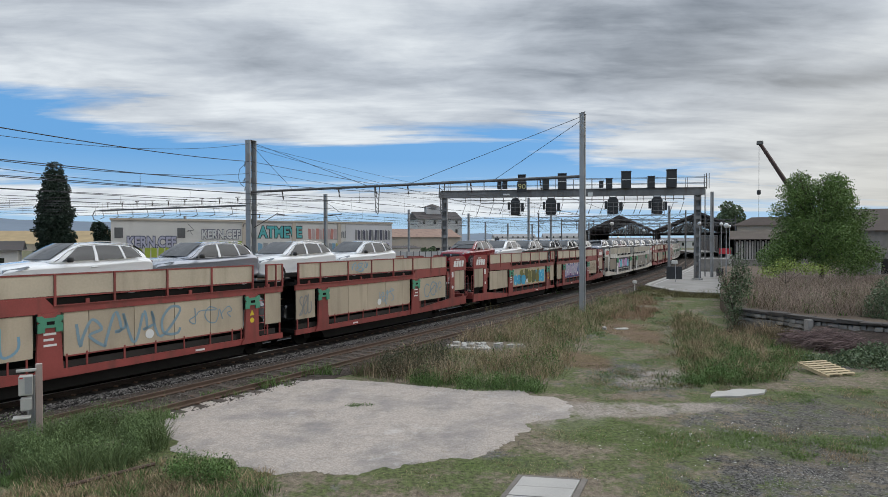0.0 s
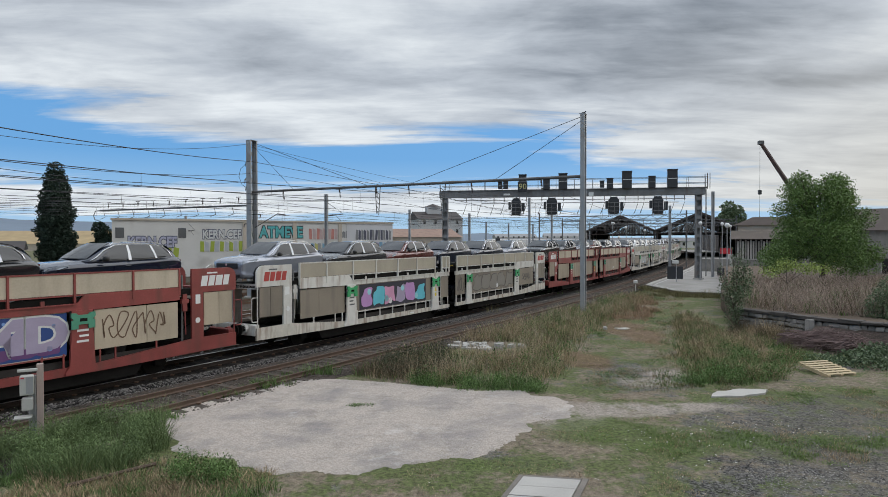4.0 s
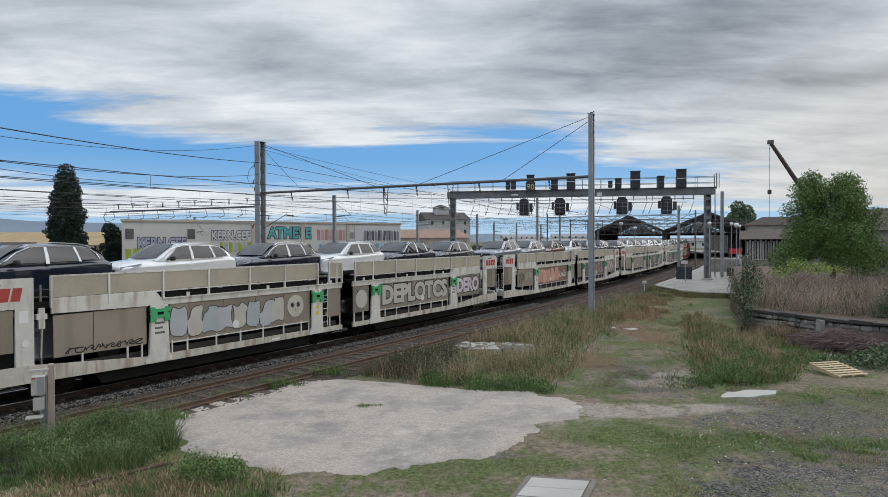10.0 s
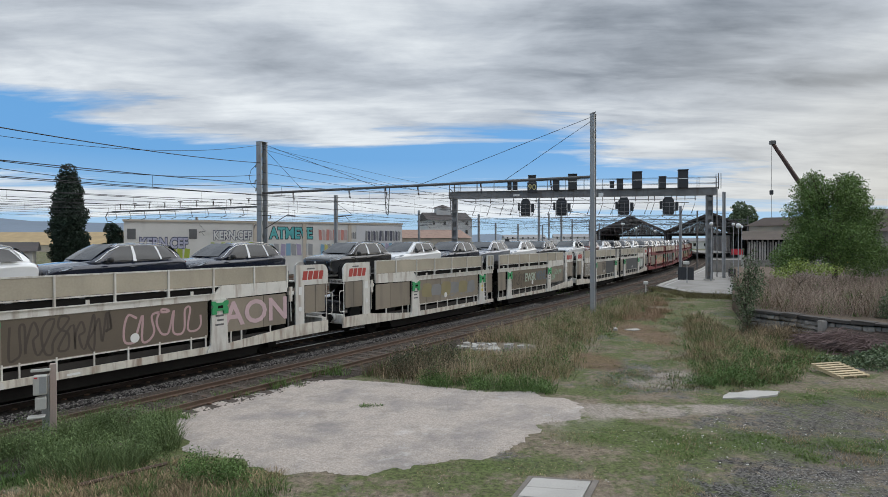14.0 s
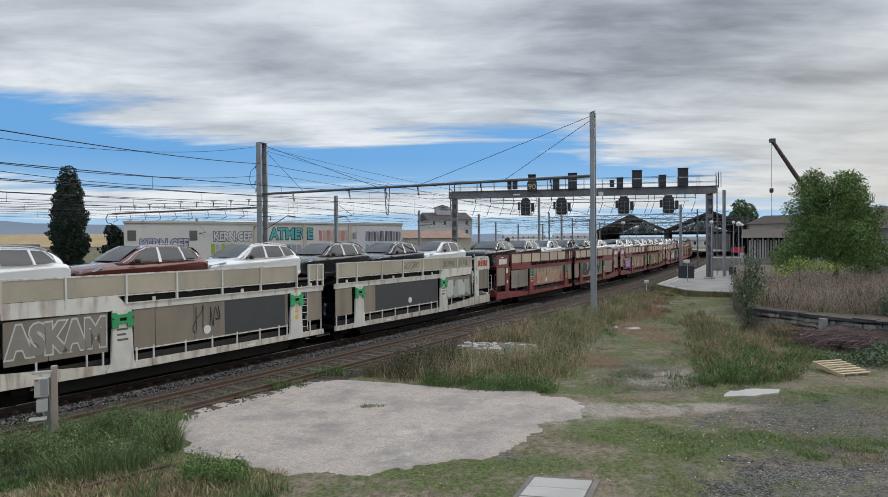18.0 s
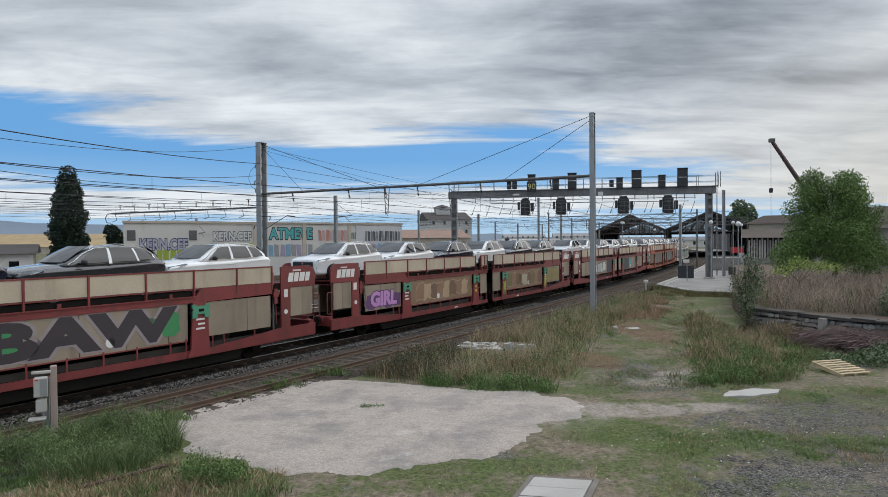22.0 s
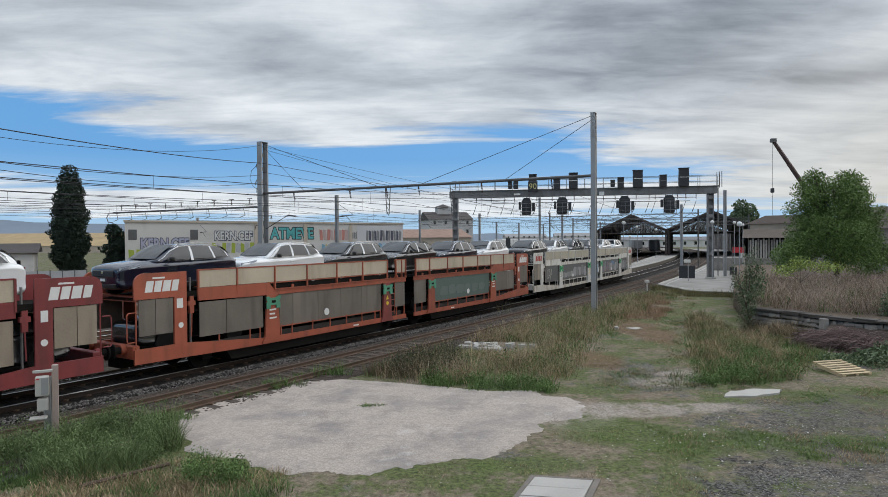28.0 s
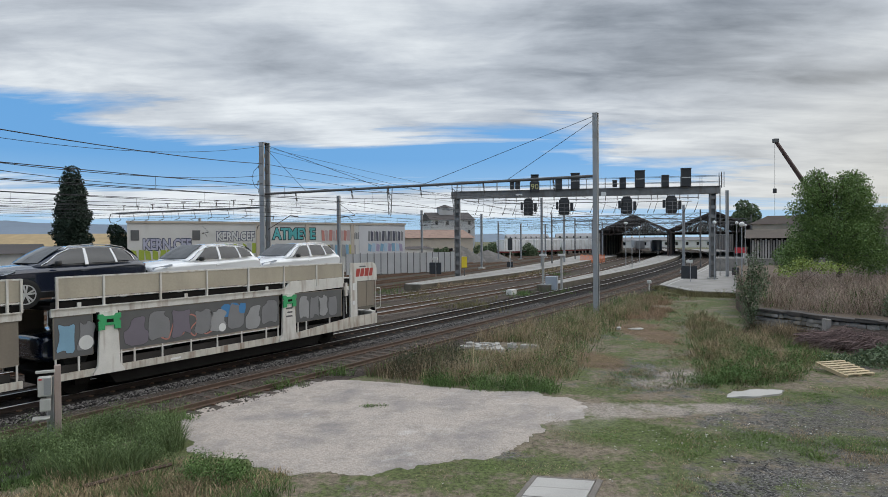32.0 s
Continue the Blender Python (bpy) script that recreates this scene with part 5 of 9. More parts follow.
# ---------------------------------------------------------------- masts, gantry and wires
def lattice_mast(name, x, y, h, label, turn, w=0.40, material=None, z0=GROUND_Z, d=0.26):
    th = thing(name, label, "catenary mast", pose(x, y, z0, 0, 0, turn), group="catenary masts")
    m = material or M_MAST
    for sg in (-1, 1):
        o, i, e = sg * (w / 2 + 0.012), sg * (w / 2 - 0.10), sg * (w / 2 - 0.012)
        part("mast_channel", slab(B(), [(o, -d / 2), (o, d / 2), (i, d / 2), (i, d / 2 - 0.02), (e, d / 2 - 0.02), (e, -d / 2 + 0.02), (i, -d / 2 + 0.02), (i, -d / 2)], 0, h), m, th)
    k = 0
    z = 0.5
    while z < h - 0.3:
        part("batten_plate", box(B(), -w / 2 + 0.02, w / 2 - 0.02, -d / 2 - 0.008, -d / 2 - 0.001, z, z + 0.30), m, th)
        z += 1.05
    part("mast_foot", box(B(), -w / 2 - 0.15, w / 2 + 0.15, -d / 2 - 0.15, d / 2 + 0.15, -0.1, 0.12, 0.03), M_CONC, th)
    part("mast_cap", box(B(), -w / 2 - 0.02, w / 2 + 0.02, -d / 2 - 0.02, d / 2 + 0.02, h, h + 0.03), m, th)
    return th


def insulator(bm, p, d=(0, 0, -1), n=4, r=0.07):
    p, d = Vector(p), Vector(d).normalized()
    for i in range(n):
        disc(bm, p + d * (0.06 + 0.09 * i), d, r, 0.05, 10, r * 0.5)
    rod(bm, p, p + d * (0.1 + 0.09 * n), 0.015, 5)
    return bm


MAST_R, MAST_L = Vector((8.95, 37.3, 0)), Vector((-13.9, 49.4, 0))


def build_portal():
    ang = math.degrees(math.atan2(MAST_L.y - MAST_R.y, MAST_L.x - MAST_R.x))
    lattice_mast("catenary_mast", MAST_R.x, MAST_R.y, 11.8, "tall galvanised steel mast standing in dry grass", ang + 90, 0.42)
    lattice_mast("catenary_mast", MAST_L.x, MAST_L.y, 12.1, "weathered grey steel lattice mast between the tracks", ang + 90, 0.72, M_MAST, d=0.45)
    th = thing("portal_beam", "slender grey steel beam hung by stays between two masts", "catenary beam")
    A, C = MAST_R + Vector((0, 0, 7.95)), MAST_L + Vector((0, 0, 7.95))
    part("beam_tube", rod(B(), A, C, 0.09, 8), M_MASTD, th)
    for (p, zt, k) in ((MAST_R, 11.5, 0.46), (MAST_R, 11.3, 0.22), (MAST_L, 11.8, 0.42), (MAST_L, 11.6, 0.16)):
        q = A.lerp(C, k if p is MAST_R else 1 - k)
        part("stay_wire", rod(B(), (p.x, p.y, zt), q, 0.016, 4), M_WIRE, th)
    for k in (0.10, 0.28, 0.46, 0.56, 0.68, 0.88):
        q = A.lerp(C, k)
        bm = B()
        rod(bm, q, q - Vector((0, 0, 0.25)), 0.05, 6)
        insulator(bm, q - Vector((0, 0, 0.2)), (0.15, 0.1, -1), 5, 0.08)
        part("hanging_insulator", bm, M_INSUL, th)
    for k in (0.36, 0.555):
        q = A.lerp(C, k)
        bm = B()
        for dx in (-0.18, 0.18):
            rod(bm, q + Vector((dx, 0, 0)), q + Vector((dx * 0.4, 0, -1.9)), 0.03, 5)
        for i in range(5):
            z = -0.3 - 0.35 * i
            f = 1 - 0.6 * (-z / 1.9)
            rod(bm, q + Vector((-0.18 * f, 0, z)), q + Vector((0.18 * (f - 0.1), 0, z - 0.3)), 0.018, 4)
        part("drop_bracket", bm, M_MASTD, th)


GANTRY_R, GANTRY_L = Vector((27.4, 64.7, 0)), Vector((1.5, 69.6, 0))


def build_gantry():
    d = GANTRY_L - GANTRY_R
    n = d.length
    th = thing("signal_gantry", "grey steel signal gantry with railed walkway across the tracks", "signal gantry", pose(GANTRY_R.x, GANTRY_R.y, 0, 0, 0, math.degrees(math.atan2(d.y, d.x))))
    # x runs from the right leg to the left one; +y is towards the station
    sgn = -1
    for x0 in (0.0, n - 0.0):
        bm = B()
        for sx in (-0.25, 0.25):
            box(bm, x0 + sx - 0.05, x0 + sx + 0.05, -0.3, 0.3, 0.1, 8.75)
        box(bm, x0 - 0.2, x0 + 0.2, -0.03, 0.0, 0.1, 8.75)
        leg = part("gantry_leg", bm, M_GANTRY, th)
        for i in range(9):
            part("leg_batten", box(B(), x0 - 0.3, x0 + 0.3, 0.305, 0.32, 0.6 + 0.95 * i, 0.95 + 0.95 * i), M_GANTRY, leg)
        part("leg_foot", box(B(), x0 - 0.45, x0 + 0.45, -0.45, 0.45, 0.06, 0.24, 0.03), M_CONC, leg)
    part("gantry_beam", box(box(box(B(), -0.6, n + 0.6, -0.42, 0.42, 8.78, 8.84), -0.6, n + 0.6, -0.4, -0.34, 8.84, 9.5), -0.6, n + 0.6, 0.34, 0.4, 8.84, 9.5), M_GANTRY, th)
    part("walkway", box(B(), -0.8, n + 0.3, -0.5, 0.55, 9.5, 9.55), M_GANTRY, th)
    for z in (10.0, 10.6):
        for y in (-0.48, 0.52):
            part("guard_rail", box(B(), -0.8, n + 0.3, y - 0.02, y + 0.02, z - 0.02, z + 0.02), M_GANTRY, th)
    x = -0.8
    while x < n + 0.4:
        for y in (-0.48, 0.52):
            part("rail_post", box(B(), x - 0.02, x + 0.02, y - 0.02, y + 0.02, 9.5, 10.6), M_GANTRY, th)
        x += 1.9
    for x in (-1.0, -0.75):
        for y in (-0.48, 0.52):
            part("cage_post", box(B(), x - 0.03, x + 0.03, y - 0.03, y + 0.03, 9.4, 10.95), M_GANTRY, th)
    la = B()
    for y in (-0.2, 0.2):
        rod(la, (-0.75, y, 0.4), (-0.75, y, 9.6), 0.025, 4)
    for i in range(24):
        rod(la, (-0.75, -0.2, 0.7 + 0.37 * i), (-0.75, 0.2, 0.7 + 0.37 * i), 0.018, 4)
    part("access_ladder", la, M_GANTRY, th)
    # cases on the walkway, x from the right leg: place, width, bottom, top
    for x, w, z0, z1 in ((2.7, 0.95, 9.5, 11.35), (4.7, 0.65, 9.5, 10.7), (7.2, 0.95, 9.5, 11.25), (8.9, 0.62, 9.45, 10.55), (9.7, 0.42, 9.6, 10.3), (13.7, 0.9, 9.5, 11.15), (15.4, 0.7, 9.5, 10.6), (17.9, 0.8, 9.6, 11.1), (19.7, 0.5, 9.6, 10.5), (20.3, 0.4, 9.6, 10.4)):
        case = part("relay_case", box(B(), x - w / 2, x + w / 2, 0.58, 1.0, z0, z1, 0.03), M_BLACKBOX, th, "black equipment case")
        part("case_hood", box(B(), x - w / 2 - 0.03, x + w / 2 + 0.03, 0.56, 1.08, z1 - 0.06, z1 + 0.02), M_BLACKBOX, case)
        part("case_seam", box(B(), x - w / 2 + 0.04, x + w / 2 - 0.04, 1.0, 1.012, (z0 + z1) / 2 - 0.03, (z0 + z1) / 2 + 0.03), M_LETTER_W if w > 0.8 else M_GANTRY, case)
    # signal heads hung below the beam
    for x, w in ((4.1, 1.1), (8.5, 1.1), (14.85, 1.1), (18.6, 1.0)):
        bm = B()
        pts = [(x - w / 2, 6.9), (x - w / 2, 8.3), (x - w / 2 + 0.25, 8.65), (x + w / 2 - 0.25, 8.65), (x + w / 2, 8.3), (x + w / 2, 6.9)]
        prism(bm, pts, 0.62, 0.66)
        hd = part("signal_head", bm, M_BLACKBOX, th, "black signal head seen from behind")
        part("lamp_housing", box(B(), x - 0.42, x + 0.42, 0.66, 1.15, 6.85, 8.3, 0.05), M_BLACKBOX, hd)
        part("lamp_door", box(B(), x - 0.3, x + 0.3, 1.15, 1.17, 7.0, 8.1, 0.008), M_BLACKBOX, hd)
        part("head_cage", box(box(B(), x - w / 2 - 0.4, x - w / 2 - 0.05, 0.6, 0.9, 7.2, 8.1, 0.03), x + w / 2 + 0.05, x + w / 2 + 0.3, 0.6, 0.9, 7.4, 8.2, 0.03), M_BLACKBOX, hd)
        fr = B()
        for sx in (-0.35, 0.35):
            rod(fr, (x + sx, 0.6, 8.9), (x + sx, 0.6, 6.85), 0.03, 4)
        rod(fr, (x - 0.5, 0.6, 6.85), (x + 0.5, 0.6, 6.85), 0.03, 4)
        part("head_bracket", fr, M_GANTRY, hd)
        cg = B()
        for z in (6.75, 7.15, 7.6, 8.0):
            tube(cg, [(x - 0.62, 0.6, z), (x - 0.62, 1.3, z), (x + 0.62, 1.3, z), (x + 0.62, 0.6, z)], 0.022, 4)
        for sx in (-0.62, 0.0, 0.62):
            rod(cg, (x + sx, 1.3, 6.7), (x + sx, 1.3, 8.05), 0.022, 4)
        part("guard_cage", cg, M_GANTRY, hd)
    sp = part("speed_board", box(B(), 17.4, 18.4, 1.05, 1.10, 9.25, 10.35, 0.02), M_BLACKBOX, th, "dark speed board with figures 90")
    me = text_mesh("90", 0.85)
    me.materials.append(mat("pale_yellow_figures", (0.55, 0.50, 0.22), 0.6, 0, 0.05, 2, 20, 0))
    tx = part("figures", me, None, sp)
    tx.matrix_basis = pose(17.9, 1.115, 9.8, 90, 0, 180)
    part("white_sign", box(B(), 10.55, 11.05, 0.6, 0.63, 8.75, 9.15), M_LETTER_W, th)
    part("white_sign", box(B(), 19.2, 19.9, 1.05, 1.08, 8.9, 9.1), M_LETTER_W, th)
    # wire beam slung below the gantry
    part("wire_beam", rod(B(), (2.0, 0.2, 8.05), (n - 4.0, 0.2, 8.15), 0.04, 6), M_GANTRY, th)
    part("wire_beam", rod(B(), (1.2, -0.3, 8.45), (n - 1.0, -0.3, 8.5), 0.035, 6), M_GANTRY, th)
    for x in (1.4, 2.4, 3.2, 5.4, 6.0, 7.3, 9.4, 10.6, 11.8, 13.6, 15.9, 17.5, 19.9, 21.0, 22.4, 24.0):
        bm = B()
        insulator(bm, (x, 0.2, 8.75), (0, 0, -1), 5, 0.07)
        rod(bm, (x, 0.2, 8.05), (x + 0.35, 0.2, 7.0), 0.025, 5)
        insulator(bm, (x + 0.3, 0.2, 7.2), (0.3, 0, -0.8), 3, 0.06)
        part("wire_hanger", bm, M_INSUL, th)


def catenary(name, off, z_contact, s_list, label, messenger=True):
    """A contact wire with its carrying wire and droppers along one track; the wire sags between supports."""
    th = thing(name, label, "overhead wire", kind="structure")
    for s0, s1 in zip(s_list, s_list[1:]):
        n = 10
        cw = [on_line(s0 + (s1 - s0) * i / n, off, z_contact) for i in range(n + 1)]
        part("contact_wire", tube(B(), cw, 0.011, 4), M_WIRE, th)
        part("contact_wire", tube(B(), [p + Vector((0.04, 0, 0.0)) for p in cw], 0.009, 4), M_WIRE, th)
        if messenger:
            mw = [p + Vector((0, 0, 1.35 - 4 * 0.95 * (i / n) * (1 - i / n))) for i, p in enumerate(cw)]
            part("carrier_wire", tube(B(), mw, 0.013, 4), M_WIRE, th)
            dr = B()
            for i in range(1, n):
                rod(dr, cw[i], mw[i], 0.006, 3)
            tagged(part("dropper_wires", dr, M_WIRE, th), kind="stuff")


def build_wires():
    sup = [-16, 40, 92, 144]
    for nm, off, z in (("main", 0.0, 6.0), ("siding", 3.81, 6.0), ("inner", -5.0, 6.0), ("outer", -10.2, 6.0), ("yard", -16.5, 6.1), ("yard", -21.0, 6.1), ("yard", -26.0, 6.2), ("yard", -31.0, 6.2)):
        catenary("overhead_wire_" + nm, off, z, sup if nm != "siding" else sup[1:], "contact and carrier wires over the tracks")
    th = thing("feeder_wires", "bare feeder wires strung along the masts", "overhead wire", kind="structure")
    # from the left mast back towards the camera and on towards the station
    m = Vector((MAST_L.x, MAST_L.y, 0))
    for k, (z0, p, z1, sag) in enumerate(((10.3, (-16.6, 22.4), 8.45, 0.2), (11.7, (-19.4, 26.5), 8.8, 0.6), (9.4, (-17.6, 23.8), 7.4, 0.4), (8.8, (-18.0, 24.2), 7.2, 0.5))):
        a, b = Vector((m.x, m.y, z0)), Vector((p[0], p[1], z1))
        pts = [a.lerp(b, i / 12) - Vector((0, 0, 4 * sag * (i / 12) * (1 - i / 12))) for i in range(13)]
        part("feeder_wire", tube(B(), pts, (0.022, 0.013, 0.016, 0.014)[k], 4), M_WIRE, th)
    for z0, s1, off, z1, r in ((10.3, 92, -12.0, 8.6, 0.018), (9.6, 92, -12.4, 8.0, 0.014), (11.6, 70, -4.0, 7.2, 0.012), (11.4, 64, -8.0, 7.0, 0.012)):
        a, b = Vector((m.x, m.y, z0)), on_line(s1, off, z1)
        pts = [a.lerp(b, i / 10) - Vector((0, 0, 1.6 * (i / 10) * (1 - i / 10))) for i in range(11)]
        part("feeder_wire", tube(B(), pts, r, 4), M_WIRE, th)
    # cross wires at the masts of the yard
    for s, z in ((92, 6.9), (92, 7.6), (118, 6.8), (118, 7.5), (144, 6.9), (144, 7.6), (150, 6.2)):
        part("cross_wire", rod(B(), on_line(s, -34, z), on_line(s, 9.5, z + 0.2), 0.02, 4), M_WIRE, th)
    for o in (-28.0, -23.0, -18.5, -13.0, -7.6, -2.4, 5.6):
        for s in (118, 144):
            bm = B()
            insulator(bm, on_line(s, o, 7.4), (0, 0, -1), 4, 0.08)
            rod(bm, on_line(s, o, 6.9), on_line(s, o + 0.8, 6.2), 0.03, 4)
            part("wire_insulator", bm, M_INSUL, th)


build_platforms()
build_pad()
build_foreground()
build_portal()
build_gantry()
build_wires()

# ---------------------------------------------------------------- buildings and distance
def gable_hall(name, s0, s1, o0, o1, eave, peak, label):
    """An open train shed: gabled roof on columns with glazed, latticed gable ends."""
    th = thing(name, label, "train shed")
    mid = (o0 + o1) / 2
    part("roof", sweep(B(), s0, s1, 8, [(o0 - 0.6, eave - 0.2), (mid, peak), (o1 + 0.6, eave - 0.2), (o1 + 0.6, eave - 0.4), (mid, peak - 0.35), (o0 - 0.6, eave - 0.4)]), M_ROOFD, th)
    for s in (s0 + 0.1, s1 - 0.1):
        tr = B()
        rod(tr, on_line(s, o0, eave - 0.9), on_line(s, o1, eave - 0.9), 0.09, 6)
        rod(tr, on_line(s, o0, eave - 0.25), on_line(s, mid, peak - 0.5), 0.09, 6)
        rod(tr, on_line(s, o1, eave - 0.25), on_line(s, mid, peak - 0.5), 0.09, 6)
        k = 14
        for i in range(k + 1):
            o = o0 + (o1 - o0) * i / k
            zt = eave - 0.25 + (peak - eave - 0.25) * (1 - abs(o - mid) / (mid - o0))
            rod(tr, on_line(s, o, eave - 0.9), on_line(s, o, zt), 0.05, 4)
            if 0 < i < k:
                o2 = o + (o1 - o0) / k * (1 if o < mid else -1)
                z2 = eave - 0.25 + (peak - eave - 0.25) * (1 - abs(o2 - mid) / (mid - o0))
                rod(tr, on_line(s, o, eave - 0.9), on_line(s, o2, z2), 0.035, 4)
        part("gable_truss", tr, M_ROOFD, th)
    s = s0 + 0.5
    while s < s1:
        for o in (o0, o1):
            part("column", rod(B(), on_line(s, o, 0.3), on_line(s, o, eave), 0.2, 8), M_ROOFD, th)
        tb = B()
        rod(tb, on_line(s, o0, eave - 0.9), on_line(s, o1, eave - 0.9), 0.06, 5)
        for i in range(8):
            a, b = o0 + (o1 - o0) * i / 8, o0 + (o1 - o0) * (i + 1) / 8
            za, zb = (eave - 0.3 + (peak - eave - 0.3) * (1 - abs(o - mid) / (mid - o0)) for o in (a, b))
            rod(tb, on_line(s, a, eave - 0.9), on_line(s, b, zb), 0.035, 4)
        part("roof_truss", tb, M_ROOFD, th)
        s += 9
    return th


def house(name, label, cx, cy, w, d, h, turn, wall, roof, rise=1.5, over=0.4, cols=4, rows=1, win=(0.9, 1.4), category="building", hip=False, wz=1.2):
    """A block with a pitched roof and windows set into its front (-y) and left (-x) walls."""
    th = thing(name, label, category, pose(cx, cy, GROUND_Z, 0, 0, turn))
    wl = part("wall", box(B(), -w / 2, w / 2, -d / 2, d / 2, 0, h), wall, th)
    bm = B()
    ww, dd = w / 2 + over, d / 2 + over
    rg = ww - dd if hip else ww
    v = [bm.verts.new(p) for p in ((-ww, -dd, h), (ww, -dd, h), (ww, dd, h), (-ww, dd, h), (-rg, 0, h + rise), (rg, 0, h + rise))]
    for f in ((0, 1, 5, 4), (2, 3, 4, 5), (0, 4, 3), (1, 2, 5), (3, 2, 1, 0)):
        bm.faces.new([v[i] for i in f])
    part("roof", bm, roof, th)
    for r in range(rows):
        for i in range(cols):
            x = -w / 2 + w * (i + 0.5) / cols
            z = wz + r * (h / rows)
            wn = part("window", box(B(), x - win[0] / 2, x + win[0] / 2, -d / 2 - 0.03, -d / 2 + 0.1, z, z + win[1]), M_GLASS, th)
            if cy > 90:
                continue
            part("window_frame", box(box(B(), x - win[0] / 2 - 0.06, x - win[0] / 2, -d / 2 - 0.06, -d / 2 + 0.05, z - 0.06, z + win[1] + 0.06), x + win[0] / 2, x + win[0] / 2 + 0.06, -d / 2 - 0.06, -d / 2 + 0.05, z - 0.06, z + win[1] + 0.06), M_RENDER, wn)
    return th


def build_distance():
    gable_hall("train_shed", 150, 215, -19.5, -4.2, 6.3, 9.9, "old iron train shed with dark gabled roof over the far tracks")
    gable_hall("train_shed", 150, 215, -3.6, 14.5, 6.5, 10.4, "old iron train shed with dark gabled roof over the main tracks")
    # warehouse with painted walls
    a, b = Vector((-36.45, 73.0, 0)), Vector((-5.84, 94.0, 0))
    d = b - a
    ang = math.degrees(math.atan2(d.y, d.x))
    wh = thing("warehouse", "long pale flat-roofed warehouse with graffiti on its wall", "warehouse", pose(a.x, a.y, GROUND_Z, 0, 0, ang))
    n = d.length
    part("wall", slab(B(), [(0, 0), (n, 0), (n, 14), (2.7, 14)], 0, 6.75), M_RENDER, wh)
    part("parapet", slab(B(), [(-0.15, -0.15), (n + 0.15, -0.15), (n + 0.15, 14.15), (2.6, 14.15)], 6.75, 7.0), M_RENDER2, wh)
    for x in (0.8, 7.6):
        part("vent", box(B(), x - 0.45, x + 0.45, -0.05, 0.1, 4.7, 5.9), M_MASTD, wh)
    for x0 in (15.2, 21.9, 28.6):
        part("wall_pilaster", box(B(), x0 - 0.25, x0 + 0.25, -0.12, 0.0, 0, 6.75), M_RENDER2, wh)
    part("end_wall", box(B(), n - 7.5, n + 0.02, -0.06, 0.0, 0.0, 6.7), mat("pale_painted_render", (0.58, 0.57, 0.57), 0.85, 0, 0.1, 0.4, 12, 0.1), wh)
    global WAREHOUSE
    WAREHOUSE = wh
    # tall mill
    house("grain_mill", "tall old stone mill with small windows", 0.9, 200, 13.5, 18, 10.6, 12, mat("pale_mill_wall", (0.50, 0.49, 0.48), 0.9, 0, 0.15, 0.4, 8, 0.2), M_ROOFD, 2.6, 0.3, 4, 4, (0.7, 1.1))
    mt = thing("mill_tower", "small stair tower on the mill's roof", "tower", pose(0.4, 199, 12.0, 0, 0, 12))
    part("tower_wall", box(B(), -2.2, 2.2, -2, 2, 0, 2.4), mat("pale_mill_wall", (0.40, 0.37, 0.33)), mt)
    part("tower_roof", lathe(B(), [(3.1, 2.4), (0.1, 3.4)], 4), M_ROOFD, mt)
    house("low_hall", "low building with a salmon-pink roof behind the warehouse", -6, 150, 22, 14, 5.0, 20, M_RENDER2, M_TILE, 2.0, 0.4, 6, 1)
    house("white_shed", "low white shed beside the yard fence", -9, 112, 13, 6, 3.0, 30, M_RENDER, M_ROOFD, 0.4, 0.2, 4, 1, (1.2, 1.0))
    house("station_house", "old station house with hipped dark roof and pale walls", 57.8, 104, 12.8, 4.4, 6.7, -28, M_RENDER2, mat("brown_tile_roof", (0.075, 0.056, 0.046), 0.85, 0, 0.25, 1, 12, 0.2), 1.4, 0.6, 4, 2, (0.9, 0.7), hip=True)
    gs = house("goods_shed", "low timber goods shed with slatted front under a tan roof", 51.2, 94, 10, 5, 4.4, -28, M_DARK, mat("tan_roof", (0.105, 0.083, 0.066), 0.85, 0, 0.25, 1, 12, 0.2), 1.3, 0.9, 0, 0)
    M_BOARD = mat("grey_boards", (0.32, 0.30, 0.275), 0.85, 0, 0.25, 2, 30, 0.2, rand=0.7)
    for i in range(28):
        x = -4.9 + 0.35 * i
        part("wall_board", box(B(), x, x + 0.24, -2.56, -2.5, 0.1, 4.1 + 0.2 * (i % 2)), M_BOARD, gs)
    for i in range(14):
        y = -2.4 + 0.35 * i
        part("wall_board", box(B(), -5.06, -5.0, y, y + 0.24, 0.1, 3.6), M_BOARD, gs)
    yw = solid("platform_wall", box(B(), -7, 7, -0.2, 0.2, 0, 1.7, 0.03), M_STONE, "low rough stone wall beside the platform", "wall", kind="structure", m=pose(40.5, 78, 0, 0, 0, -25))
    house("stone_house", "stone house with brown roof behind the trees", 47.5, 60, 12, 9, 5.2, -25, M_STONE, mat("brown_tile_roof", (0.075, 0.056, 0.046)), 2.2, 0.5, 3, 1)
    house("white_hall", "low white hall with dark roof beyond the yard", -53, 68, 16, 9, 3.4, 30, M_RENDER, M_ROOFD, 1.0, 0.5, 5, 1)
    house("far_roofs", "distant low halls with an ochre roof", -210, 300, 160, 60, 3.0, 8, M_RENDER2, mat("ochre_roof", (0.36, 0.26, 0.13), 0.8, 0, 0.3, 0.2, 4, 0.1), 6.0, 0.5, 10, 1)
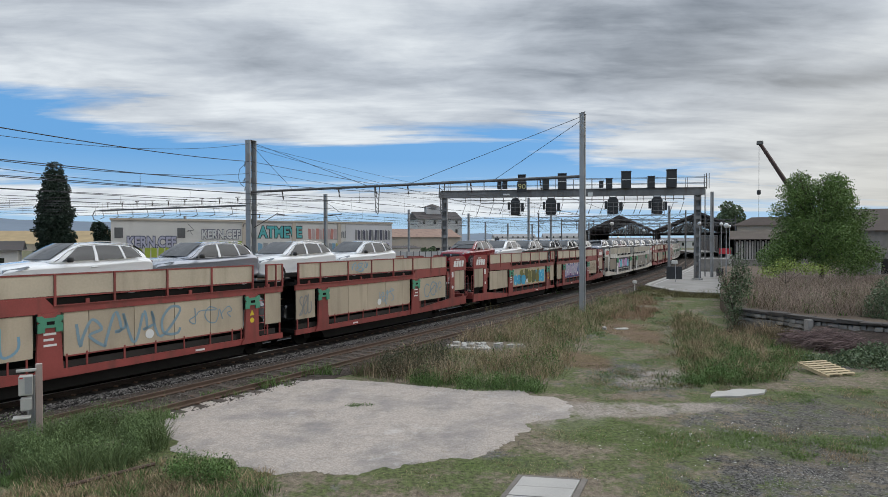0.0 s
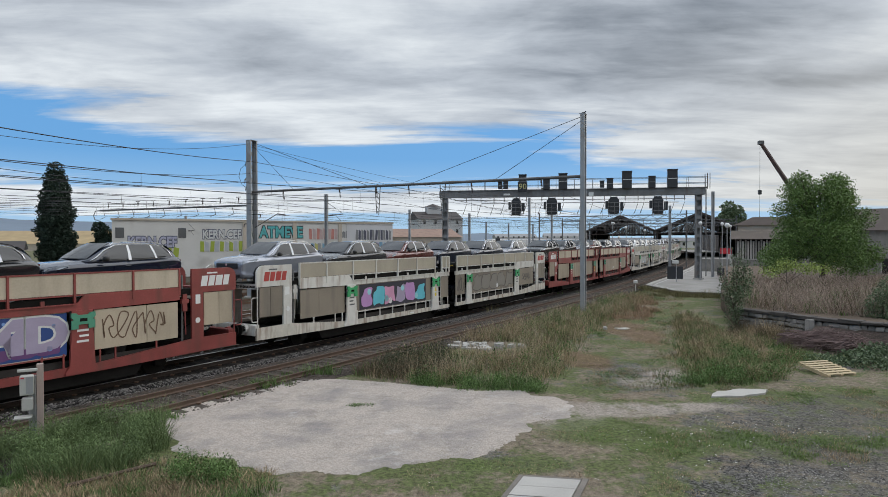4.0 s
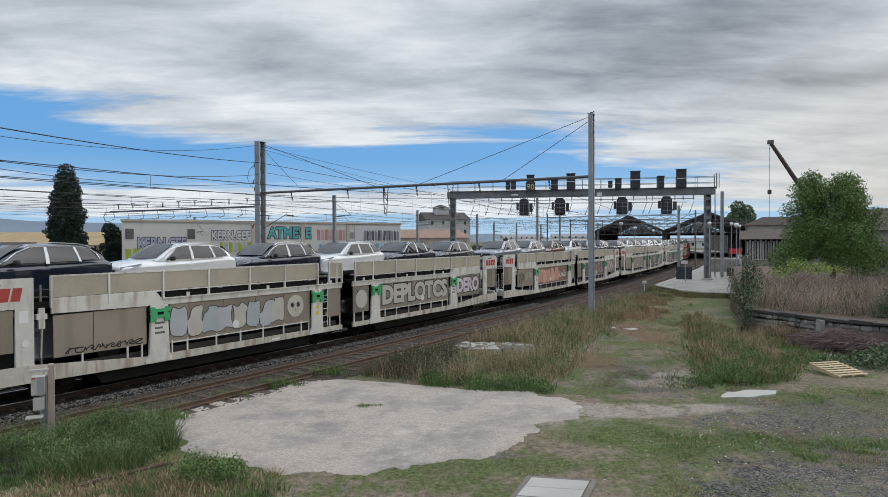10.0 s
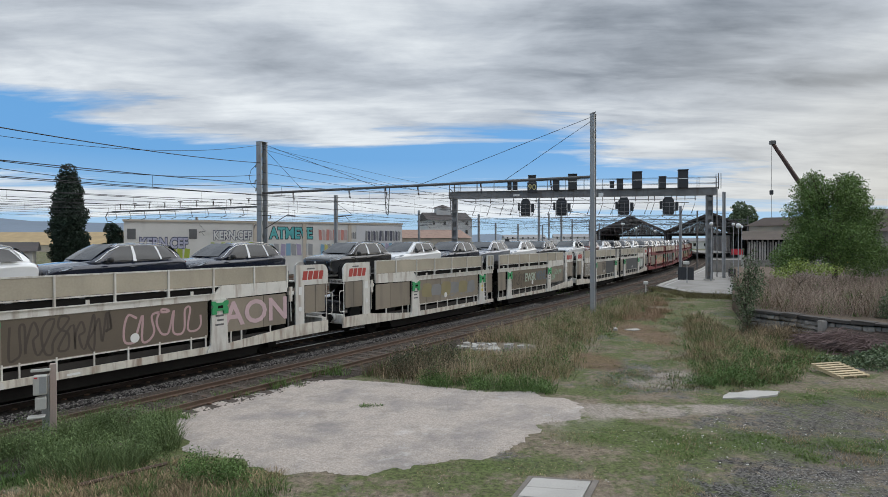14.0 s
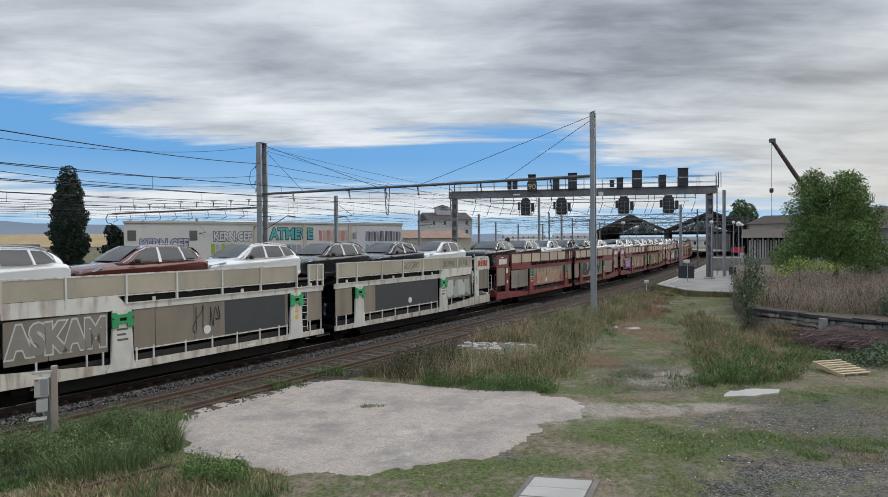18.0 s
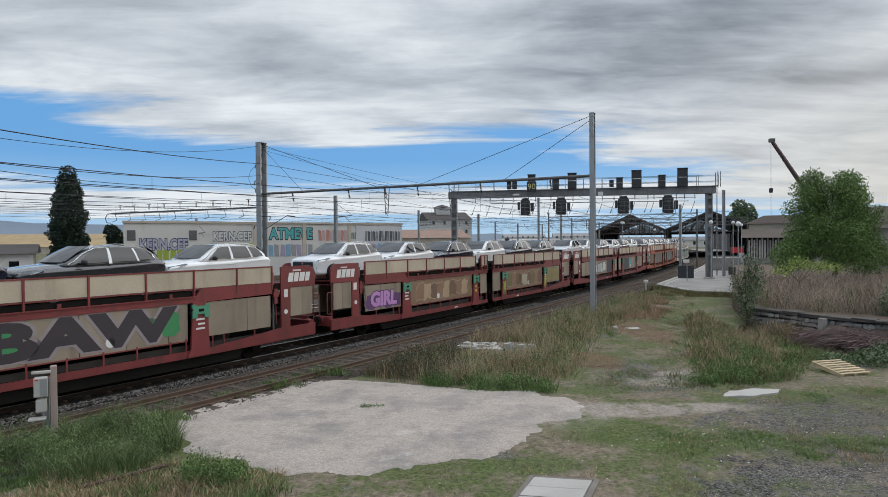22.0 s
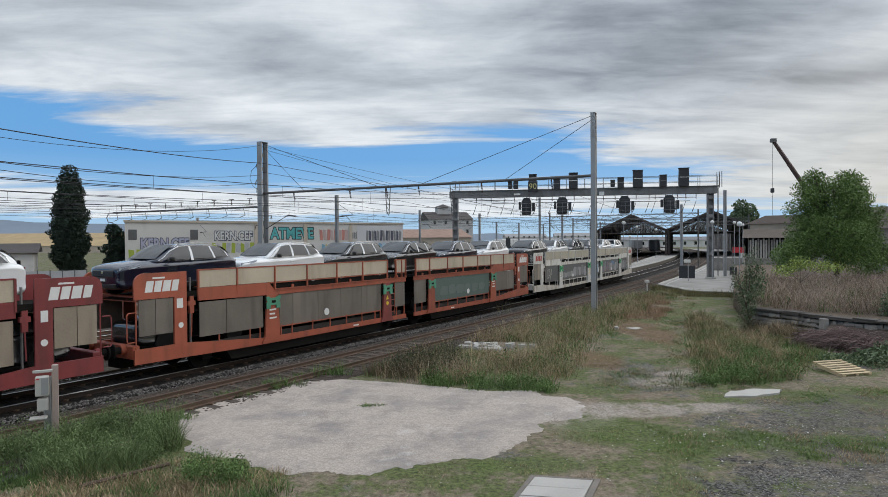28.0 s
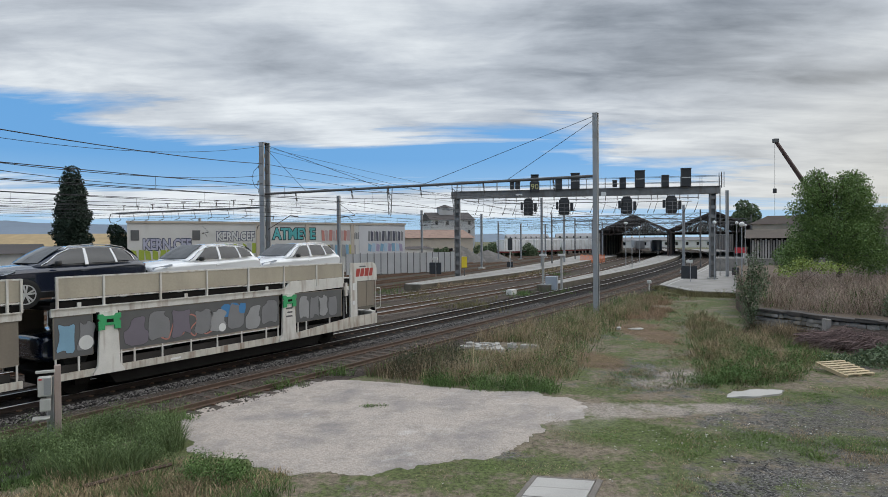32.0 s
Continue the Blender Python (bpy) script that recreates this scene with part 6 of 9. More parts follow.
    for x, y, w, h in ((60, 460, 30, 6), (105, 480, 40, 6.5)):
        house("distant_block", "distant pale town building", x, y, w, 14, h, random.uniform(-10, 20), M_RENDER, mat("hazy_grey_roof", (0.30, 0.29, 0.29), 0.9, 0, 0.15, 0.3, 8, 0.1), 2.5, 0.3, 8, 3, (1.2, 1.5))
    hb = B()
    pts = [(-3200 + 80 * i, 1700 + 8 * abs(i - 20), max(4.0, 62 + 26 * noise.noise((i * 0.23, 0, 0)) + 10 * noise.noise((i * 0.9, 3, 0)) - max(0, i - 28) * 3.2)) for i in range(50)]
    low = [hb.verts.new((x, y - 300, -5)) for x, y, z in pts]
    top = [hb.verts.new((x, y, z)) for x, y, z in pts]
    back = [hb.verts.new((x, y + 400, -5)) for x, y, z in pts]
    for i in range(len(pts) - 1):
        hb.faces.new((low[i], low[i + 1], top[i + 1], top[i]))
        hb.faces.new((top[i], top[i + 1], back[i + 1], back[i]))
    # the distance haze is painted in as the hills' blue-grey colour
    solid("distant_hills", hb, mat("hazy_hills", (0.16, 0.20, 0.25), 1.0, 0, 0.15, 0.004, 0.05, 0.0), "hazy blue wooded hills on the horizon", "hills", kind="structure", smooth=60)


def build_shed_interior():
    """Side walls, far screens and standing coaches that close the view under the sheds."""
    for o, s0, s1 in ((-19.7, 150, 262), (15.0, 152, 262)):
        w = thing("shed_side_wall", "dark arcaded side wall of the train shed", "wall", kind="structure")
        part("wall_sheet", sweep(B(), s0, s1, 8, [(o - 0.15, 0.0), (o - 0.15, 6.2), (o + 0.15, 6.2), (o + 0.15, 0.0)]), M_ROOFD, w)
        s = s0
        while s < s1:
            part("pier", sweep(B(), s, s + 0.9, 1, [(o - 0.35, 0.0), (o - 0.35, 5.6), (o + 0.35, 5.6), (o + 0.35, 0.0)]), M_STONE, w)
            s += 6
    gl = thing("glazed_screen", "glazed far gable of the train shed", "window", kind="structure")
    for o0, o1, z1 in ((-19.5, -4.2, 9.4), (-3.6, 14.5, 9.9)):
        mid = (o0 + o1) / 2
        n = 12
        for i in range(n):
            a, b = o0 + (o1 - o0) * i / n, o0 + (o1 - o0) * (i + 1) / n
            zz = [5.6 + (z1 - 5.8) * (1 - abs(o - mid) / (mid - o0)) for o in (a, b)]
            bm = B()
            pts = [on_line(214.5, a + 0.05, 5.4), on_line(214.5, b - 0.05, 5.4), on_line(214.5, b - 0.05, zz[1]), on_line(214.5, a + 0.05, zz[0])]
            face(bm, pts)
            bmesh.ops.solidify(bm, geom=bm.faces[:], thickness=0.05)
            # the white sky's reflection is put into the panes' pale colour
            part("pane", bm, mat("dusty_glazing", (0.5, 0.52, 0.52), 0.4, 0, 0.1, 0.5, 8, 0.0), gl)
    for s, o, n in ((196, -8.4, 3), (232, -13.6, 3)):
        for k in range(n):
            co = thing("parked_coach", "grey railway coach standing under the shed", "rail coach", line_pose(s + 20 * k, o, 0), group="parked coaches")
            part("coach_body", box(B(), -9.6, 9.6, -1.4, 1.4, 0.7, 3.9, 0.25), mat("coach_grey", (0.34, 0.35, 0.36), 0.5, 0.2, 0.15, 0.5, 10, 0.05), co)
            for i in range(8):
                part("coach_window", box(B(), -8.6 + 2.3 * i, -7.2 + 2.3 * i, -1.43, -1.38, 2.0, 2.9), M_GLASS, co)
    ts = thing("town_front", "row of old town houses beyond the station", "building", line_pose(330, 0, GROUND_Z))
    part("house_wall", box(B(), 0, 14, -60, 70, 0, 3.6), M_RENDER, ts)
    part("row_roof", prism(B(), [(-0.5, 3.6), (14.5, 3.6), (7, 5.2)], -60.5, 70.5), mat("grey_slates", (0.17, 0.165, 0.17), 0.8, 0, 0.25, 1, 12, 0.2), ts)
    for i in range(26):
        part("window", box(B(), -0.05, 0.1, -57 + 5 * i, -55.8 + 5 * i, 1.2, 2.8), M_GLASS, ts)


def build_line_portals():
    """Lattice portals that carry the wires over the tracks before the sheds."""
    for s, o0, o1, z in ((98, -17.5, 5.0, 7.3), (122, -19.5, 11.8, 7.2), (143, -20.0, 12.5, 7.0), (180, -19.0, 13.0, 6.0)):
        th = thing("line_portal", "slender lattice portal carrying wires over the tracks", "catenary portal", group="portals before the sheds")
        for o in (o0, o1):
            part("portal_post", rod(B(), on_line(s, o, 0.0), on_line(s, o, z + 1.2), 0.12, 6), M_MASTD, th)
        bm = B()
        for zz in (z, z + 0.55):
            rod(bm, on_line(s, o0, zz), on_line(s, o1, zz), 0.05, 5)
        n = 22
        for i in range(n):
            a, b = o0 + (o1 - o0) * i / n, o0 + (o1 - o0) * (i + 1) / n
            rod(bm, on_line(s, a, z + (0.55 if i % 2 else 0)), on_line(s, b, z + (0 if i % 2 else 0.55)), 0.03, 4)
        part("portal_beam", bm, M_MASTD, th)
        for o in (-10.2, -7.5, -4.97, -2.4, 0.0, 3.8):
            if o0 < o < o1:
                part("drop_arm", rod(rod(B(), on_line(s, o - 1.1, z), on_line(s, o - 1.1, z - 1.5), 0.04, 5), on_line(s, o - 1.1, z - 1.3), on_line(s, o, z - 1.6), 0.03, 4), M_INSUL, th)


build_distance()
build_shed_interior()
build_line_portals()

# ---------------------------------------------------------------- raised ground, brush and yard things
def build_raised():
    rim = [(14.75, 30.3), (15.55, 28.4), (16.2, 26.5), (17.2, 25.0), (19.0, 23.4), (24, 19), (60, 19), (75, 75), (46, 92), (34, 74), (24.5, 52), (21.6, 46.8), (18.4, 40.0)]
    solid("raised_ground", slab(B(), rim, -0.4, 0.90), mat("raised_soil", (0.135, 0.105, 0.08), 0.95, 0, 0.35, 0.7, 26, 0.6, (0.19, 0.145, 0.12), 0.4, spec=0.1, grit=0.5), "raised ground of dry soil behind a low stone wall", "ground", kind="structure")
    wall = thing("stone_wall", "low retaining wall of rough pale stones with dark coping", "wall", kind="structure")
    M_COPE = mat("dark_coping", (0.085, 0.074, 0.066), 0.95, 0, 0.35, 2, 26, 0.5, (0.17, 0.15, 0.13), 0.35)
    path = [Vector((14.6, 29.9, 0)), Vector((15.3, 28.2, 0)), Vector((15.95, 26.3, 0)), Vector((17.0, 24.75, 0)), Vector((18.9, 23.1, 0))]
    rr = random.Random(4)
    for a, b in zip(path, path[1:]):
        d = (b - a)
        n = d.normalized()
        out = Vector((n.y, -n.x, 0))
        m4 = Matrix.Translation(a) @ Matrix(((n.x, out.x, 0, 0), (n.y, out.y, 0, 0), (0, 0, 1, 0), (0, 0, 0, 1)))
        for row in range(5):
            if a.x > 16.5 and row < 3:
                continue
            x = 0.0
            z0 = GROUND_Z - 0.1 + row * 0.22 + rr.uniform(-0.03, 0.03)
            while x < d.length - 0.06:
                w = min(rr.uniform(0.16, 0.42), d.length - x)
                bm = box(B(), x + 0.012, x + w - 0.012, -0.30, rr.uniform(-0.08, 0.05), z0 + rr.uniform(0.0, 0.05), z0 + rr.uniform(0.17, 0.215), 0.03)
                for v in bm.verts:
                    v.co += Vector((rr.uniform(-0.02, 0.02), rr.uniform(-0.02, 0.02), rr.uniform(-0.02, 0.02)))
                part("stone", bm, M_STONE, wall).matrix_basis = m4
                x += w
        x = 0.0
        while x < d.length - 0.1:
            w = min(rr.uniform(0.6, 1.1), d.length - x)
            bm = box(B(), x + 0.01, x + w - 0.01, -0.42, 0.06 + rr.uniform(-0.03, 0.05), 0.83 + rr.uniform(-0.02, 0.02), 0.955 + rr.uniform(-0.02, 0.02), 0.02)
            for v in bm.verts:
                v.co += Vector((0, rr.uniform(-0.03, 0.03), rr.uniform(-0.015, 0.015)))
            part("coping_slab", bm, M_COPE, wall).matrix_basis = m4
            x += w
    part("wall_pier", box(B(), 15.76, 15.98, 26.15, 26.45, -0.3, 0.86, 0.03), M_STONE, wall)
    # earth bank at the end of the wall, and the pile of cut branches on it
    eb = B()
    prof = [(0.0, 0.62), (0.3, 0.5), (0.75, 0.1), (1.25, -0.26)]
    rings = []
    for k in range(13):
        a = Vector((16.0, 26.1, 0)).lerp(Vector((18.7, 23.1, 0)), k / 12)
        rings.append([eb.verts.new((a.x - d * 0.75 + 0.14 * noise.noise((k, d * 3, 0)), a.y - d * 0.66 + 0.1 * noise.noise((k, d * 3, 4)), z + 0.14 * noise.noise((k * 1.3, d * 4, 5)))) for d, z in prof])
    for a, b in zip(rings, rings[1:]):
        for i in range(3):
            eb.faces.new((a[i], a[i + 1], b[i + 1], b[i]))
    bmesh.ops.recalc_face_normals(eb, faces=eb.faces[:])
    solid("earth_bank", eb, mat("brown_earth", (0.085, 0.066, 0.055), 0.95, 0, 0.4, 1.5, 26, 0.8, (0.15, 0.12, 0.1), 0.4, spec=0.1, grit=0.6), "bare brown earth bank below the wall's end", "ground", kind="structure", smooth=50)
    rnd = np.random.RandomState(5)
    bm = B()
    for i in range(700):
        a = rnd.normal(0.2, 0.7)
        l = rnd.uniform(0.5, 1.5)
        r = math.sqrt(rnd.rand())
        t = rnd.uniform(0, 6.28)
        u, v = r * 1.55 * math.cos(t), r * 0.75 * math.sin(t)
        c = Vector((15.75 + u * 0.72 + v * 0.7, 24.75 - u * 0.7 + v * 0.7, GROUND_Z + 0.08 + rnd.rand() * 0.8 * (1 - 0.6 * r)))
        d = Vector((math.cos(a), -0.6 * math.sin(a), rnd.uniform(-0.3, 0.3))) * l / 2
        w = Vector((0, 0, rnd.uniform(0.02, 0.2)))
        th = rnd.uniform(0.006, 0.018)
        rod(bm, c - d, c - d * 0.3 + w, th, 4, th * 0.9)
        rod(bm, c - d * 0.3 + w, c + d * 0.4 + w, th * 0.9, 4, th * 0.7)
        rod(bm, c + d * 0.4 + w, c + d, th * 0.7, 4, 0.003)
    tagged(new("brush_pile", mesh("brush_pile", bm, M_TWIG)), "pile of cut dry purplish branches before the wall", "brush pile", kind="stuff")
    # old rail end lying in the weeds
    ra = solid("scrap_rail", rod(B(), (-6.5, 11.3, -0.12), (-5.3, 12.2, -0.05), 0.035, 6), M_RUSTRAIL, "short rusty bar lying in the weeds", "scrap bar")


def mast_simple(x, y, h, r=0.14, arm=0.0, arm_z=6.6, label="slender grey catenary mast in the yard", turn=0.0):
    th = thing("yard_mast", label, "catenary mast", pose(x, y, GROUND_Z, 0, 0, turn), group="masts in the yard")
    bm = B()
    for sg in (-1, 1):
        box(bm, sg * r - 0.03, sg * r + 0.03, -0.09, 0.09, 0, h)
    box(bm, -r, r, -0.012, 0.012, 0, h)
    part("mast_column", bm, M_MAST, th)
    part("mast_foot", box(B(), -0.4, 0.4, -0.4, 0.4, -0.05, 0.3, 0.03), M_CONC, th)
    if arm:
        ab = B()
        rod(ab, (0, 0, arm_z), (arm, 0, arm_z + 0.15), 0.035, 5)
        rod(ab, (0, 0, arm_z + 1.3), (arm, 0, arm_z + 0.2), 0.02, 5)
        rod(ab, (arm * 0.55, 0, arm_z + 0.1), (arm * 0.9, 0, arm_z - 0.45), 0.025, 5)
        part("bracket_arm", ab, M_MASTD, th)
        part("arm_insulator", insulator(B(), (arm * 0.2, 0, arm_z + 0.03), (1 if arm > 0 else -1, 0, 0.1), 5, 0.07), M_INSUL, th)
    return th


def lamp_post(x, y, z0, h, heads=2, turn=0.0, ball=0.26):
    th = thing("platform_lamp", "platform lamp post with round white globes", "lamp post", pose(x, y, z0, 0, 0, turn), group="platform lamps")
    part("lamp_pole", rod(B(), (0, 0, 0), (0, 0, h), 0.06, 8, 0.04), M_MAST, th)
    gm = mat("milky_globe", (0.72, 0.72, 0.70), 0.3, 0, 0.03, 2, 20, 0.0)
    for i in range(heads):
        dx = 0.0 if heads == 1 else (-0.42, 0.42)[i]
        if heads > 1:
            part("lamp_arm", rod(B(), (0, 0, h - 0.3), (dx, 0, h - 0.25), 0.025, 5), M_MAST, th)
        c = (dx, 0, h + (0.12 if heads == 1 else 0.0))
        part("globe", lathe(B(), [(ball * math.sin(a), -ball * math.cos(a)) for a in [math.pi * (0.06 + 0.88 * k / 7) for k in range(8)]], 14, c), gm, th, smooth=60)
    return th


def build_yard():
    R_ = 28.0
    for x, y, h, arm in ((-9.6, 58.0, 8.6, 1.9), (-3.2, 92.0, 8.8, 2.2), (5.7, 96.0, 8.4, -2.0), (14.2, 92.0, 10.5, 2.4), (20.5, 108.0, 9.0, 2.2), (25.2, 105.0, 10.0, -2.2), (11.0, 128.0, 8.0, 1.8), (30.0, 128.0, 8.5, 2.0), (37.5, 150.0, 8.5, 2.0), (-30.0, 78.0, 7.4, 1.6), (24.0, 150.0, 8.0, 2.0), (17.0, 140.0, 8.0, -1.8), (31.0, 82.0, 8.8, -1.8)):
        mast_simple(x, y, h, 0.13, arm, min(6.6, h - 1.9), turn=-32)
    # bracket beam with insulators, from the left mast over the sidings
    a, b = Vector((MAST_L.x, MAST_L.y, 0)), Vector((-29.9, 57.9, 0))
    L = (b - a).length
    cb = thing("yard_portal", "long slender beam with upright insulators over the sidings", "catenary beam", pose(a.x, a.y, 0, 0, 0, math.degrees(math.atan2(b.y - a.y, b.x - a.x))))
    part("beam_tube", box(B(), 0.3, L, -0.07, 0.07, 6.85, 6.99), M_MASTD, cb)
    part("end_loop", tube(B(), [(L, 0, 6.92), (L + 0.7, 0, 6.9), (L + 1.0, 0, 6.5), (L + 0.8, 0, 6.1), (L + 0.2, 0, 6.05)], 0.04, 6), M_MASTD, cb)
    for i in range(9):
        x = 1.4 + 1.95 * i
        part("post_insulator", rod(insulator(B(), (x, 0, 7.55), (0, 0, -1), 4, 0.07), (x - 0.25, 0, 7.6), (x + 0.25, 0, 7.6), 0.03, 5), M_INSUL, cb)
        part("wire_hanger", rod(rod(B(), (x + 0.7, 0, 6.85), (x + 0.5, 0, 6.3), 0.025, 4), (x + 0.5, 0, 6.3), (x + 1.1, 0, 6.15), 0.025, 4), M_INSUL, cb)
    # brackets and jumper cables on the left mast
    br = thing("mast_brackets", "brackets, insulators and jumper cables on the mast", "mast fittings", pose(a.x, a.y, 0, 0, 0, -30))
    for z, d in ((10.3, -0.6), (9.0, -0.7), (8.4, -0.6), (6.2, 0.9), (5.5, -0.8)):
        part("bracket", rod(B(), (0, 0, z), (d, 0, z), 0.035, 5), M_MASTD, br)
        part("bracket_insulator", insulator(B(), (d, 0, z), (-0.3, 0, -1), 3, 0.07), M_INSUL, br)
    part("jumper_cable", tube(B(), [(-0.6, 0, 10.2), (-1.2, 0, 9.8), (-1.4, 0, 9.2), (-1.1, 0, 8.6), (-0.6, 0, 8.3)], 0.02, 4), M_WIRE, br)
    part("swing_arm", rod(rod(B(), (0.3, 0, 5.2), (2.6, 0, 6.2), 0.03, 5), (2.6, 0, 6.2), (3.4, 0, 6.1), 0.05, 5), M_INSUL, br)
    # lamps on the platforms
    for s, o, h, k in ((92, -4.6, 6.2, 2), (105, -4.8, 5.8, 2), (86, -2.6, 4.0, 1), (128, -4.5, 5.6, 2), (67, 9.4, 5.6, 1), (80, 10.6, 5.8, 1), (95, 11.0, 5.8, 1)):
        p = on_line(s, o)
        lamp_post(p.x, p.y, 0.35 if o < 0 else 0.1, h, k, 58, 0.19)
    # tall lamp and signal masts at the end of the near platform
    lamp_post(25.6, 54.5, 0.1, 5.2, 1, 0, 0.22)
    mast_simple(30.6, 68.5, 9.6, 0.12, 0, label="slender steel mast on the platform")
    # black boards and cabinets at the platform ends
    for nm, x, y, w, h in (("a", 22.15, 57.3, 1.35, 1.15), ("b", -0.95, 68.6, 1.35, 1.25), ("c", 8.8, 84.8, 0.8, 0.7), ("d", 28.6, 62.2, 0.65, 0.75)):
        bd = thing("black_board", "black board on a pole at the platform's end", "sign board", pose(x, y, 0.35, 0, 0, -20))
        part("board", box(B(), -w / 2, w / 2, -0.05, 0.05, 0.25, 0.25 + h, 0.02), M_BLACKBOX, bd)
        part("board_pole", rod(B(), (0.1, -0.1, 0), (0.1, -0.1, h + 0.75), 0.04, 6), M_MAST, bd)
        if h > 1:
            part("pole_box", box(B(), -0.25, 0.3, -0.25, 0.05, h + 0.5, h + 0.8, 0.03), M_RENDER, bd)
    cab = thing("relay_cabinet", "grey relay cabinet between two short masts", "cabinet", pose(9.3, 54.8, -0.1, 0, 0, -20))
    part("cabinet_body", box(B(), -0.5, 0.5, -0.3, 0.3, 0, 1.15, 0.02), mat("pale_blue_grey_enamel", (0.36, 0.39, 0.43), 0.5, 0, 0.1, 2, 30, 0.05), cab)
    for x in (-0.75, 0.85):
        part("cabinet_mast", box(B(), x - 0.09, x + 0.09, -0.09, 0.09, 0, 2.9), M_CONC, cab)
        part("mast_head", box(B(), x - 0.3, x + 0.3, -0.15, 0.15, 2.9, 3.1, 0.03), M_RENDER, cab)
    ws = thing("point_motor", "white point machine between the tracks", "point machine", pose(5.4, 51.0, -0.2, 0, 0, 55))
    part("motor_box", box(B(), -0.4, 0.4, -0.25, 0.25, 0, 0.45, 0.05), M_RENDER, ws)
    part("motor_rod", rod(B(), (0.3, 0, 0.1), (1.5, 0, 0.1), 0.03, 5), M_STEEL, ws)
    hm = thing("point_signal", "small white dwarf signal beside the siding", "dwarf signal", pose(17.2, 53.2, -0.2))
    part("signal_post", rod(B(), (0, 0, 0), (0, 0, 0.75), 0.04, 6), M_RENDER, hm)
    part("signal_hood", box(B(), -0.16, 0.16, -0.14, 0.14, 0.7, 0.95, 0.04), M_RENDER, hm)
    sg = thing("yard_signal", "black colour-light signal with a white base on the platform", "signal", pose(8.9, 85.5, 0.35))
    part("signal_post", rod(B(), (0, 0, 0), (0, 0, 2.6), 0.07, 6), M_RENDER, sg)
    part("signal_head", box(B(), -0.3, 0.3, -0.15, 0.15, 2.5, 4.1, 0.05), M_BLACKBOX, sg)
    yb = thing("yellow_sign", "yellow box sign on the gantry leg", "sign", pose(2.2, 69.0, 0.35))
    part("sign_plate", box(B(), -0.3, 0.3, -0.1, 0.1, 0.9, 2.1, 0.03), M_YEL, yb)
    part("sign_foot", box(B(), -0.06, 0.06, -0.06, 0.06, 0, 0.9), M_MASTD, yb)
    # freight wagons parked in the yard
    for i in range(4):
        c = Vector((19.0 + 9.4 * i, 170.0 + 9.8 * i, 0))
        fw = thing("freight_wagon", "white freight van standing in the yard", "rail wagon", pose(c.x, c.y, 0, 0, 0, 46), group="vans in the yard")
        part("van_body", box(B(), -6.2, 6.2, -1.3, 1.3, 1.2, 4.3, 0.08), mat("white_van_sides", (0.74, 0.74, 0.73), 0.7, 0, 0.12, 0.6, 12, 0.05, (0.36, 0.3, 0.26), 0.35), fw)
        part("van_frame", box(B(), -6.3, 6.3, -1.2, 1.2, 0.85, 1.2), mat("red_underframe", (0.20, 0.04, 0.035), 0.8, 0, 0.2, 2, 20, 0.1), fw)
        for x in (-4.6, -2.8, 2.8, 4.6):
            part("wheel", disc(B(), (x, -0.75, 0.46), (0, 1, 0), 0.46, 0.14, 16), M_DARK, fw)
            part("wheel", disc(B(), (x, 0.75, 0.46), (0, 1, 0), 0.46, 0.14, 16), M_DARK, fw)
        for k in range(9):
            part("side_rib", box(B(), -5.6 + 1.4 * k - 0.05, -5.6 + 1.4 * k + 0.05, -1.36, -1.3, 1.25, 4.2), M_RENDER, fw)
    rl = thing("red_loco", "small dark red shunting engine in the yard", "locomotive", pose(55.0, 207.0, 0, 0, 0, 46))
    part("engine_body", box(B(), -4, 2, -1.3, 1.3, 1.1, 3.2, 0.1), mat("dark_red_paint", (0.24, 0.03, 0.03), 0.6, 0, 0.2, 1, 20, 0.05), rl)
    part("engine_cab", box(B(), 2, 4, -1.4, 1.4, 1.1, 4.2, 0.1), mat("dark_red_paint", (0.24, 0.03, 0.03)), rl)
    nm = B()
    for i in range(30):
        box(nm, -2.6 + 0.18 * i, -2.55 + 0.18 * i, -0.012, 0.012, 0, 1.5 + 0.12 * math.sin(i * 0.9))
    for i in range(9):
        box(nm, -2.6, 2.7, -0.016, 0.008, 0.1 + 0.16 * i, 0.16 + 0.16 * i)
    solid("orange_netting", nm, M_ORNET, "orange plastic safety netting by the sheds", "netting", m=pose(27.6, 118.0, -0.15, 0, 0, 20))
    # steel fence along the warehouse yard and at the far left
    for x, y, ang, n, h in ((-12.4, 80.0, 34, 34, 2.9), (-52.0, 52.0, 26, 40, 1.9)):
        fe = thing("yard_fence", "grey panel fence of upright posts along the yard", "fence", pose(x, y, GROUND_Z, 0, 0, ang))
        part("fence_sheet", box(B(), 0, n * 0.5, -0.01, 0.01, 0.1, h - 0.1), mat("pale_fence_sheet", (0.46, 0.46, 0.46), 0.7, 0.1, 0.15, 0.5, 12, 0.05), fe)
        for i in range(0, n + 1, 2):
            part("fence_post", box(B(), i * 0.5 - 0.04, i * 0.5 + 0.04, -0.06, -0.01, 0, h, 0.0), M_MASTD, fe)
    # mounds of rubble
    for x, y, r, h in ((3.5, 128.0, 5.0, 3.4), (9.0, 132.0, 5.5, 2.4), (-3.0, 120.0, 4.0, 1.6)):
        bm = B()
        rings = []
        for j in range(7):
            k = j / 6
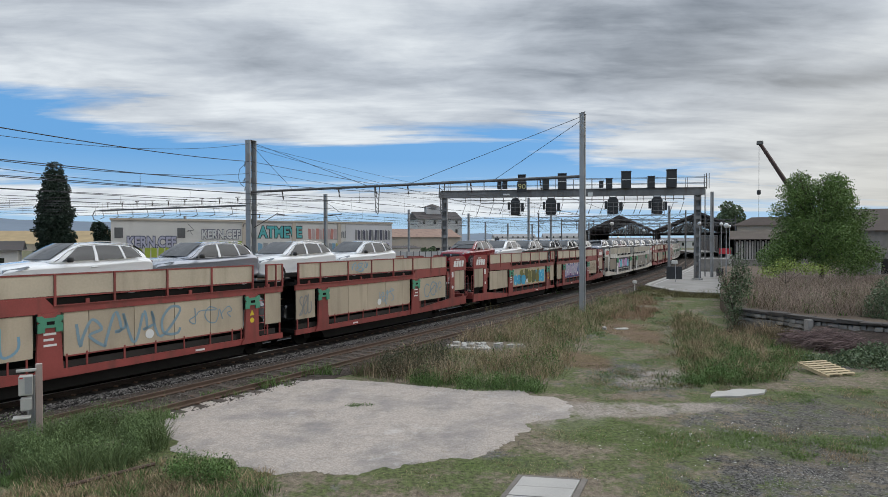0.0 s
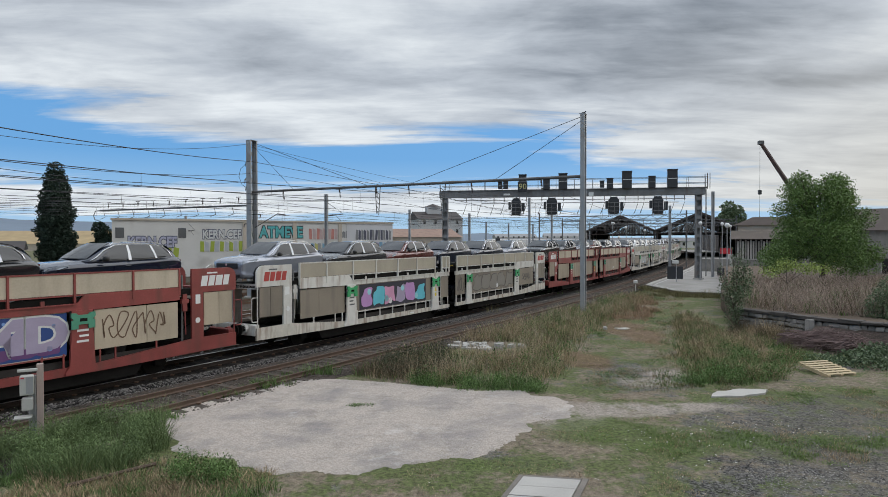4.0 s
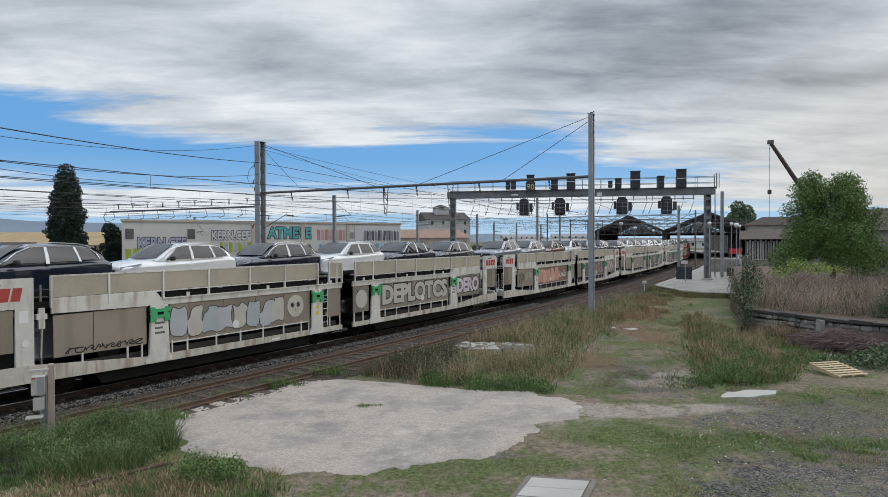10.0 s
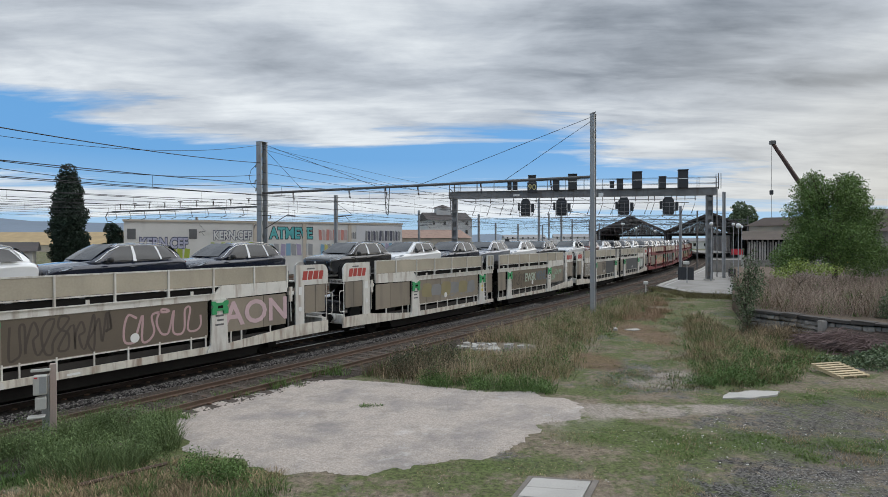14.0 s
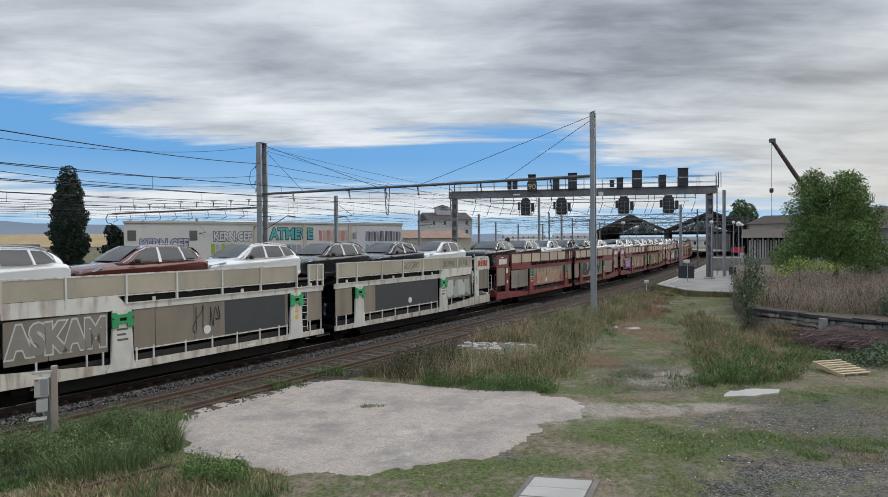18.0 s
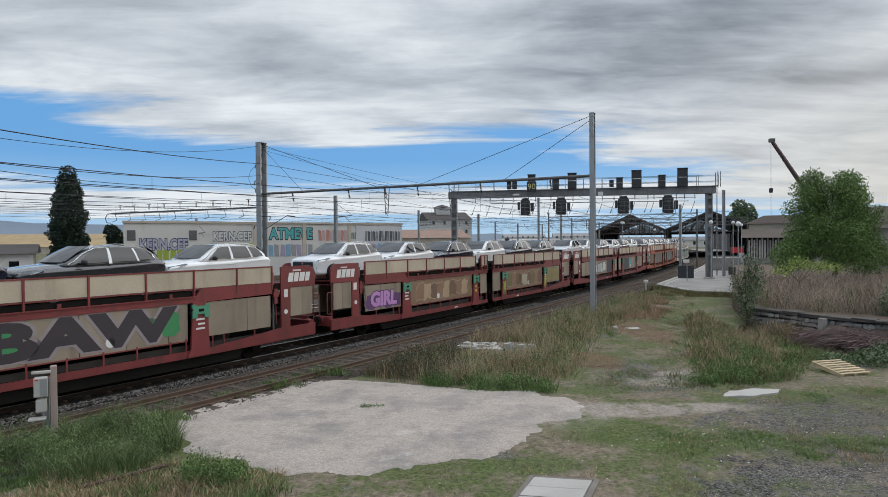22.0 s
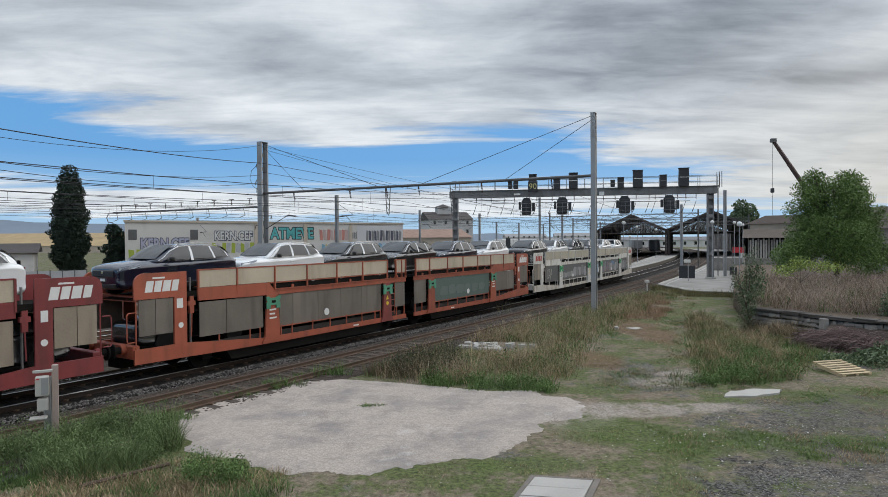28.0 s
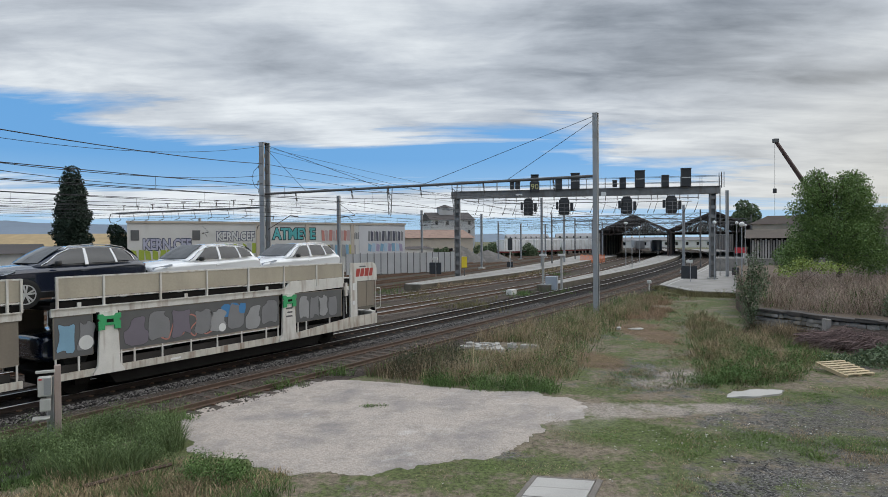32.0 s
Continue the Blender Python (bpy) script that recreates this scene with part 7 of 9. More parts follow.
            rings.append([bm.verts.new((x + r * (1 - k) * math.cos(a) * (1 + 0.2 * noise.noise((a, k * 3, x))), y + r * (1 - k) * math.sin(a) * (1 + 0.2 * noise.noise((a + 4, k * 3, x))), GROUND_Z + h * k ** 0.85)) for a in [2 * math.pi * i / 18 for i in range(18)]])
        for a, b in zip(rings, rings[1:]):
            for i in range(18):
                bm.faces.new((a[i], a[(i + 1) % 18], b[(i + 1) % 18], b[i]))
        bm.faces.new(rings[-1])
        solid("rubble_mound", bm, mat("dark_rubble", (0.13, 0.12, 0.11), 0.95, 0, 0.3, 1.2, 8, 0.6, (0.25, 0.23, 0.2), 0.3), "dark mound of rubble in the yard", "rubble mound", smooth=30)
    # crane beyond the trees
    cr = thing("mobile_crane", "telescopic crane boom rising behind the trees", "crane", pose(70.5, 110.0, 0))
    part("boom", rod(rod(B(), (0, 0, 1.5), (-6.5, 0, 11.5), 0.55, 6, 0.5), (-6.5, 0, 11.5), (-12.9, 0, 20.9), 0.42, 6, 0.3), mat("dark_boom_steel", (0.09, 0.055, 0.05), 0.6, 0.1, 0.2, 1, 20, 0.05), cr)
    part("boom_head", box(B(), -13.4, -12.5, -0.3, 0.3, 20.7, 21.4, 0.08), M_MASTD, cr)
    part("hoist_cable", rod(B(), (-13.1, 0, 20.8), (-13.1, 0, 8.0), 0.03, 4), M_WIRE, cr)
    part("hook_block", box(B(), -13.35, -12.85, -0.2, 0.2, 12.0, 12.8, 0.08), M_BLACKBOX, cr)
    part("carrier", box(B(), -3, 4, -1.3, 1.3, 0.2, 2.6, 0.1), M_YEL, cr)
    rb = thing("red_banner", "red and white boarding on the platform", "banner", pose(42.1, 90.0, 0.1, 0, 0, -24))
    part("red_board", box(B(), -0.85, 0.85, -0.03, 0.03, 2.0, 2.8), M_REDSH, rb)
    part("white_board", box(B(), 0.3, 0.9, -0.03, 0.03, 0.2, 1.96), M_RENDER, rb)
    for x in (-0.8, 0.8):
        part("board_post", box(B(), x - 0.05, x + 0.05, -0.08, -0.035, 0, 2.9), M_MASTD, rb)
    # lichen-dark stumps and posts by the platform fence
    for x, y in ((36.2, 76.0), (37.6, 79.0), (39.0, 82.0)):
        fp = thing("fence_post", "weathered concrete fence post beside the platform", "fence post", pose(x, y, 0))
        part("post", box(B(), -0.12, 0.12, -0.12, 0.12, 0, 2.2, 0.02), M_CONC, fp)


def pebbles(name, label, poly, count, s0, s1, material, seed):
    """Small angular stones strewn on the ground."""
    rnd = np.random.RandomState(seed)
    p = np.array(poly)
    vs, fs = [], []
    for i in range(count):
        w = rnd.dirichlet([1.0] * len(poly))
        c = (w[:, None] * p).sum(0)
        r = s0 + (s1 - s0) * rnd.rand() ** 3
        k = len(vs)
        a = rnd.uniform(0, 6.28)
        for x, y, z in ((1, 0, 0), (-1, 0, 0), (0, 1, 0), (0, -1, 0), (0, 0, 1), (0, 0, -1)):
            j = rnd.uniform(0.6, 1.1) * r
            vs.append((c[0] + j * (x * math.cos(a) - y * math.sin(a)), c[1] + j * (x * math.sin(a) + y * math.cos(a)), GROUND_Z + 0.025 + 0.6 * j * z))
        for f in ((0, 2, 4), (2, 1, 4), (1, 3, 4), (3, 0, 4), (2, 0, 5), (1, 2, 5), (3, 1, 5), (0, 3, 5)):
            fs.append(tuple(k + q for q in f))
    me = bpy.data.meshes.new(name)
    me.from_pydata(vs, [], fs)
    me.materials.append(material)
    tagged(new(name, me), label, "stones", kind="stuff")


def build_litter():
    gm = mat("gravel_stones", (0.24, 0.225, 0.205), 0.9, 0, 0.2, 3, 20, 0.0, island=1.3)
    pm = mat("pale_chips", (0.52, 0.50, 0.46), 0.85, 0, 0.15, 3, 20, 0.0, island=0.5)
    for k, poly in enumerate(([(4.0, 10.1), (10.2, 10.1), (10.2, 12.0), (7.0, 12.6), (5.2, 12.2)], [(6.3, 15.0), (7.6, 16.4), (10.8, 16.4), (11.0, 14.6), (8.4, 14.2)], [(5.4, 18.9), (6.8, 18.6), (8.0, 21.5), (7.4, 23.5), (6.2, 22.0)], [(10.0, 12.0), (13.0, 12.5), (14.5, 15.5), (11.5, 15.0)])):
        pebbles("gravel", "grey gravel strewn over bare soil", poly, (2200, 1300, 900, 900)[k], 0.006, 0.026, gm, 80 + k)
    for k, poly in enumerate(([(-4.0, 10.2), (9.5, 10.2), (12.5, 15.5), (9.0, 18.2), (4.4, 18.0), (1.5, 12.6)], [(-7.0, 15.2), (-3.0, 20.4), (3.6, 17.0), (0.5, 12.6), (-4.5, 12.4)], [(4.2, 18.2), (9.5, 19.5), (12.5, 30.0), (8.0, 27.0)])):
        pebbles("stone_chips", "scattered pale stone chips and scraps", poly, (420, 60, 160)[k], 0.008, 0.032, pm, 90 + k)
    pebbles("cinders", "dark cinders trodden into the turf", [(4.4, 10.4), (5.6, 10.4), (6.2, 12.2), (7.6, 12.0), (6.6, 12.9), (5.2, 12.4)], 320, 0.008, 0.03, mat("dark_cinders", (0.07, 0.066, 0.064), 0.9, 0, 0.2, 3, 20, 0.0, island=0.9), 99)


FLIGHT = []


def build_bird():
    """A pigeon that sits on the tall mast, then flies off over the tracks."""
    gm = mat("grey_plumage", (0.085, 0.09, 0.10), 0.8, 0, 0.2, 12, 60, 0.1)
    dm = mat("dark_plumage", (0.035, 0.037, 0.042), 0.8, 0, 0.2, 12, 60, 0.1)
    th = thing("pigeon", "grey pigeon with dark wings, perching then flying", "bird")
    part("body", rounded(mesh("body", prism(B(), [(-0.13, 0.05), (-0.10, 0.10), (0.0, 0.13), (0.10, 0.08), (0.12, 0.05), (0.0, 0.0), (-0.08, 0.01)], -0.05, 0.05), gm), 2), None, th)
    part("head", lathe(B(), [(0.01, -0.035), (0.032, -0.015), (0.035, 0.01), (0.015, 0.035)], 10, (-0.13, 0, 0.125)), gm, th, smooth=60)
    part("beak", rod(B(), (-0.16, 0, 0.125), (-0.19, 0, 0.115), 0.008, 5, 0.002), dm, th)
    part("tail", prism(B(), [(0.10, 0.05), (0.24, 0.03), (0.25, 0.045), (0.10, 0.07)], -0.035, 0.035), dm, th)
    wings = []
    for sg in (-1, 1):
        bm = slab(B(), [(-0.10, 0.0), (0.06, 0.0), (0.10, sg * 0.12), (0.09, sg * 0.24), (0.04, sg * 0.31), (-0.02, sg * 0.28), (-0.09, sg * 0.14)], -0.006, 0.006)
        w = part("wing", bm, dm, th)
        w.matrix_basis = pose(0, sg * 0.04, 0.10)
        wings.append((w, sg))
    FLIGHT.append((th, wings))


def fly():
    th, wings = FLIGHT[0]
    seat = (8.95, 37.3, 11.62)
    way = (
        (18.8, 8.70, 37.30, 11.90), (19.0, 7.88, 36.43, 11.85), (19.2, 7.06, 35.57, 11.42), (19.4, 5.87, 34.70, 11.13),
        (19.6, 4.60, 33.83, 10.58), (19.8, 2.87, 32.97, 10.25), (20.0, 1.05, 32.10, 9.79), (20.2, -0.62, 31.23, 9.60),
        (20.4, -2.58, 30.37, 9.58), (20.6, -4.42, 29.50, 9.62), (20.8, -6.30, 28.63, 9.66), (21.0, -8.48, 27.77, 9.76),
        (21.2, -10.71, 26.90, 10.04), (21.4, -12.88, 26.03, 10.35), (21.6, -14.95, 25.17, 10.79), (21.8, -17.17, 24.30, 11.39),
    )
    rows = [(0.0, pose(*seat, 0, 0, 150)), (18.6, pose(*seat, 0, 0, 150))]
    for k, (t, x, y, z) in enumerate(way):
        nx = way[min(k + 1, len(way) - 1)]
        pv = way[max(k - 1, 0)]
        rows.append((t, pose(x, y, z, 0, 0, math.degrees(math.atan2(nx[2] - pv[2], nx[1] - pv[1])) + 180 - 360)))
    x, y, z = way[-1][1:]
    # it comes down behind the camera's left and rests on the ground
    rows += [(23.5, pose(x - 15.0, y - 7.0, z + 1.0, 0, 0, 203 - 360)), (25.5, pose(x - 28.0, y - 14.0, 4.0, 0, 0, 203 - 360)), (27.0, pose(x - 33.0, y - 17.0, GROUND_Z, 0, 0, 203 - 360)), (32.0, pose(x - 33.0, y - 17.0, GROUND_Z, 0, 0, 203 - 360))]
    walk(th, rows)
    for w, sg in wings:
        at = [(0.0, 74), (18.6, 74)] + [(18.7 + 0.1 * i, (48, -20)[i % 2]) for i in range(34)] + [(32.0, 10)]
        walk(w, [(t, pose(0, sg * 0.04, 0.10, sg * a, 0, 0) if t > 18.65 else pose(0, sg * 0.045, 0.10, -sg * a, 0, 0)) for t, a in at])


build_raised()
build_yard()
build_litter()
build_bird()

# ---------------------------------------------------------------- plants
def inside(poly, n, rnd, z=GROUND_Z):
    """n random points inside an outline."""
    p = np.array(poly)
    lo, hi = p.min(0), p.max(0)
    out = []
    while len(out) < n:
        q = lo + (hi - lo) * rnd.rand(2)
        c = False
        for (x0, y0), (x1, y1) in zip(poly, poly[1:] + poly[:1]):
            if (y0 > q[1]) != (y1 > q[1]) and q[0] < (x1 - x0) * (q[1] - y0) / (y1 - y0) + x0:
                c = not c
        if c:
            out.append((q[0], q[1], z))
    return out


def blades(name, label, tufts, per, h0, h1, width, spread, material, seed, lean=0.45, category="grass"):
    """Tufts of bent, tapering blades in one mesh."""
    rnd = np.random.RandomState(seed)
    t = np.repeat(np.array(tufts, float), per, 0)
    n = len(t)
    a = rnd.rand(n) * 2 * np.pi
    r = spread * np.sqrt(rnd.rand(n))
    width = width * 1.45
    base = t + np.stack([r * np.cos(a), r * np.sin(a), np.zeros(n)], 1)
    swell = np.array([0.85 + 0.9 * noise.noise((p[0] * 0.9, p[1] * 0.9, seed * 3.7)) for p in tufts])
    size = np.repeat((h0 + (h1 - h0) * rnd.rand(len(tufts))) * np.clip(swell, 0.4, 1.35), per)
    h = size * (0.55 + 0.6 * rnd.rand(n))
    b = a + rnd.randn(n) * 0.8
    d = np.stack([np.cos(b), np.sin(b), np.zeros(n)], 1)
    ln = (lean * (0.25 + rnd.rand(n)) * h)[:, None]
    f = rnd.rand(n) * 2 * np.pi
    w = np.stack([np.cos(f), np.sin(f), np.zeros(n)], 1) * (width * (0.6 + 0.8 * rnd.rand(n)))[:, None] / 2
    up = np.stack([np.zeros(n), np.zeros(n), h], 1)
    midp = base + up * 0.55 + d * ln * 0.35
    tip = base + up + d * ln
    v = np.stack([base - w, base + w, midp - w * 0.7, midp + w * 0.7, tip], 1).reshape(-1, 3)
    k = (np.arange(n) * 5)[:, None]
    tri = np.concatenate([k + [0, 1, 3], k + [0, 3, 2], k + [2, 3, 4]], 1).reshape(-1, 3)
    me = bpy.data.meshes.new(name)
    me.from_pydata(v.tolist(), [], tri.tolist())
    me.materials.append(material)
    return tagged(new(name, me), label, category, kind="stuff")


def rough_edge(pts, poly, rnd, fade=1.2, seed=0.0, f=0.7):
    """Thins points out towards the outline's rim and in patches."""
    p = np.array(poly)
    out = []
    for q in pts:
        d = 1e9
        for a, b in zip(p, np.roll(p, -1, 0)):
            ab = b - a
            k = max(0.0, min(1.0, float(np.dot(np.array(q[:2]) - a, ab) / np.dot(ab, ab))))
            d = min(d, float(np.hypot(*(a + k * ab - q[:2]))))
        keep = min(1.0, d / fade) * (0.62 + 1.7 * noise.noise((q[0] * f, q[1] * f, seed)))
        if rnd.rand() < keep:
            out.append(q)
    return out


def weeds(name, label, spots, count, size, material, seed, r0=0.12, r1=0.3, up=0.9):
    """Low leafy plants: small lumps of little leaves on the ground."""
    rr = random.Random(seed)
    bl = []
    for x, y, z in spots:
        r = rr.uniform(r0, r1)
        bl.append((x, y, z + r * up * 0.7, r, r, r * up))
    me = leaves(bl, count, size, material, seed, 0.45, 0.25)
    return tagged(new(name, me), label, "weeds", kind="stuff")


def leaves(blobs, count, size, material, seed, flat=0.5, shell=0.75, stretch=1.0):
    """Leaf quads scattered through the outer part of several lumps: (x, y, z, rx, ry, rz)."""
    rnd = np.random.RandomState(seed)
    bl = np.array(blobs, float)
    wgt = bl[:, 3] * bl[:, 4] * bl[:, 5]
    pick = rnd.choice(len(bl), count, p=wgt / wgt.sum())
    u = rnd.randn(count, 3)
    u /= np.linalg.norm(u, axis=1)[:, None]
    rad = shell + (1.12 - shell) * rnd.rand(count) ** 0.7
    # gaps and lumps on a coarse pattern
    lump = np.array([noise.noise(Vector(q) * 2.3 + Vector((k * 7.0, seed, 0))) for q, k in zip(u, pick)])
    rad *= 1 + 0.28 * lump
    c = bl[pick, :3] + u * bl[pick, 3:] * rad[:, None]
    e1 = rnd.randn(count, 3)
    e1 /= np.linalg.norm(e1, axis=1)[:, None]
    e2 = np.cross(e1, rnd.randn(count, 3))
    e2 /= np.linalg.norm(e2, axis=1)[:, None]
    s = size * (0.55 + 0.9 * rnd.rand(count))[:, None]
    e1 *= s * stretch
    e2 *= s * flat
    v = np.stack([c - e1, c + e2, c + e1, c - e2], 1).reshape(-1, 3)
    k = (np.arange(count) * 4)[:, None]
    q = k + [0, 1, 2, 3]
    me = bpy.data.meshes.new("leaves")
    me.from_pydata(v.tolist(), [], q.tolist())
    me.materials.append(material)
    return me


def tree(name, label, x, y, z0, trunk_h, trunk_r, blobs, count, size, material, seed, category="tree", flat=0.5, limbs=True, shell=0.7):
    th = thing(name, label, category, pose(x, y, z0))
    bm = B()
    rod(bm, (0, 0, -0.1), (0.1, 0, trunk_h * 0.5), trunk_r, 9, trunk_r * 0.8)
    rod(bm, (0.1, 0, trunk_h * 0.5), (0, 0.05, trunk_h), trunk_r * 0.8, 9, trunk_r * 0.6)
    part("trunk", bm, M_BARK, th, smooth=60)
    if limbs:
        for b in blobs:
            bm = B()
            p0 = Vector((0, 0, trunk_h * 0.8))
            p2 = Vector(b[:3])
            p1 = p0.lerp(p2, 0.5) + Vector((0, 0, 0.15 * (p2 - p0).length))
            rod(bm, p0, p1, trunk_r * 0.4, 6, trunk_r * 0.25)
            rod(bm, p1, p2, trunk_r * 0.25, 6, trunk_r * 0.12)
            rr = random.Random(seed + len(th.children))
            for i in range(5):
                q = p2 + Vector((rr.uniform(-1, 1) * b[3], rr.uniform(-1, 1) * b[4], rr.uniform(-0.4, 1) * b[5])) * 0.85
                rod(bm, p1.lerp(p2, rr.uniform(0.3, 1)), q, trunk_r * 0.1, 5, trunk_r * 0.04)
            part("limb", bm, M_BARK, th)
    part("crown", leaves(blobs, count, size, material, seed, flat, shell), None, th)
    return th


def lumps(n, w, d, z0, z1, r, seed, narrow=0.6):
    """Lumps of foliage that fill a rough dome."""
    rr = random.Random(seed)
    out = []
    for i in range(n):
        k = i / max(1, n - 1)
        a = i * 2.4
        q = (1 - narrow * k) * math.sqrt(rr.uniform(0.15, 1.0))
        s = r * rr.uniform(0.75, 1.2) * (1 - 0.35 * k)
        out.append((w * q * math.cos(a), d * q * math.sin(a), z0 + (z1 - z0) * k, s, s, s * 0.85))
    return out


def build_plants():
    rnd = np.random.RandomState(11)
    bank = [(-2.9, 20.4), (-1.4, 19.7), (0.4, 18.9), (3.0, 18.35), (4.6, 20.6), (6.8, 27.4), (9.8, 34.0), (14.2, 42.0), (17.0, 48.6), (14.0, 47.8), (5.2, 34.6), (0.2, 26.6)]

    def spread(poly, n, fade, seed, z=GROUND_Z, f=0.7):
        pts = rough_edge(inside(poly, int(n * 1.3), rnd, z), poly, rnd, fade, seed, f)
        return [p for p in pts if not (0.2 < p[0] < 3.7 and 24.6 + 0.5 * noise.noise((p[0], 0, 3)) < p[1] < 27.3)]

    blades("bank_grass", "mixed green grass and weeds beside the siding", spread(bank, 2600, 1.2, 1), 11, 0.10, 0.45, 0.011, 0.2, M_GRASS, 1, 0.7)
    blades("bank_olive_grass", "olive grass beside the siding", spread(bank, 2600, 1.0, 21, f=0.5), 11, 0.10, 0.55, 0.010, 0.22, M_OLIVE, 61, 0.7)
    blades("bank_dry_grass", "tall dry straw-coloured grass beside the siding", spread(bank, 3200, 1.2, 2.5, f=0.6), 9, 0.2, 0.75, 0.008, 0.17, M_DRY, 2, 0.7)
    blades("bank_pale_stalks", "pale seeding grass stalks beside the siding", spread(bank, 1000, 0.8, 3.5, f=0.5), 8, 0.4, 0.9, 0.007, 0.2, mat("pale_straw", (0.42, 0.34, 0.23), 0.8, 0, 0.2, 0.5, 20, 0.0, island=0.5), 12, 0.5)
    weeds("bank_weeds", "low leafy weeds among the grass", spread(bank, 420, 0.8, 5.5), 12000, 0.030, M_GRASS, 13, 0.12, 0.42, 1.1)
    dark = [(-2.9, 20.8), (-1.2, 19.9), (0.3, 19.3), (1.0, 21.0), (0.2, 24.0), (-1.2, 22.6)]
    blades("brown_weeds", "dark brown dead weeds at the pad's edge", spread(dark, 420, 0.4, 3), 12, 0.3, 0.8, 0.008, 0.24, M_BROWNW, 3, 0.8)
    weeds("dark_weeds", "dark bushy weeds at the pad's edge", inside(dark, 50, rnd), 9000, 0.028, mat("dark_weed_leaves", (0.065, 0.075, 0.042), 0.8, 0, 0.3, 0.5, 20, 0.0, island=0.9, spec=0.15), 62, 0.15, 0.42, 1.3)
    front = [(-0.9, 19.5), (0.4, 18.65), (3.1, 18.1), (3.3, 19.0), (0.9, 19.8), (-0.3, 20.0)]
    weeds("green_weeds", "lush green weeds along the concrete pad", [p for p in inside(front, 90, rnd) if noise.noise((p[0] * 0.9, p[1] * 0.9, 12)) > -0.1], 7500, 0.024, M_GRASS, 4, 0.08, 0.26, 1.1)
    blades("pad_edge_grass", "green grass along the concrete pad", [p for p in inside(front, 260, rnd) if noise.noise((p[0] * 0.9, p[1] * 0.9, 19)) > -0.1], 14, 0.12, 0.42, 0.010, 0.2, M_GRASS, 14, 0.8)
    right = [(7.9, 19.3), (9.2, 18.8), (10.8, 19.2), (12.2, 20.8), (14.2, 23.0), (15.6, 27.2), (15.2, 28.6), (14.2, 29.5), (14.3, 33.0), (15.6, 38.0), (13.8, 36.0), (10.6, 28.0), (8.6, 22.4)]
    blades("wall_grass", "green grass and weeds before the stone wall", spread(right, 2800, 1.0, 4), 11, 0.10, 0.45, 0.011, 0.18, M_GRASS, 5, 0.7)
    blades("wall_olive_grass", "olive grass before the stone wall", spread(right, 2400, 0.8, 24, f=0.5), 11, 0.10, 0.42, 0.010, 0.2, M_OLIVE, 63, 0.7)
    blades("wall_dry_grass", "tall dry grass before the stone wall", [p for p in spread(right, 1900, 1.0, 6.5, f=0.45) if p[1] > 19.6], 12, 0.18, 0.62, 0.008, 0.17, M_DRY, 6, 0.8)
    weeds("wall_weeds", "low leafy weeds before the stone wall", [p for p in spread(right, 520, 0.3, 8) if p[1] < 24], 12000, 0.026, M_GRASS, 15, 0.1, 0.32, 1.1)
    weeds("lush_clump", "lush green clump of weeds beside the slab", [(8.6 + rnd.randn() * 0.55, 19.5 + rnd.randn() * 0.35, GROUND_Z) for k in range(26)], 6000, 0.024, M_GRASS, 66, 0.12, 0.3, 1.0)
    blades("clump_grass", "long green grass of the clump beside the slab", [(8.6 + rnd.randn() * 0.6, 19.5 + rnd.randn() * 0.4, GROUND_Z) for k in range(60)], 14, 0.15, 0.4, 0.009, 0.18, M_GRASS, 67, 0.8)
    left = [(-9.9, 13.9), (-8.6, 14.3), (-7.7, 14.9), (-6.7, 15.2), (-5.4, 13.4), (-5.4, 12.2), (-6.6, 11.6), (-8.6, 11.6)]
    lp = spread(left, 520, 0.35, 2)
    weeds("left_weeds", "lush feathery green weeds round the equipment post", lp[:150], 30000, 0.020, mat("fresh_weed_leaves", (0.135, 0.19, 0.078), 0.7, 0, 0.3, 0.8, 20, 0.0, island=0.9, spec=0.15), 7, 0.1, 0.28, 1.7)
    blades("left_weed_stalks", "upright green weed stalks round the equipment post", lp[100:] + lp[180:], 24, 0.3, 0.75, 0.008, 0.22, mat("fresh_weed_stalks", (0.14, 0.19, 0.08), 0.7, 0, 0.3, 0.8, 20, 0.0, island=0.9, spec=0.15), 17, 0.7)
    blades("left_dry_grass", "short dry grass at the foot of the weeds", spread([(-9.4, 12.6), (-5.2, 12.8), (-3.0, 12.2), (-2.4, 10.2), (-8.4, 10.2)], 2600, 0.3, 6), 10, 0.04, 0.22, 0.008, 0.14, M_DRY, 8, 0.8)
    blades("left_short_grass", "short green grass at the foot of the weeds", spread([(-9.4, 12.6), (-5.2, 12.8), (-3.0, 12.2), (-2.4, 10.2), (-8.4, 10.2)], 1600, 0.3, 9), 10, 0.05, 0.18, 0.009, 0.14, M_GRASS, 18, 0.8)
    weeds("pad_weeds", "green weeds at the pad's near corner", inside([(-5.0, 12.3), (-4.0, 12.1), (-3.5, 11.7), (-4.0, 11.3), (-4.9, 11.6)], 40, rnd), 7000, 0.02, M_GRASS, 9, 0.1, 0.26, 1.2)
    for i, (x, y, n, hh) in enumerate(((-6.8, 15.6, 16, 0.4), (-5.15, 19.0, 14, 0.45), (-3.7, 20.7, 10, 0.5), (-1.9, 16.75, 9, 0.05), (-8.6, 15.6, 6, 0.3), (-6.0, 17.9, 8, 0.3), (-7.4, 16.9, 6, 0.25), (-4.6, 20.6, 7, 0.3))):
        tf = [(x + rnd.randn() * (0.14 if i == 3 else 0.25), y + rnd.randn() * (0.07 if i == 3 else 0.2), GROUND_Z + (0.05 if i == 3 else 0)) for k in range(n)]
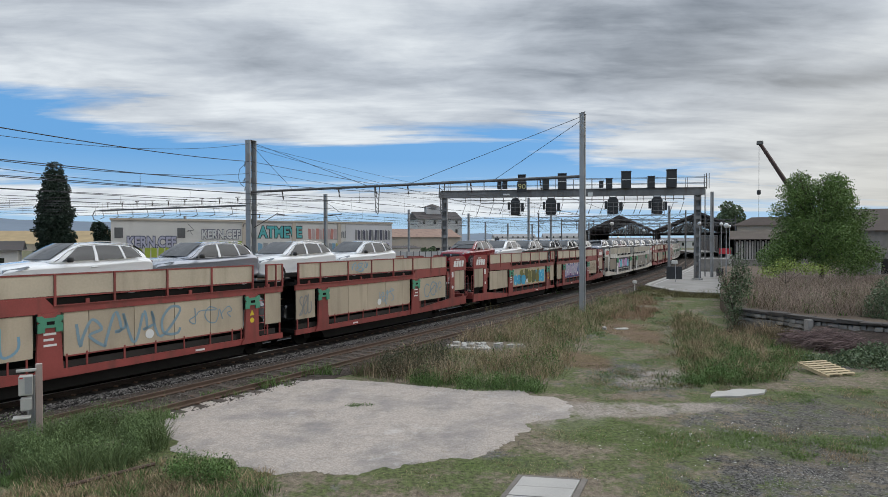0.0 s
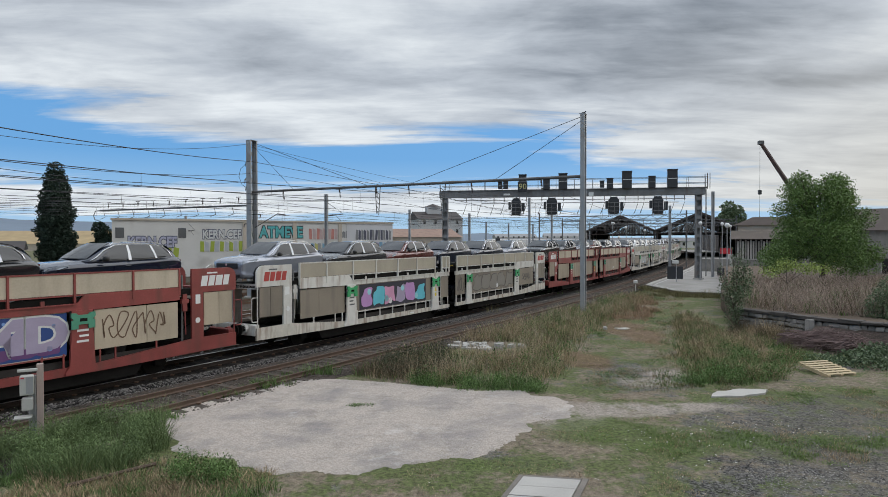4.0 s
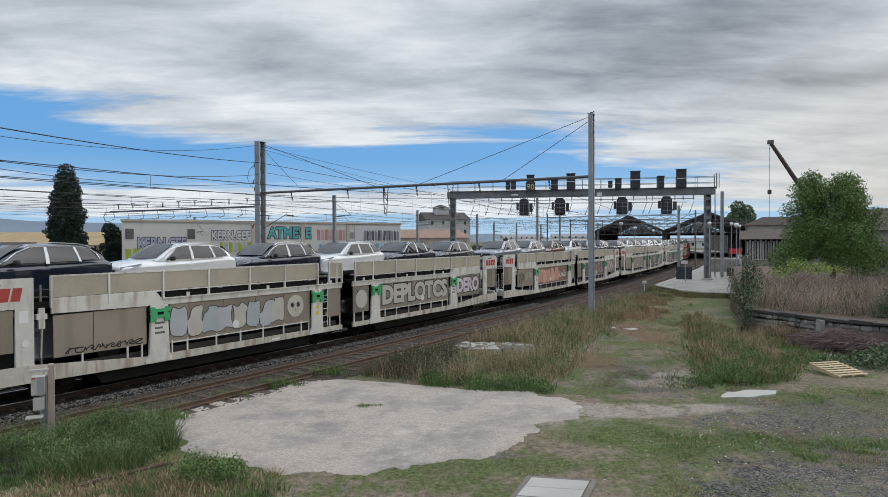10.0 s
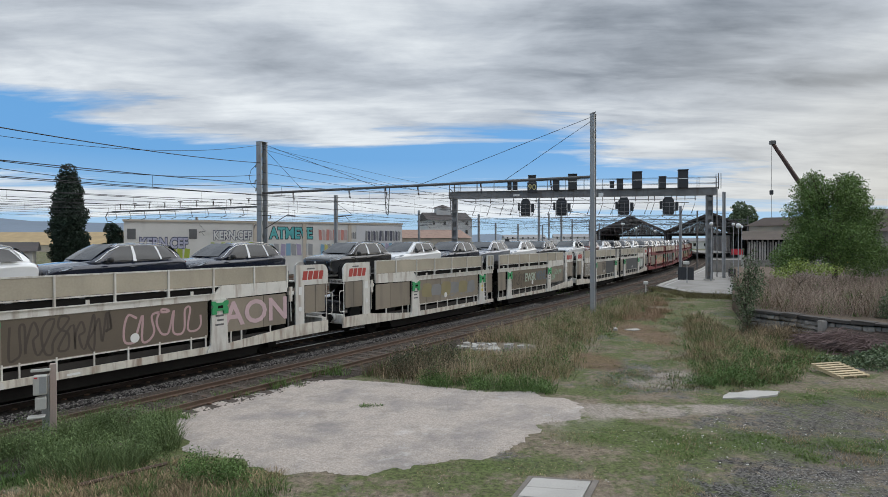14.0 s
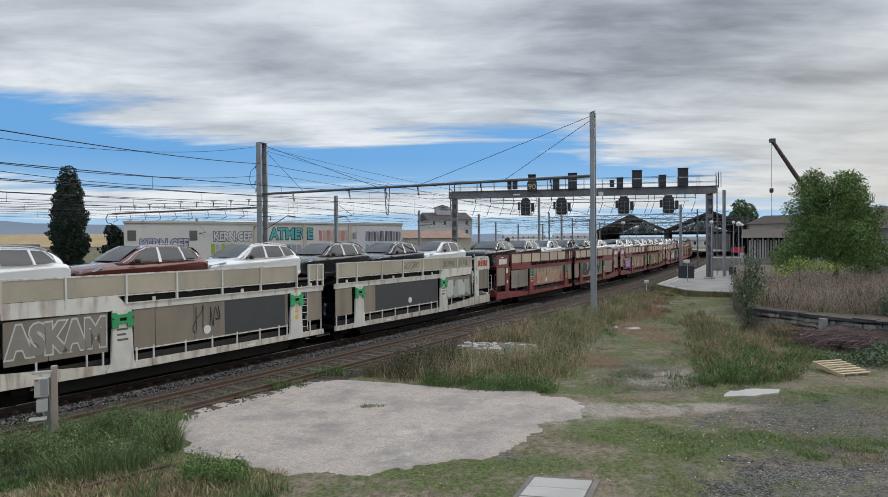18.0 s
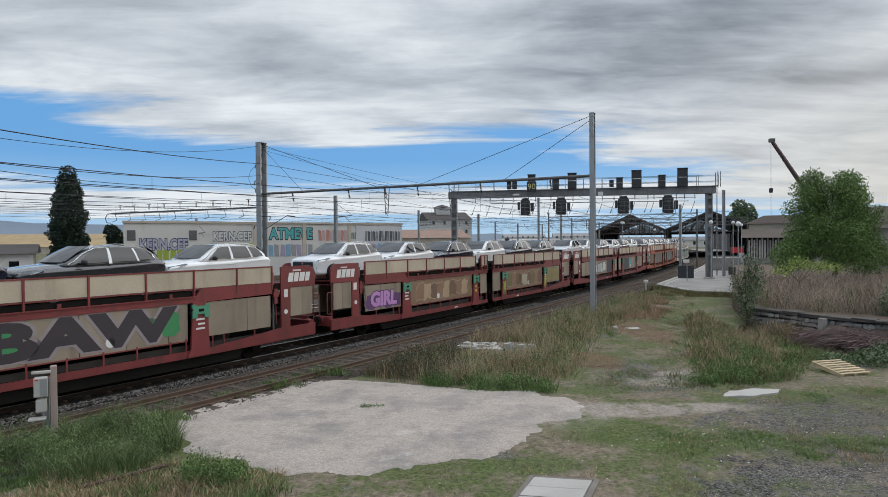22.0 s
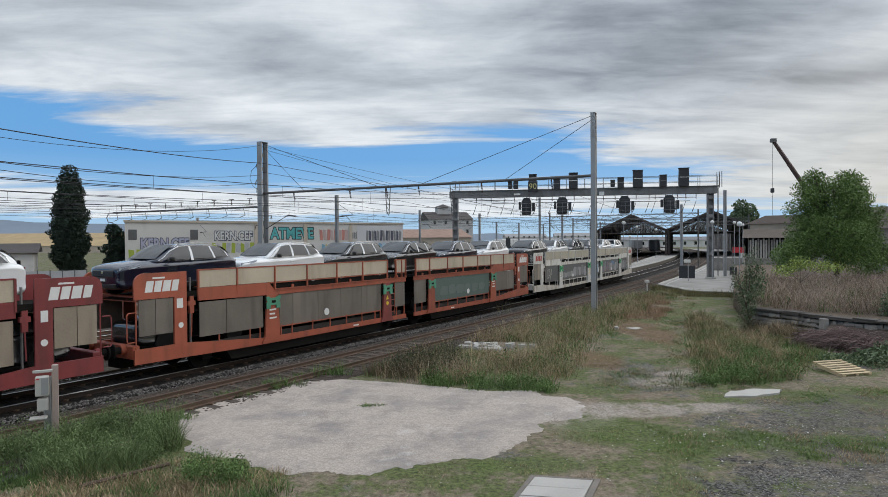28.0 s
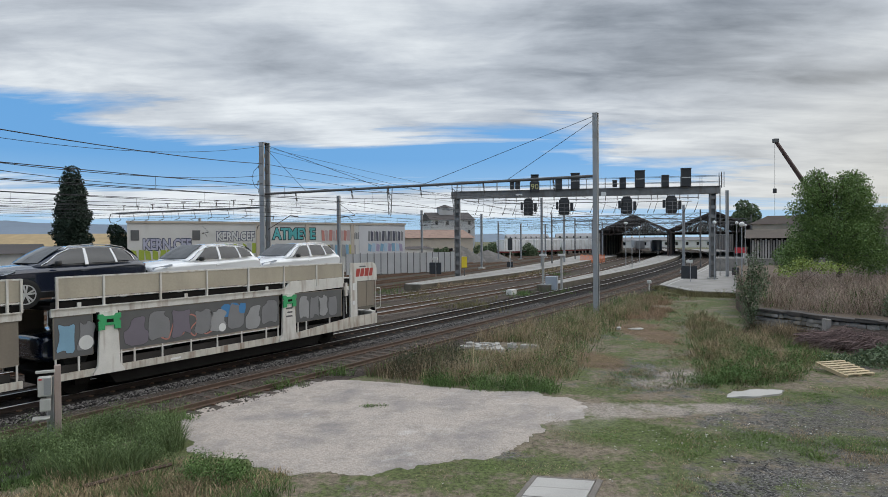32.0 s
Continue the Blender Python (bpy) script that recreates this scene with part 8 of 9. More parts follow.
        blades("track_weed", "clump of green weeds between rail and pad", tf, 22, hh * 0.6, hh, 0.012, 0.16, M_GRASS, 20 + i, 0.8)
    # short turf on the open ground
    near = [(-3.4, 10.2), (8.5, 10.2), (12.0, 14.5), (13.0, 19.0), (8.0, 18.0), (4.3, 18.2), (2.5, 14.6), (0.8, 12.5), (-2.2, 11.6)]
    
    def patch(p, spots):
        return max(0.0, max(1.3 - math.hypot((p[0] - x) / a, (p[1] - y) / b) for x, y, a, b in spots))

    def lush(p):
        return patch(p, ((3.9, 14.5, 1.5, 1.0), (5.4, 13.6, 1.6, 0.8), (1.8, 12.3, 1.2, 0.5), (8.7, 13.6, 1.6, 0.5)))

    def bare(p):
        return patch(p, ((4.6, 16.3, 2.6, 0.75), (6.9, 16.4, 1.6, 0.5), (8.6, 15.4, 2.4, 1.2), (7.6, 10.9, 2.8, 1.5), (5.9, 12.4, 1.0, 0.5)))

    g = [p for p in inside(near, 16000, rnd) if noise.noise((p[0] * 0.75, p[1] * 0.75, 7)) + 0.7 * noise.noise((p[0] * 2.5, p[1] * 2.5, 3)) + 0.75 * lush(p) - 0.6 * bare(p) > 0.16 and math.hypot(p[0] - 1.9, p[1] - 11.0) > 0.9]
    blades("short_turf", "short trodden turf in patches", g, 9, 0.02, 0.07, 0.007, 0.12, mat("trodden_turf", (0.165, 0.24, 0.075), 0.75, 0, 0.35, 0.8, 20, 0.0, island=0.9, spec=0.12), 30, 1.1)
    rimt = []
    for (x0, y0), (x1, y1) in zip(PAD_RIM[8:], PAD_RIM[9:]):
        for k in range(80):
            q = rnd.rand()
            rimt.append((x0 + (x1 - x0) * q + 0.3 * rnd.randn(), y0 + (y1 - y0) * q + 0.25 * rnd.randn(), GROUND_Z + 0.01))
    rimt = [p for p in rimt if noise.noise((p[0] * 1.1, p[1] * 1.1, 44)) > -0.15]
    blades("pad_rim_grass", "short grass creeping over the pad's edge", rimt, 26, 0.015, 0.05, 0.006, 0.12, M_OLIVE, 64, 1.2)
    blades("short_dry_turf", "short dry grass in patches", [p for p in inside(near, 5000, rnd) if noise.noise((p[0] * 0.8, p[1] * 0.8, 17)) - 0.5 * bare(p) > 0.0], 9, 0.02, 0.08, 0.007, 0.14, M_DRY, 37, 0.9)
    lane = [(4.2, 18.2), (7.2, 17.9), (9.8, 26.0), (14.0, 36.0), (19.5, 48.0), (16.2, 48.6), (10.0, 35.0), (6.4, 26.5)]
    blades("lane_turf", "short grass on the trodden lane", [p for p in inside(lane, 6500, rnd) if noise.noise((p[0] * 0.6, p[1] * 0.4, 9)) > -0.05], 9, 0.02, 0.10, 0.007, 0.18, M_GRASS, 31, 0.9)
    sc = [p for p in inside([(4.4, 18.3), (9.0, 18.2), (9.6, 22.0), (9.0, 26.0), (5.6, 25.0)], 1500, rnd) if noise.noise((p[0] * 1.3, p[1] * 1.3, 29)) > 0.1]
    blades("lane_tufts", "scattered low tufts on the stony lane", sc, 12, 0.03, 0.11, 0.007, 0.16, M_OLIVE, 68, 0.9)
    blades("lane_dry_turf", "dry grass along the trodden lane", inside(lane, 2200, rnd), 8, 0.03, 0.12, 0.007, 0.16, M_DRY, 32, 0.8)
    rus = [p for p in inside([(9.6, 35.0), (11.6, 34.0), (14.6, 40.0), (16.5, 47.5), (14.0, 46.5), (11.0, 38.5)], 1000, rnd) if noise.noise((p[0] * 0.5, p[1] * 0.5, 77)) > -0.1]
    blades("rusty_grass", "reddish brown dead grass along the lane", rus, 9, 0.12, 0.5, 0.011, 0.2, mat("rusty_straw", (0.33, 0.225, 0.15), 0.85, 0, 0.35, 0.6, 20, 0.0, island=0.9, spec=0.1), 78, 0.8)
    # on the raised ground
    raised = [(15.2, 30.0), (15.95, 28.2), (17.4, 27.0), (19.6, 25.6), (24.0, 24.5), (30.0, 33.0), (34.0, 46.0), (22.0, 47.0), (18.5, 39.0)]
    pz = [(x, y, 0.93) for x, y, z in inside(raised, 4200, rnd)]
    blades("raised_dry_grass", "tall dry grass on the raised ground", [p for p in pz if noise.noise((p[0] * 0.5, p[1] * 0.5, 31)) > -0.35], 12, 0.15, 1.25, 0.008, 0.32, mat("faded_straw", (0.34, 0.265, 0.21), 0.9, 0, 0.4, 0.4, 20, 0.0, island=0.8, spec=0.1), 33, 1.0)
    blades("raised_brown_weeds", "brown dead stalks on the raised ground", [(x, y, 0.93) for x, y, z in inside(raised, 900, rnd)], 8, 0.4, 1.1, 0.012, 0.25, M_BROWNW, 34, 0.7)
    blades("raised_green_grass", "green grass on the raised ground", [(x, y, 0.93) for x, y, z in inside(raised, 900, rnd)], 8, 0.25, 0.7, 0.02, 0.2, M_GRASS, 35)
    # along the near end of the platform and the foot of the wall
    edge = [(16.4 + 0.55 * i, 49.2 - 0.22 * i, GROUND_Z) for i in range(14)]
    blades("platform_edge_grass", "rough grass at the platform's end", [(x + rnd.randn() * 0.3, y + rnd.randn() * 0.5, z) for x, y, z in edge for k in range(14)], 12, 0.2, 0.6, 0.014, 0.3, M_OLIVE, 71, 0.7)
    pe = [tuple(on_line(51.0 - 0.9 * rnd.rand() + max(0.0, 9.6 - o) * 1.55, o, GROUND_Z)) for o in 5.4 + 8.6 * rnd.rand(420)]
    blades("platform_end_grass", "olive grass grown up against the platform", pe, 12, 0.18, 0.5, 0.012, 0.25, M_OLIVE, 79, 0.7)
    foot = [(14.2 + 1.2 * rnd.rand(), 28.6 - 1.0 * rnd.rand(), GROUND_Z) for i in range(70)] + [(14.6 + 0.9 * rnd.rand(), 27.9 - 1.2 * rnd.rand(), GROUND_Z) for i in range(60)]
    blades("wall_foot_grass", "dry grass hiding the wall's foot", foot, 12, 0.4, 1.0, 0.01, 0.2, M_DRY, 72, 0.5)
    wf = [(14.35 + 1.15 * q + rnd.randn() * 0.14, 29.7 - 3.4 * q + rnd.randn() * 0.2, GROUND_Z) for q in rnd.rand(150)]
    blades("wall_dark_weeds", "dark weeds growing up the stone wall", wf, 12, 0.25, 0.75, 0.009, 0.2, M_BROWNW, 75, 0.6)
    blades("wall_green_weeds", "green weeds growing up the stone wall", wf[:90], 12, 0.25, 0.85, 0.011, 0.2, M_OLIVE, 76, 0.6)
    # rough growth along the walls of the far platforms
    fp = [tuple(on_line(s + rnd.rand() * 2, o + shift_d(s) + rnd.randn() * 0.35, GROUND_Z)) for s in range(46, 96, 1) for o in (-11.9, -11.7) for k in range(3)]
    blades("platform_foot_grass", "dry rough grass along the platform wall", fp, 12, 0.2, 0.6, 0.03, 0.45, M_DRY, 73, 0.7)
    blades("platform_foot_weeds", "green weeds along the platform wall", [p for p in fp if noise.noise((p[0] * 0.2, p[1] * 0.2, 5)) > 0.0], 10, 0.2, 0.6, 0.03, 0.5, M_OLIVE, 74, 0.7)
    # between the tracks beyond the train
    for i, (x, y, n) in enumerate(((1.7, 42.2, 46), (6.3, 51.3, 30), (-2.6, 50.6, 24), (-4.5, 54.0, 16), (0.3, 45.8, 20), (9.2, 53.0, 12), (-8.0, 60.0, 30), (14.0, 80.0, 26))):
        tf = [(x + rnd.randn() * 1.2, y + rnd.randn() * 1.3, GROUND_Z) for k in range(n)]
        blades("track_bush", "low green bush of weeds between the tracks", tf, 22, 0.25, 0.6, 0.014, 0.45, M_GRASS if i % 2 else M_OLIVE, 40 + i)
    # trees and shrubs
    tree("broadleaf_tree", "broad bushy tree with fresh green leaves on raised ground", 28.3, 45.5, 0.9, 2.4, 0.22, lumps(52, 3.5, 2.8, 1.7, 7.75, 1.2, 5, 0.4), 80000, 0.065, M_LEAF, 51, shell=0.25)
    tree("grey_shrub", "tall upright grey-green shrub beside the stone wall", 14.25, 29.6, GROUND_Z, 1.4, 0.05, [(0, 0, 0.8, 0.4, 0.4, 0.8), (0.1, 0, 1.6, 0.5, 0.5, 0.7), (-0.35, 0.1, 2.0, 0.34, 0.34, 0.6), (0.45, 0.3, 2.2, 0.5, 0.5, 0.7), (0.1, 0.2, 2.7, 0.34, 0.3, 0.5), (0.85, 0.4, 2.3, 0.35, 0.35, 0.6), (-0.5, 0, 2.5, 0.2, 0.2, 0.5), (0.35, 0.3, 3.1, 0.35, 0.3, 0.6), (0.8, 0.5, 3.0, 0.3, 0.3, 0.5), (0.1, 0.3, 3.5, 0.16, 0.16, 0.5), (0.55, 0.4, 3.8, 0.18, 0.18, 0.45), (-0.6, 0.1, 2.9, 0.12, 0.12, 0.5)], 3800, 0.055, M_LEAFG, 52, "shrub", 0.35, shell=0.2)
    tree("yellow_shrub", "shrub with young yellow-green leaves on bare stems", 20.6, 36.4, 0.93, 0.9, 0.04, [(-1.0, 0, 1.4, 0.6, 0.6, 0.35), (0.1, 0.2, 1.75, 0.7, 0.6, 0.4), (1.2, 0, 1.6, 0.8, 0.6, 0.35), (2.2, 0, 1.5, 0.6, 0.5, 0.3)], 1500, 0.055, M_LEAFY, 53, "shrub", 0.6, shell=0.3)
    tree("dark_shrub", "dark green shrub at the raised ground's edge", 19.2, 26.4, 0.3, 0.7, 0.05, [(0, 0, 0.9, 0.8, 0.7, 0.8), (0.5, 0.3, 1.6, 0.7, 0.6, 0.7), (-0.1, 0.4, 0.4, 0.8, 0.7, 0.5), (0.2, -0.9, 0.3, 0.9, 0.7, 0.7), (-0.7, -1.2, -0.1, 0.6, 0.5, 0.45), (0.9, -0.5, 1.0, 0.8, 0.7, 0.8)], 13000, 0.055, M_LEAFG, 54, "shrub", 0.4, shell=0.3)
    tree("ivy_mound", "mound of green ivy beside the brush pile", 15.2, 21.7, GROUND_Z, 0.15, 0.03, [(0, 0, 0.1, 1.1, 0.9, 0.42), (0.9, 0.6, 0.15, 1.0, 0.9, 0.5), (-1.3, 0.6, 0.05, 0.8, 0.6, 0.3)], 6000, 0.045, M_LEAFG, 55, "shrub", 0.7, limbs=False, shell=0.4)
    cy = []
    for i in range(13):
        w = 1.72 * math.sqrt(max(0.05, 1 - ((i - 4.2) / 8.9) ** 2)) * (1.0 if i > 2 else 0.8 + 0.07 * i)
        cy.append((0.25 * math.sin(i * 2.1), 0.25 * math.cos(i * 1.7), 0.9 + i * 0.96, w, w, 1.1))
        cy.append((0.6 * w * math.sin(i * 2.4), 0.6 * w * math.cos(i * 2.4), 1.3 + i * 0.93, 0.55 * w, 0.55 * w, 0.9))
    tree("cypress", "tall dark column-shaped cypress beyond the yard", -43.9, 75.0, GROUND_Z, 3.0, 0.25, cy, 34000, 0.13, M_LEAFD, 56, limbs=False, shell=0.8)
    tree("dark_tree", "dark round tree beside the warehouse", -40.3, 78.5, GROUND_Z, 2.0, 0.22, lumps(10, 1.0, 1.0, 1.6, 6.0, 1.05, 8, 0.3), 9000, 0.15, M_LEAFD, 57)
    tree("station_tree", "leafy tree behind the station house", 77.0, 160.0, GROUND_Z, 6.0, 0.3, lumps(10, 3.8, 3.0, 7.0, 12.5, 2.3, 9, 0.5), 6500, 0.3, M_LEAFG, 58)
    for i, (x, y, w, h) in enumerate(((12.0, 168.0, 7.0, 3.8), (22.0, 172.0, 6.0, 4.0), (-1.0, 140.0, 5.0, 3.4), (-7.0, 128.0, 4.0, 3.0), (30.0, 185.0, 6.0, 4.0))):
        tree("yard_bush", "rounded green bush at the far side of the yard", x, y, GROUND_Z, 1.0, 0.15, lumps(6, w * 0.5, w * 0.3, 0.8, h - 1.2, w * 0.28, 20 + i, 0.4), 2600, 0.28, M_LEAFG, 60 + i, "bush", limbs=False)


build_plants()

# ---------------------------------------------------------------- painted writing on the wagons and the warehouse
def paint_mat(name, c):
    return mat("spray_" + name, c, 0.6, 0, 0.12, 2, 25, 0.0)


def blobs_paint(parent, x0, x1, z0, z1, y, colours, seed, step=0.001, n=7, name="painted_shape"):
    """Sprayed shapes with rounded outlines, one over another, on a side panel; each a part."""
    rr = random.Random(seed)
    k = 0
    for i in range(n):
        c = x0 + (x1 - x0) * (i + 0.5) / n
        w = (x1 - x0) / n * rr.uniform(0.42, 0.62)
        h0, h1 = z0 + rr.uniform(0, 0.12) * (z1 - z0), z1 - rr.uniform(0, 0.18) * (z1 - z0)
        mid = (h0 + h1) / 2
        pts = []
        for j in range(14):
            a = 2 * math.pi * j / 14
            q = 0.82 + 0.3 * rr.random()
            pts.append((c + w * q * math.copysign(abs(math.cos(a)) ** 0.6, math.cos(a)), mid + (h1 - h0) / 2 * min(1.0, q) * math.copysign(abs(math.sin(a)) ** 0.6, math.sin(a))))
        part(name, prism(B(), pts, y - step * (1 + k % 3), y + 0.002), paint_mat(*colours[i % len(colours)]), parent)
        k += 1


PENDING = []


def lettering(parent, body, x, y, z, size, colour, sx=1.0, depth=0.003, shear=0.0, bold=0.0, name="painted_letters", label=""):
    """Sprayed letters; they are turned into meshes together, at the end."""
    cu = bpy.data.curves.new("letters", "FONT")
    cu.body, cu.size, cu.extrude, cu.align_x, cu.align_y, cu.shear, cu.offset = body, size, depth, "CENTER", "CENTER", shear, bold
    cu.resolution_u = 3
    PENDING.append((new("tmp", cu), parent, pose(x, y, z, 90, 0, 0) @ Matrix.Diagonal((sx, 1, 1, 1)), colour, name, label))


def finish_lettering():
    dg = bpy.context.evaluated_depsgraph_get()
    made = [bpy.data.meshes.new_from_object(ob.evaluated_get(dg)) for ob, *_ in PENDING]
    for (ob, parent, m, colour, name, label), me in zip(PENDING, made):
        bpy.data.objects.remove(ob)
        me.materials.append(paint_mat(*colour))
        part(name, me, None, parent, label).matrix_basis = m


SILV, BLK, WHT, PNK = ("silver", (0.42, 0.43, 0.45)), ("black", (0.02, 0.02, 0.022)), ("white", (0.62, 0.62, 0.60)), ("pink", (0.55, 0.27, 0.22))
VIO, BLU, CYA, YEL_, TAN = ("violet", (0.24, 0.12, 0.30)), ("blue", (0.02, 0.06, 0.22)), ("cyan", (0.05, 0.36, 0.58)), ("yellow", (0.5, 0.46, 0.06)), ("tan", (0.30, 0.23, 0.14))
GRN, ORG, LAV, GRY, PAL = ("green", (0.05, 0.26, 0.10)), ("orange", (0.50, 0.13, 0.05)), ("lavender", (0.36, 0.31, 0.42)), ("grey", (0.23, 0.23, 0.23)), ("pale", (0.48, 0.46, 0.40))
LILAC, BROWN, SKYB = ("lilac", (0.52, 0.26, 0.55)), ("brown", (0.15, 0.09, 0.055)), ("skyblue", (0.20, 0.36, 0.48))


def build_graffiti():
    Y0 = -(SIDE - 0.033)

    def on(n, lead, w):
        """Local x of a place w metres from the wagon's outer end."""
        return w - 6.85 if lead else 6.85 - w

    def field(n, lead, w0, w1, z0, z1, colour, name="painted_ground"):
        xa, xb = sorted((on(n, lead, w0), on(n, lead, w1)))
        part(name, box(B(), xa, xb, Y0 - 0.0025, Y0 + 0.002, z0, z1), paint_mat(*colour), WAGONS[n, lead])

    def word(n, lead, w0, w1, z, size, text, fill, edge=None, label="", shear=0.0):
        xa, xb = sorted((on(n, lead, w0), on(n, lead, w1)))
        sx = (xb - xa) / (0.62 * size * len(text))
        if edge:
            lettering(WAGONS[n, lead], text, (xa + xb) / 2, Y0 - 0.004, z, size, edge, sx, 0.002, shear, 0.10 * size)
        lettering(WAGONS[n, lead], text, (xa + xb) / 2, Y0 - 0.008, z, size, fill, sx, 0.003, shear, (0.055 if edge else 0.02) * size, label=label)

    def shapes(n, lead, w0, w1, z0, z1, cols, seed, k=7):
        xa, xb = sorted((on(n, lead, w0), on(n, lead, w1)))
        blobs_paint(WAGONS[n, lead], xa, xb, z0, z1, Y0 - 0.004, cols, seed, 0.002, k)

    BLOCKS = (
        ((0, 0), (0.45, 0.06), (0.55, 0.2), (1, 0.05), (0.9, 0.6), (1, 1), (0.5, 0.9), (0.1, 1), (0.12, 0.5)),
        ((0.1, 0), (0.9, 0), (1, 0.4), (0.82, 0.55), (0.95, 1), (0.3, 0.94), (0.2, 0.6), (0, 0.5)),
        ((0, 0.1), (0.6, 0), (1, 0.2), (0.85, 0.5), (1, 0.8), (0.55, 1), (0.4, 0.82), (0.05, 0.95), (0.15, 0.5)),
        ((0.05, 0), (0.5, 0.12), (0.95, 0), (1, 0.7), (0.7, 0.85), (0.8, 1), (0.1, 1), (0, 0.6)),
        ((0.1, 0), (0.9, 0.04), (1, 0.5), (0.86, 1), (0.5, 0.9), (0.12, 1), (0, 0.5)),
    )

    def blocks(n, lead, w0, w1, z0, z1, fills, edge, seed, k, g=0.03, lap=0.12):
        """Fat sprayed blocks with notches, side by side, each with a dark or pale edge round its filling."""
        rr = random.Random(seed)
        xa, xb = sorted((on(n, lead, w0), on(n, lead, w1)))
        wd = (xb - xa) / k
        for i in range(k):
            px_, pz_ = xa + wd * i, z0 + rr.uniform(0, 0.07) * (z1 - z0)
            hh = (z1 - z0) * rr.uniform(0.86, 0.98)
            sl, flip = rr.uniform(-0.08, 0.14), rr.random() < 0.4
            pts = []
            for u, v in BLOCKS[(seed + i * 2) % len(BLOCKS)]:
                u, v = (1 - u if flip else u) + rr.uniform(-0.05, 0.05), v + rr.uniform(-0.04, 0.04)
                pts.append(Vector((px_ + wd * (-lap / 2 + (1 + lap) * u) + sl * v, pz_ + hh * v)))
            if flip:
                pts.reverse()
            soft = []
            for a, b in zip(pts, pts[1:] + pts[:1]):
                soft += [a.lerp(b, 0.22), a.lerp(b, 0.78)]
            m = len(soft)
            inner = []
            for q in range(m):
                d = (soft[(q + 1) % m] - soft[q - 1]).normalized()
                inner.append(soft[q] + Vector((-d.y, d.x)) * g)
            y = Y0 - 0.003 - 0.0015 * (i % 3)
            bm = B()
            prism(bm, [tuple(p) for p in soft], y, Y0 + 0.002)
            f1 = len(bm.faces)
            prism(bm, [tuple(p) for p in inner], y - 0.005, y - 0.0005)
            bm.faces.ensure_lookup_table()
            for f in bm.faces[f1:]:
                f.material_index = 1
            me = mesh("painted_block", bm, paint_mat(*edge))
            me.materials.append(paint_mat(*fills[i % len(fills)]))
            part("painted_block", me, None, WAGONS[n, lead])

    def dots(n, lead, spots, colour):
        """Round sprayed bubbles: place, height, radius."""
        for w, z, r in spots:
            part("painted_bubble", disc(B(), (on(n, lead, w), Y0 - 0.009, z), (0, 1, 0), r, 0.004, 16), paint_mat(*colour), WAGONS[n, lead])

    STROKES = (
        ((0.0, 0.9), (0.1, 0.1), (0.15, 0.5), (0.6, 0.95), (0.9, 0.6), (0.5, 0.45), (0.95, 0.05)),
        ((0.9, 0.85), (0.4, 1.0), (0.05, 0.6), (0.2, 0.1), (0.7, 0.0), (0.95, 0.35)),
        ((0.0, 0.1), (0.3, 1.0), (0.55, 0.45), (0.3, 0.4), (0.75, 0.5), (0.62, 1.0), (1.0, 0.0)),
        ((0.1, 1.0), (0.05, 0.1), (0.5, 0.0), (0.9, 0.3), (0.85, 1.0)),
        ((0.9, 0.9), (0.3, 0.95), (0.15, 0.65), (0.8, 0.45), (0.75, 0.1), (0.05, 0.05)),
        ((0.5, 1.0), (0.45, 0.0), (0.1, 0.2), (0.5, 0.55), (0.95, 0.85)),
    )

    def tag(n, lead, w0, w1, z0, z1, colour, seed, r=0.014, loops=6, y=None):
        """A scrawl drawn in one joined line of curved strokes."""
        rr = random.Random(seed)
        xa, xb = sorted((on(n, lead, w0), on(n, lead, w1)))
        yy = (Y0 - 0.006) if y is None else y
        wd = (xb - xa) / loops
        pts = []
        for i in range(loops):
            lift = rr.uniform(-0.08, 0.08)
            pts += [Vector((xa + wd * (i + 0.05 + 0.9 * u + rr.uniform(-0.07, 0.07)), yy, z0 + (z1 - z0) * (v + lift + rr.uniform(-0.07, 0.07)))) for u, v in rr.choice(STROKES)]
        pts = [pts[0] * 2 - pts[1]] + pts + [pts[-1] * 2 - pts[-2]]
        fine = []
        for a, b, c, d in zip(pts, pts[1:], pts[2:], pts[3:]):
            for k in (0.0, 0.2, 0.4, 0.6, 0.8):
                fine.append(0.5 * ((2 * b) + (c - a) * k + (2 * a - 5 * b + 4 * c - d) * k * k + (3 * b - a - 3 * c + d) * k ** 3))
        bm = B()
        rows = []
        for p, q in zip(fine, fine[1:]):
            u = q - p
            if u.length < 1e-5:
                continue
            w = Vector((-u.z, 0, u.x)).normalized() * r * 1.4
            rows.append((bm.verts.new(p - w), bm.verts.new(p + w)))
        for (a, b), (c, d) in zip(rows, rows[1:]):
            bm.faces.new((a, b, d, c))
        part("scrawl", bm, paint_mat(*colour), WAGONS[n, lead])

    # red wagons at the head
    tag(-1, True, 6.0, 9.4, 1.25, 2.05, ("faded_blue", (0.20, 0.30, 0.36)), 1, 0.03, 4)
    tag(-1, True, 9.5, 11.4, 1.5, 2.0, ("faded_blue", (0.20, 0.30, 0.36)), 5, 0.014, 3)
    tag(-1, False, 9.0, 10.2, 2.85, 3.22, SKYB, 6, 0.016, 3, -(SIDE - 0.014))
    tag(-1, False, 2.6, 4.4, 1.35, 2.0, ("faded_blue", (0.20, 0.30, 0.36)), 7, 0.02, 3)
    tag(-1, True, 2.5, 4.6, 1.3, 2.0, SKYB, 2, 0.025, 4)
    tag(-1, False, 12.7, 13.4, 1.3, 2.05, GRY, 3, 0.02, 3)
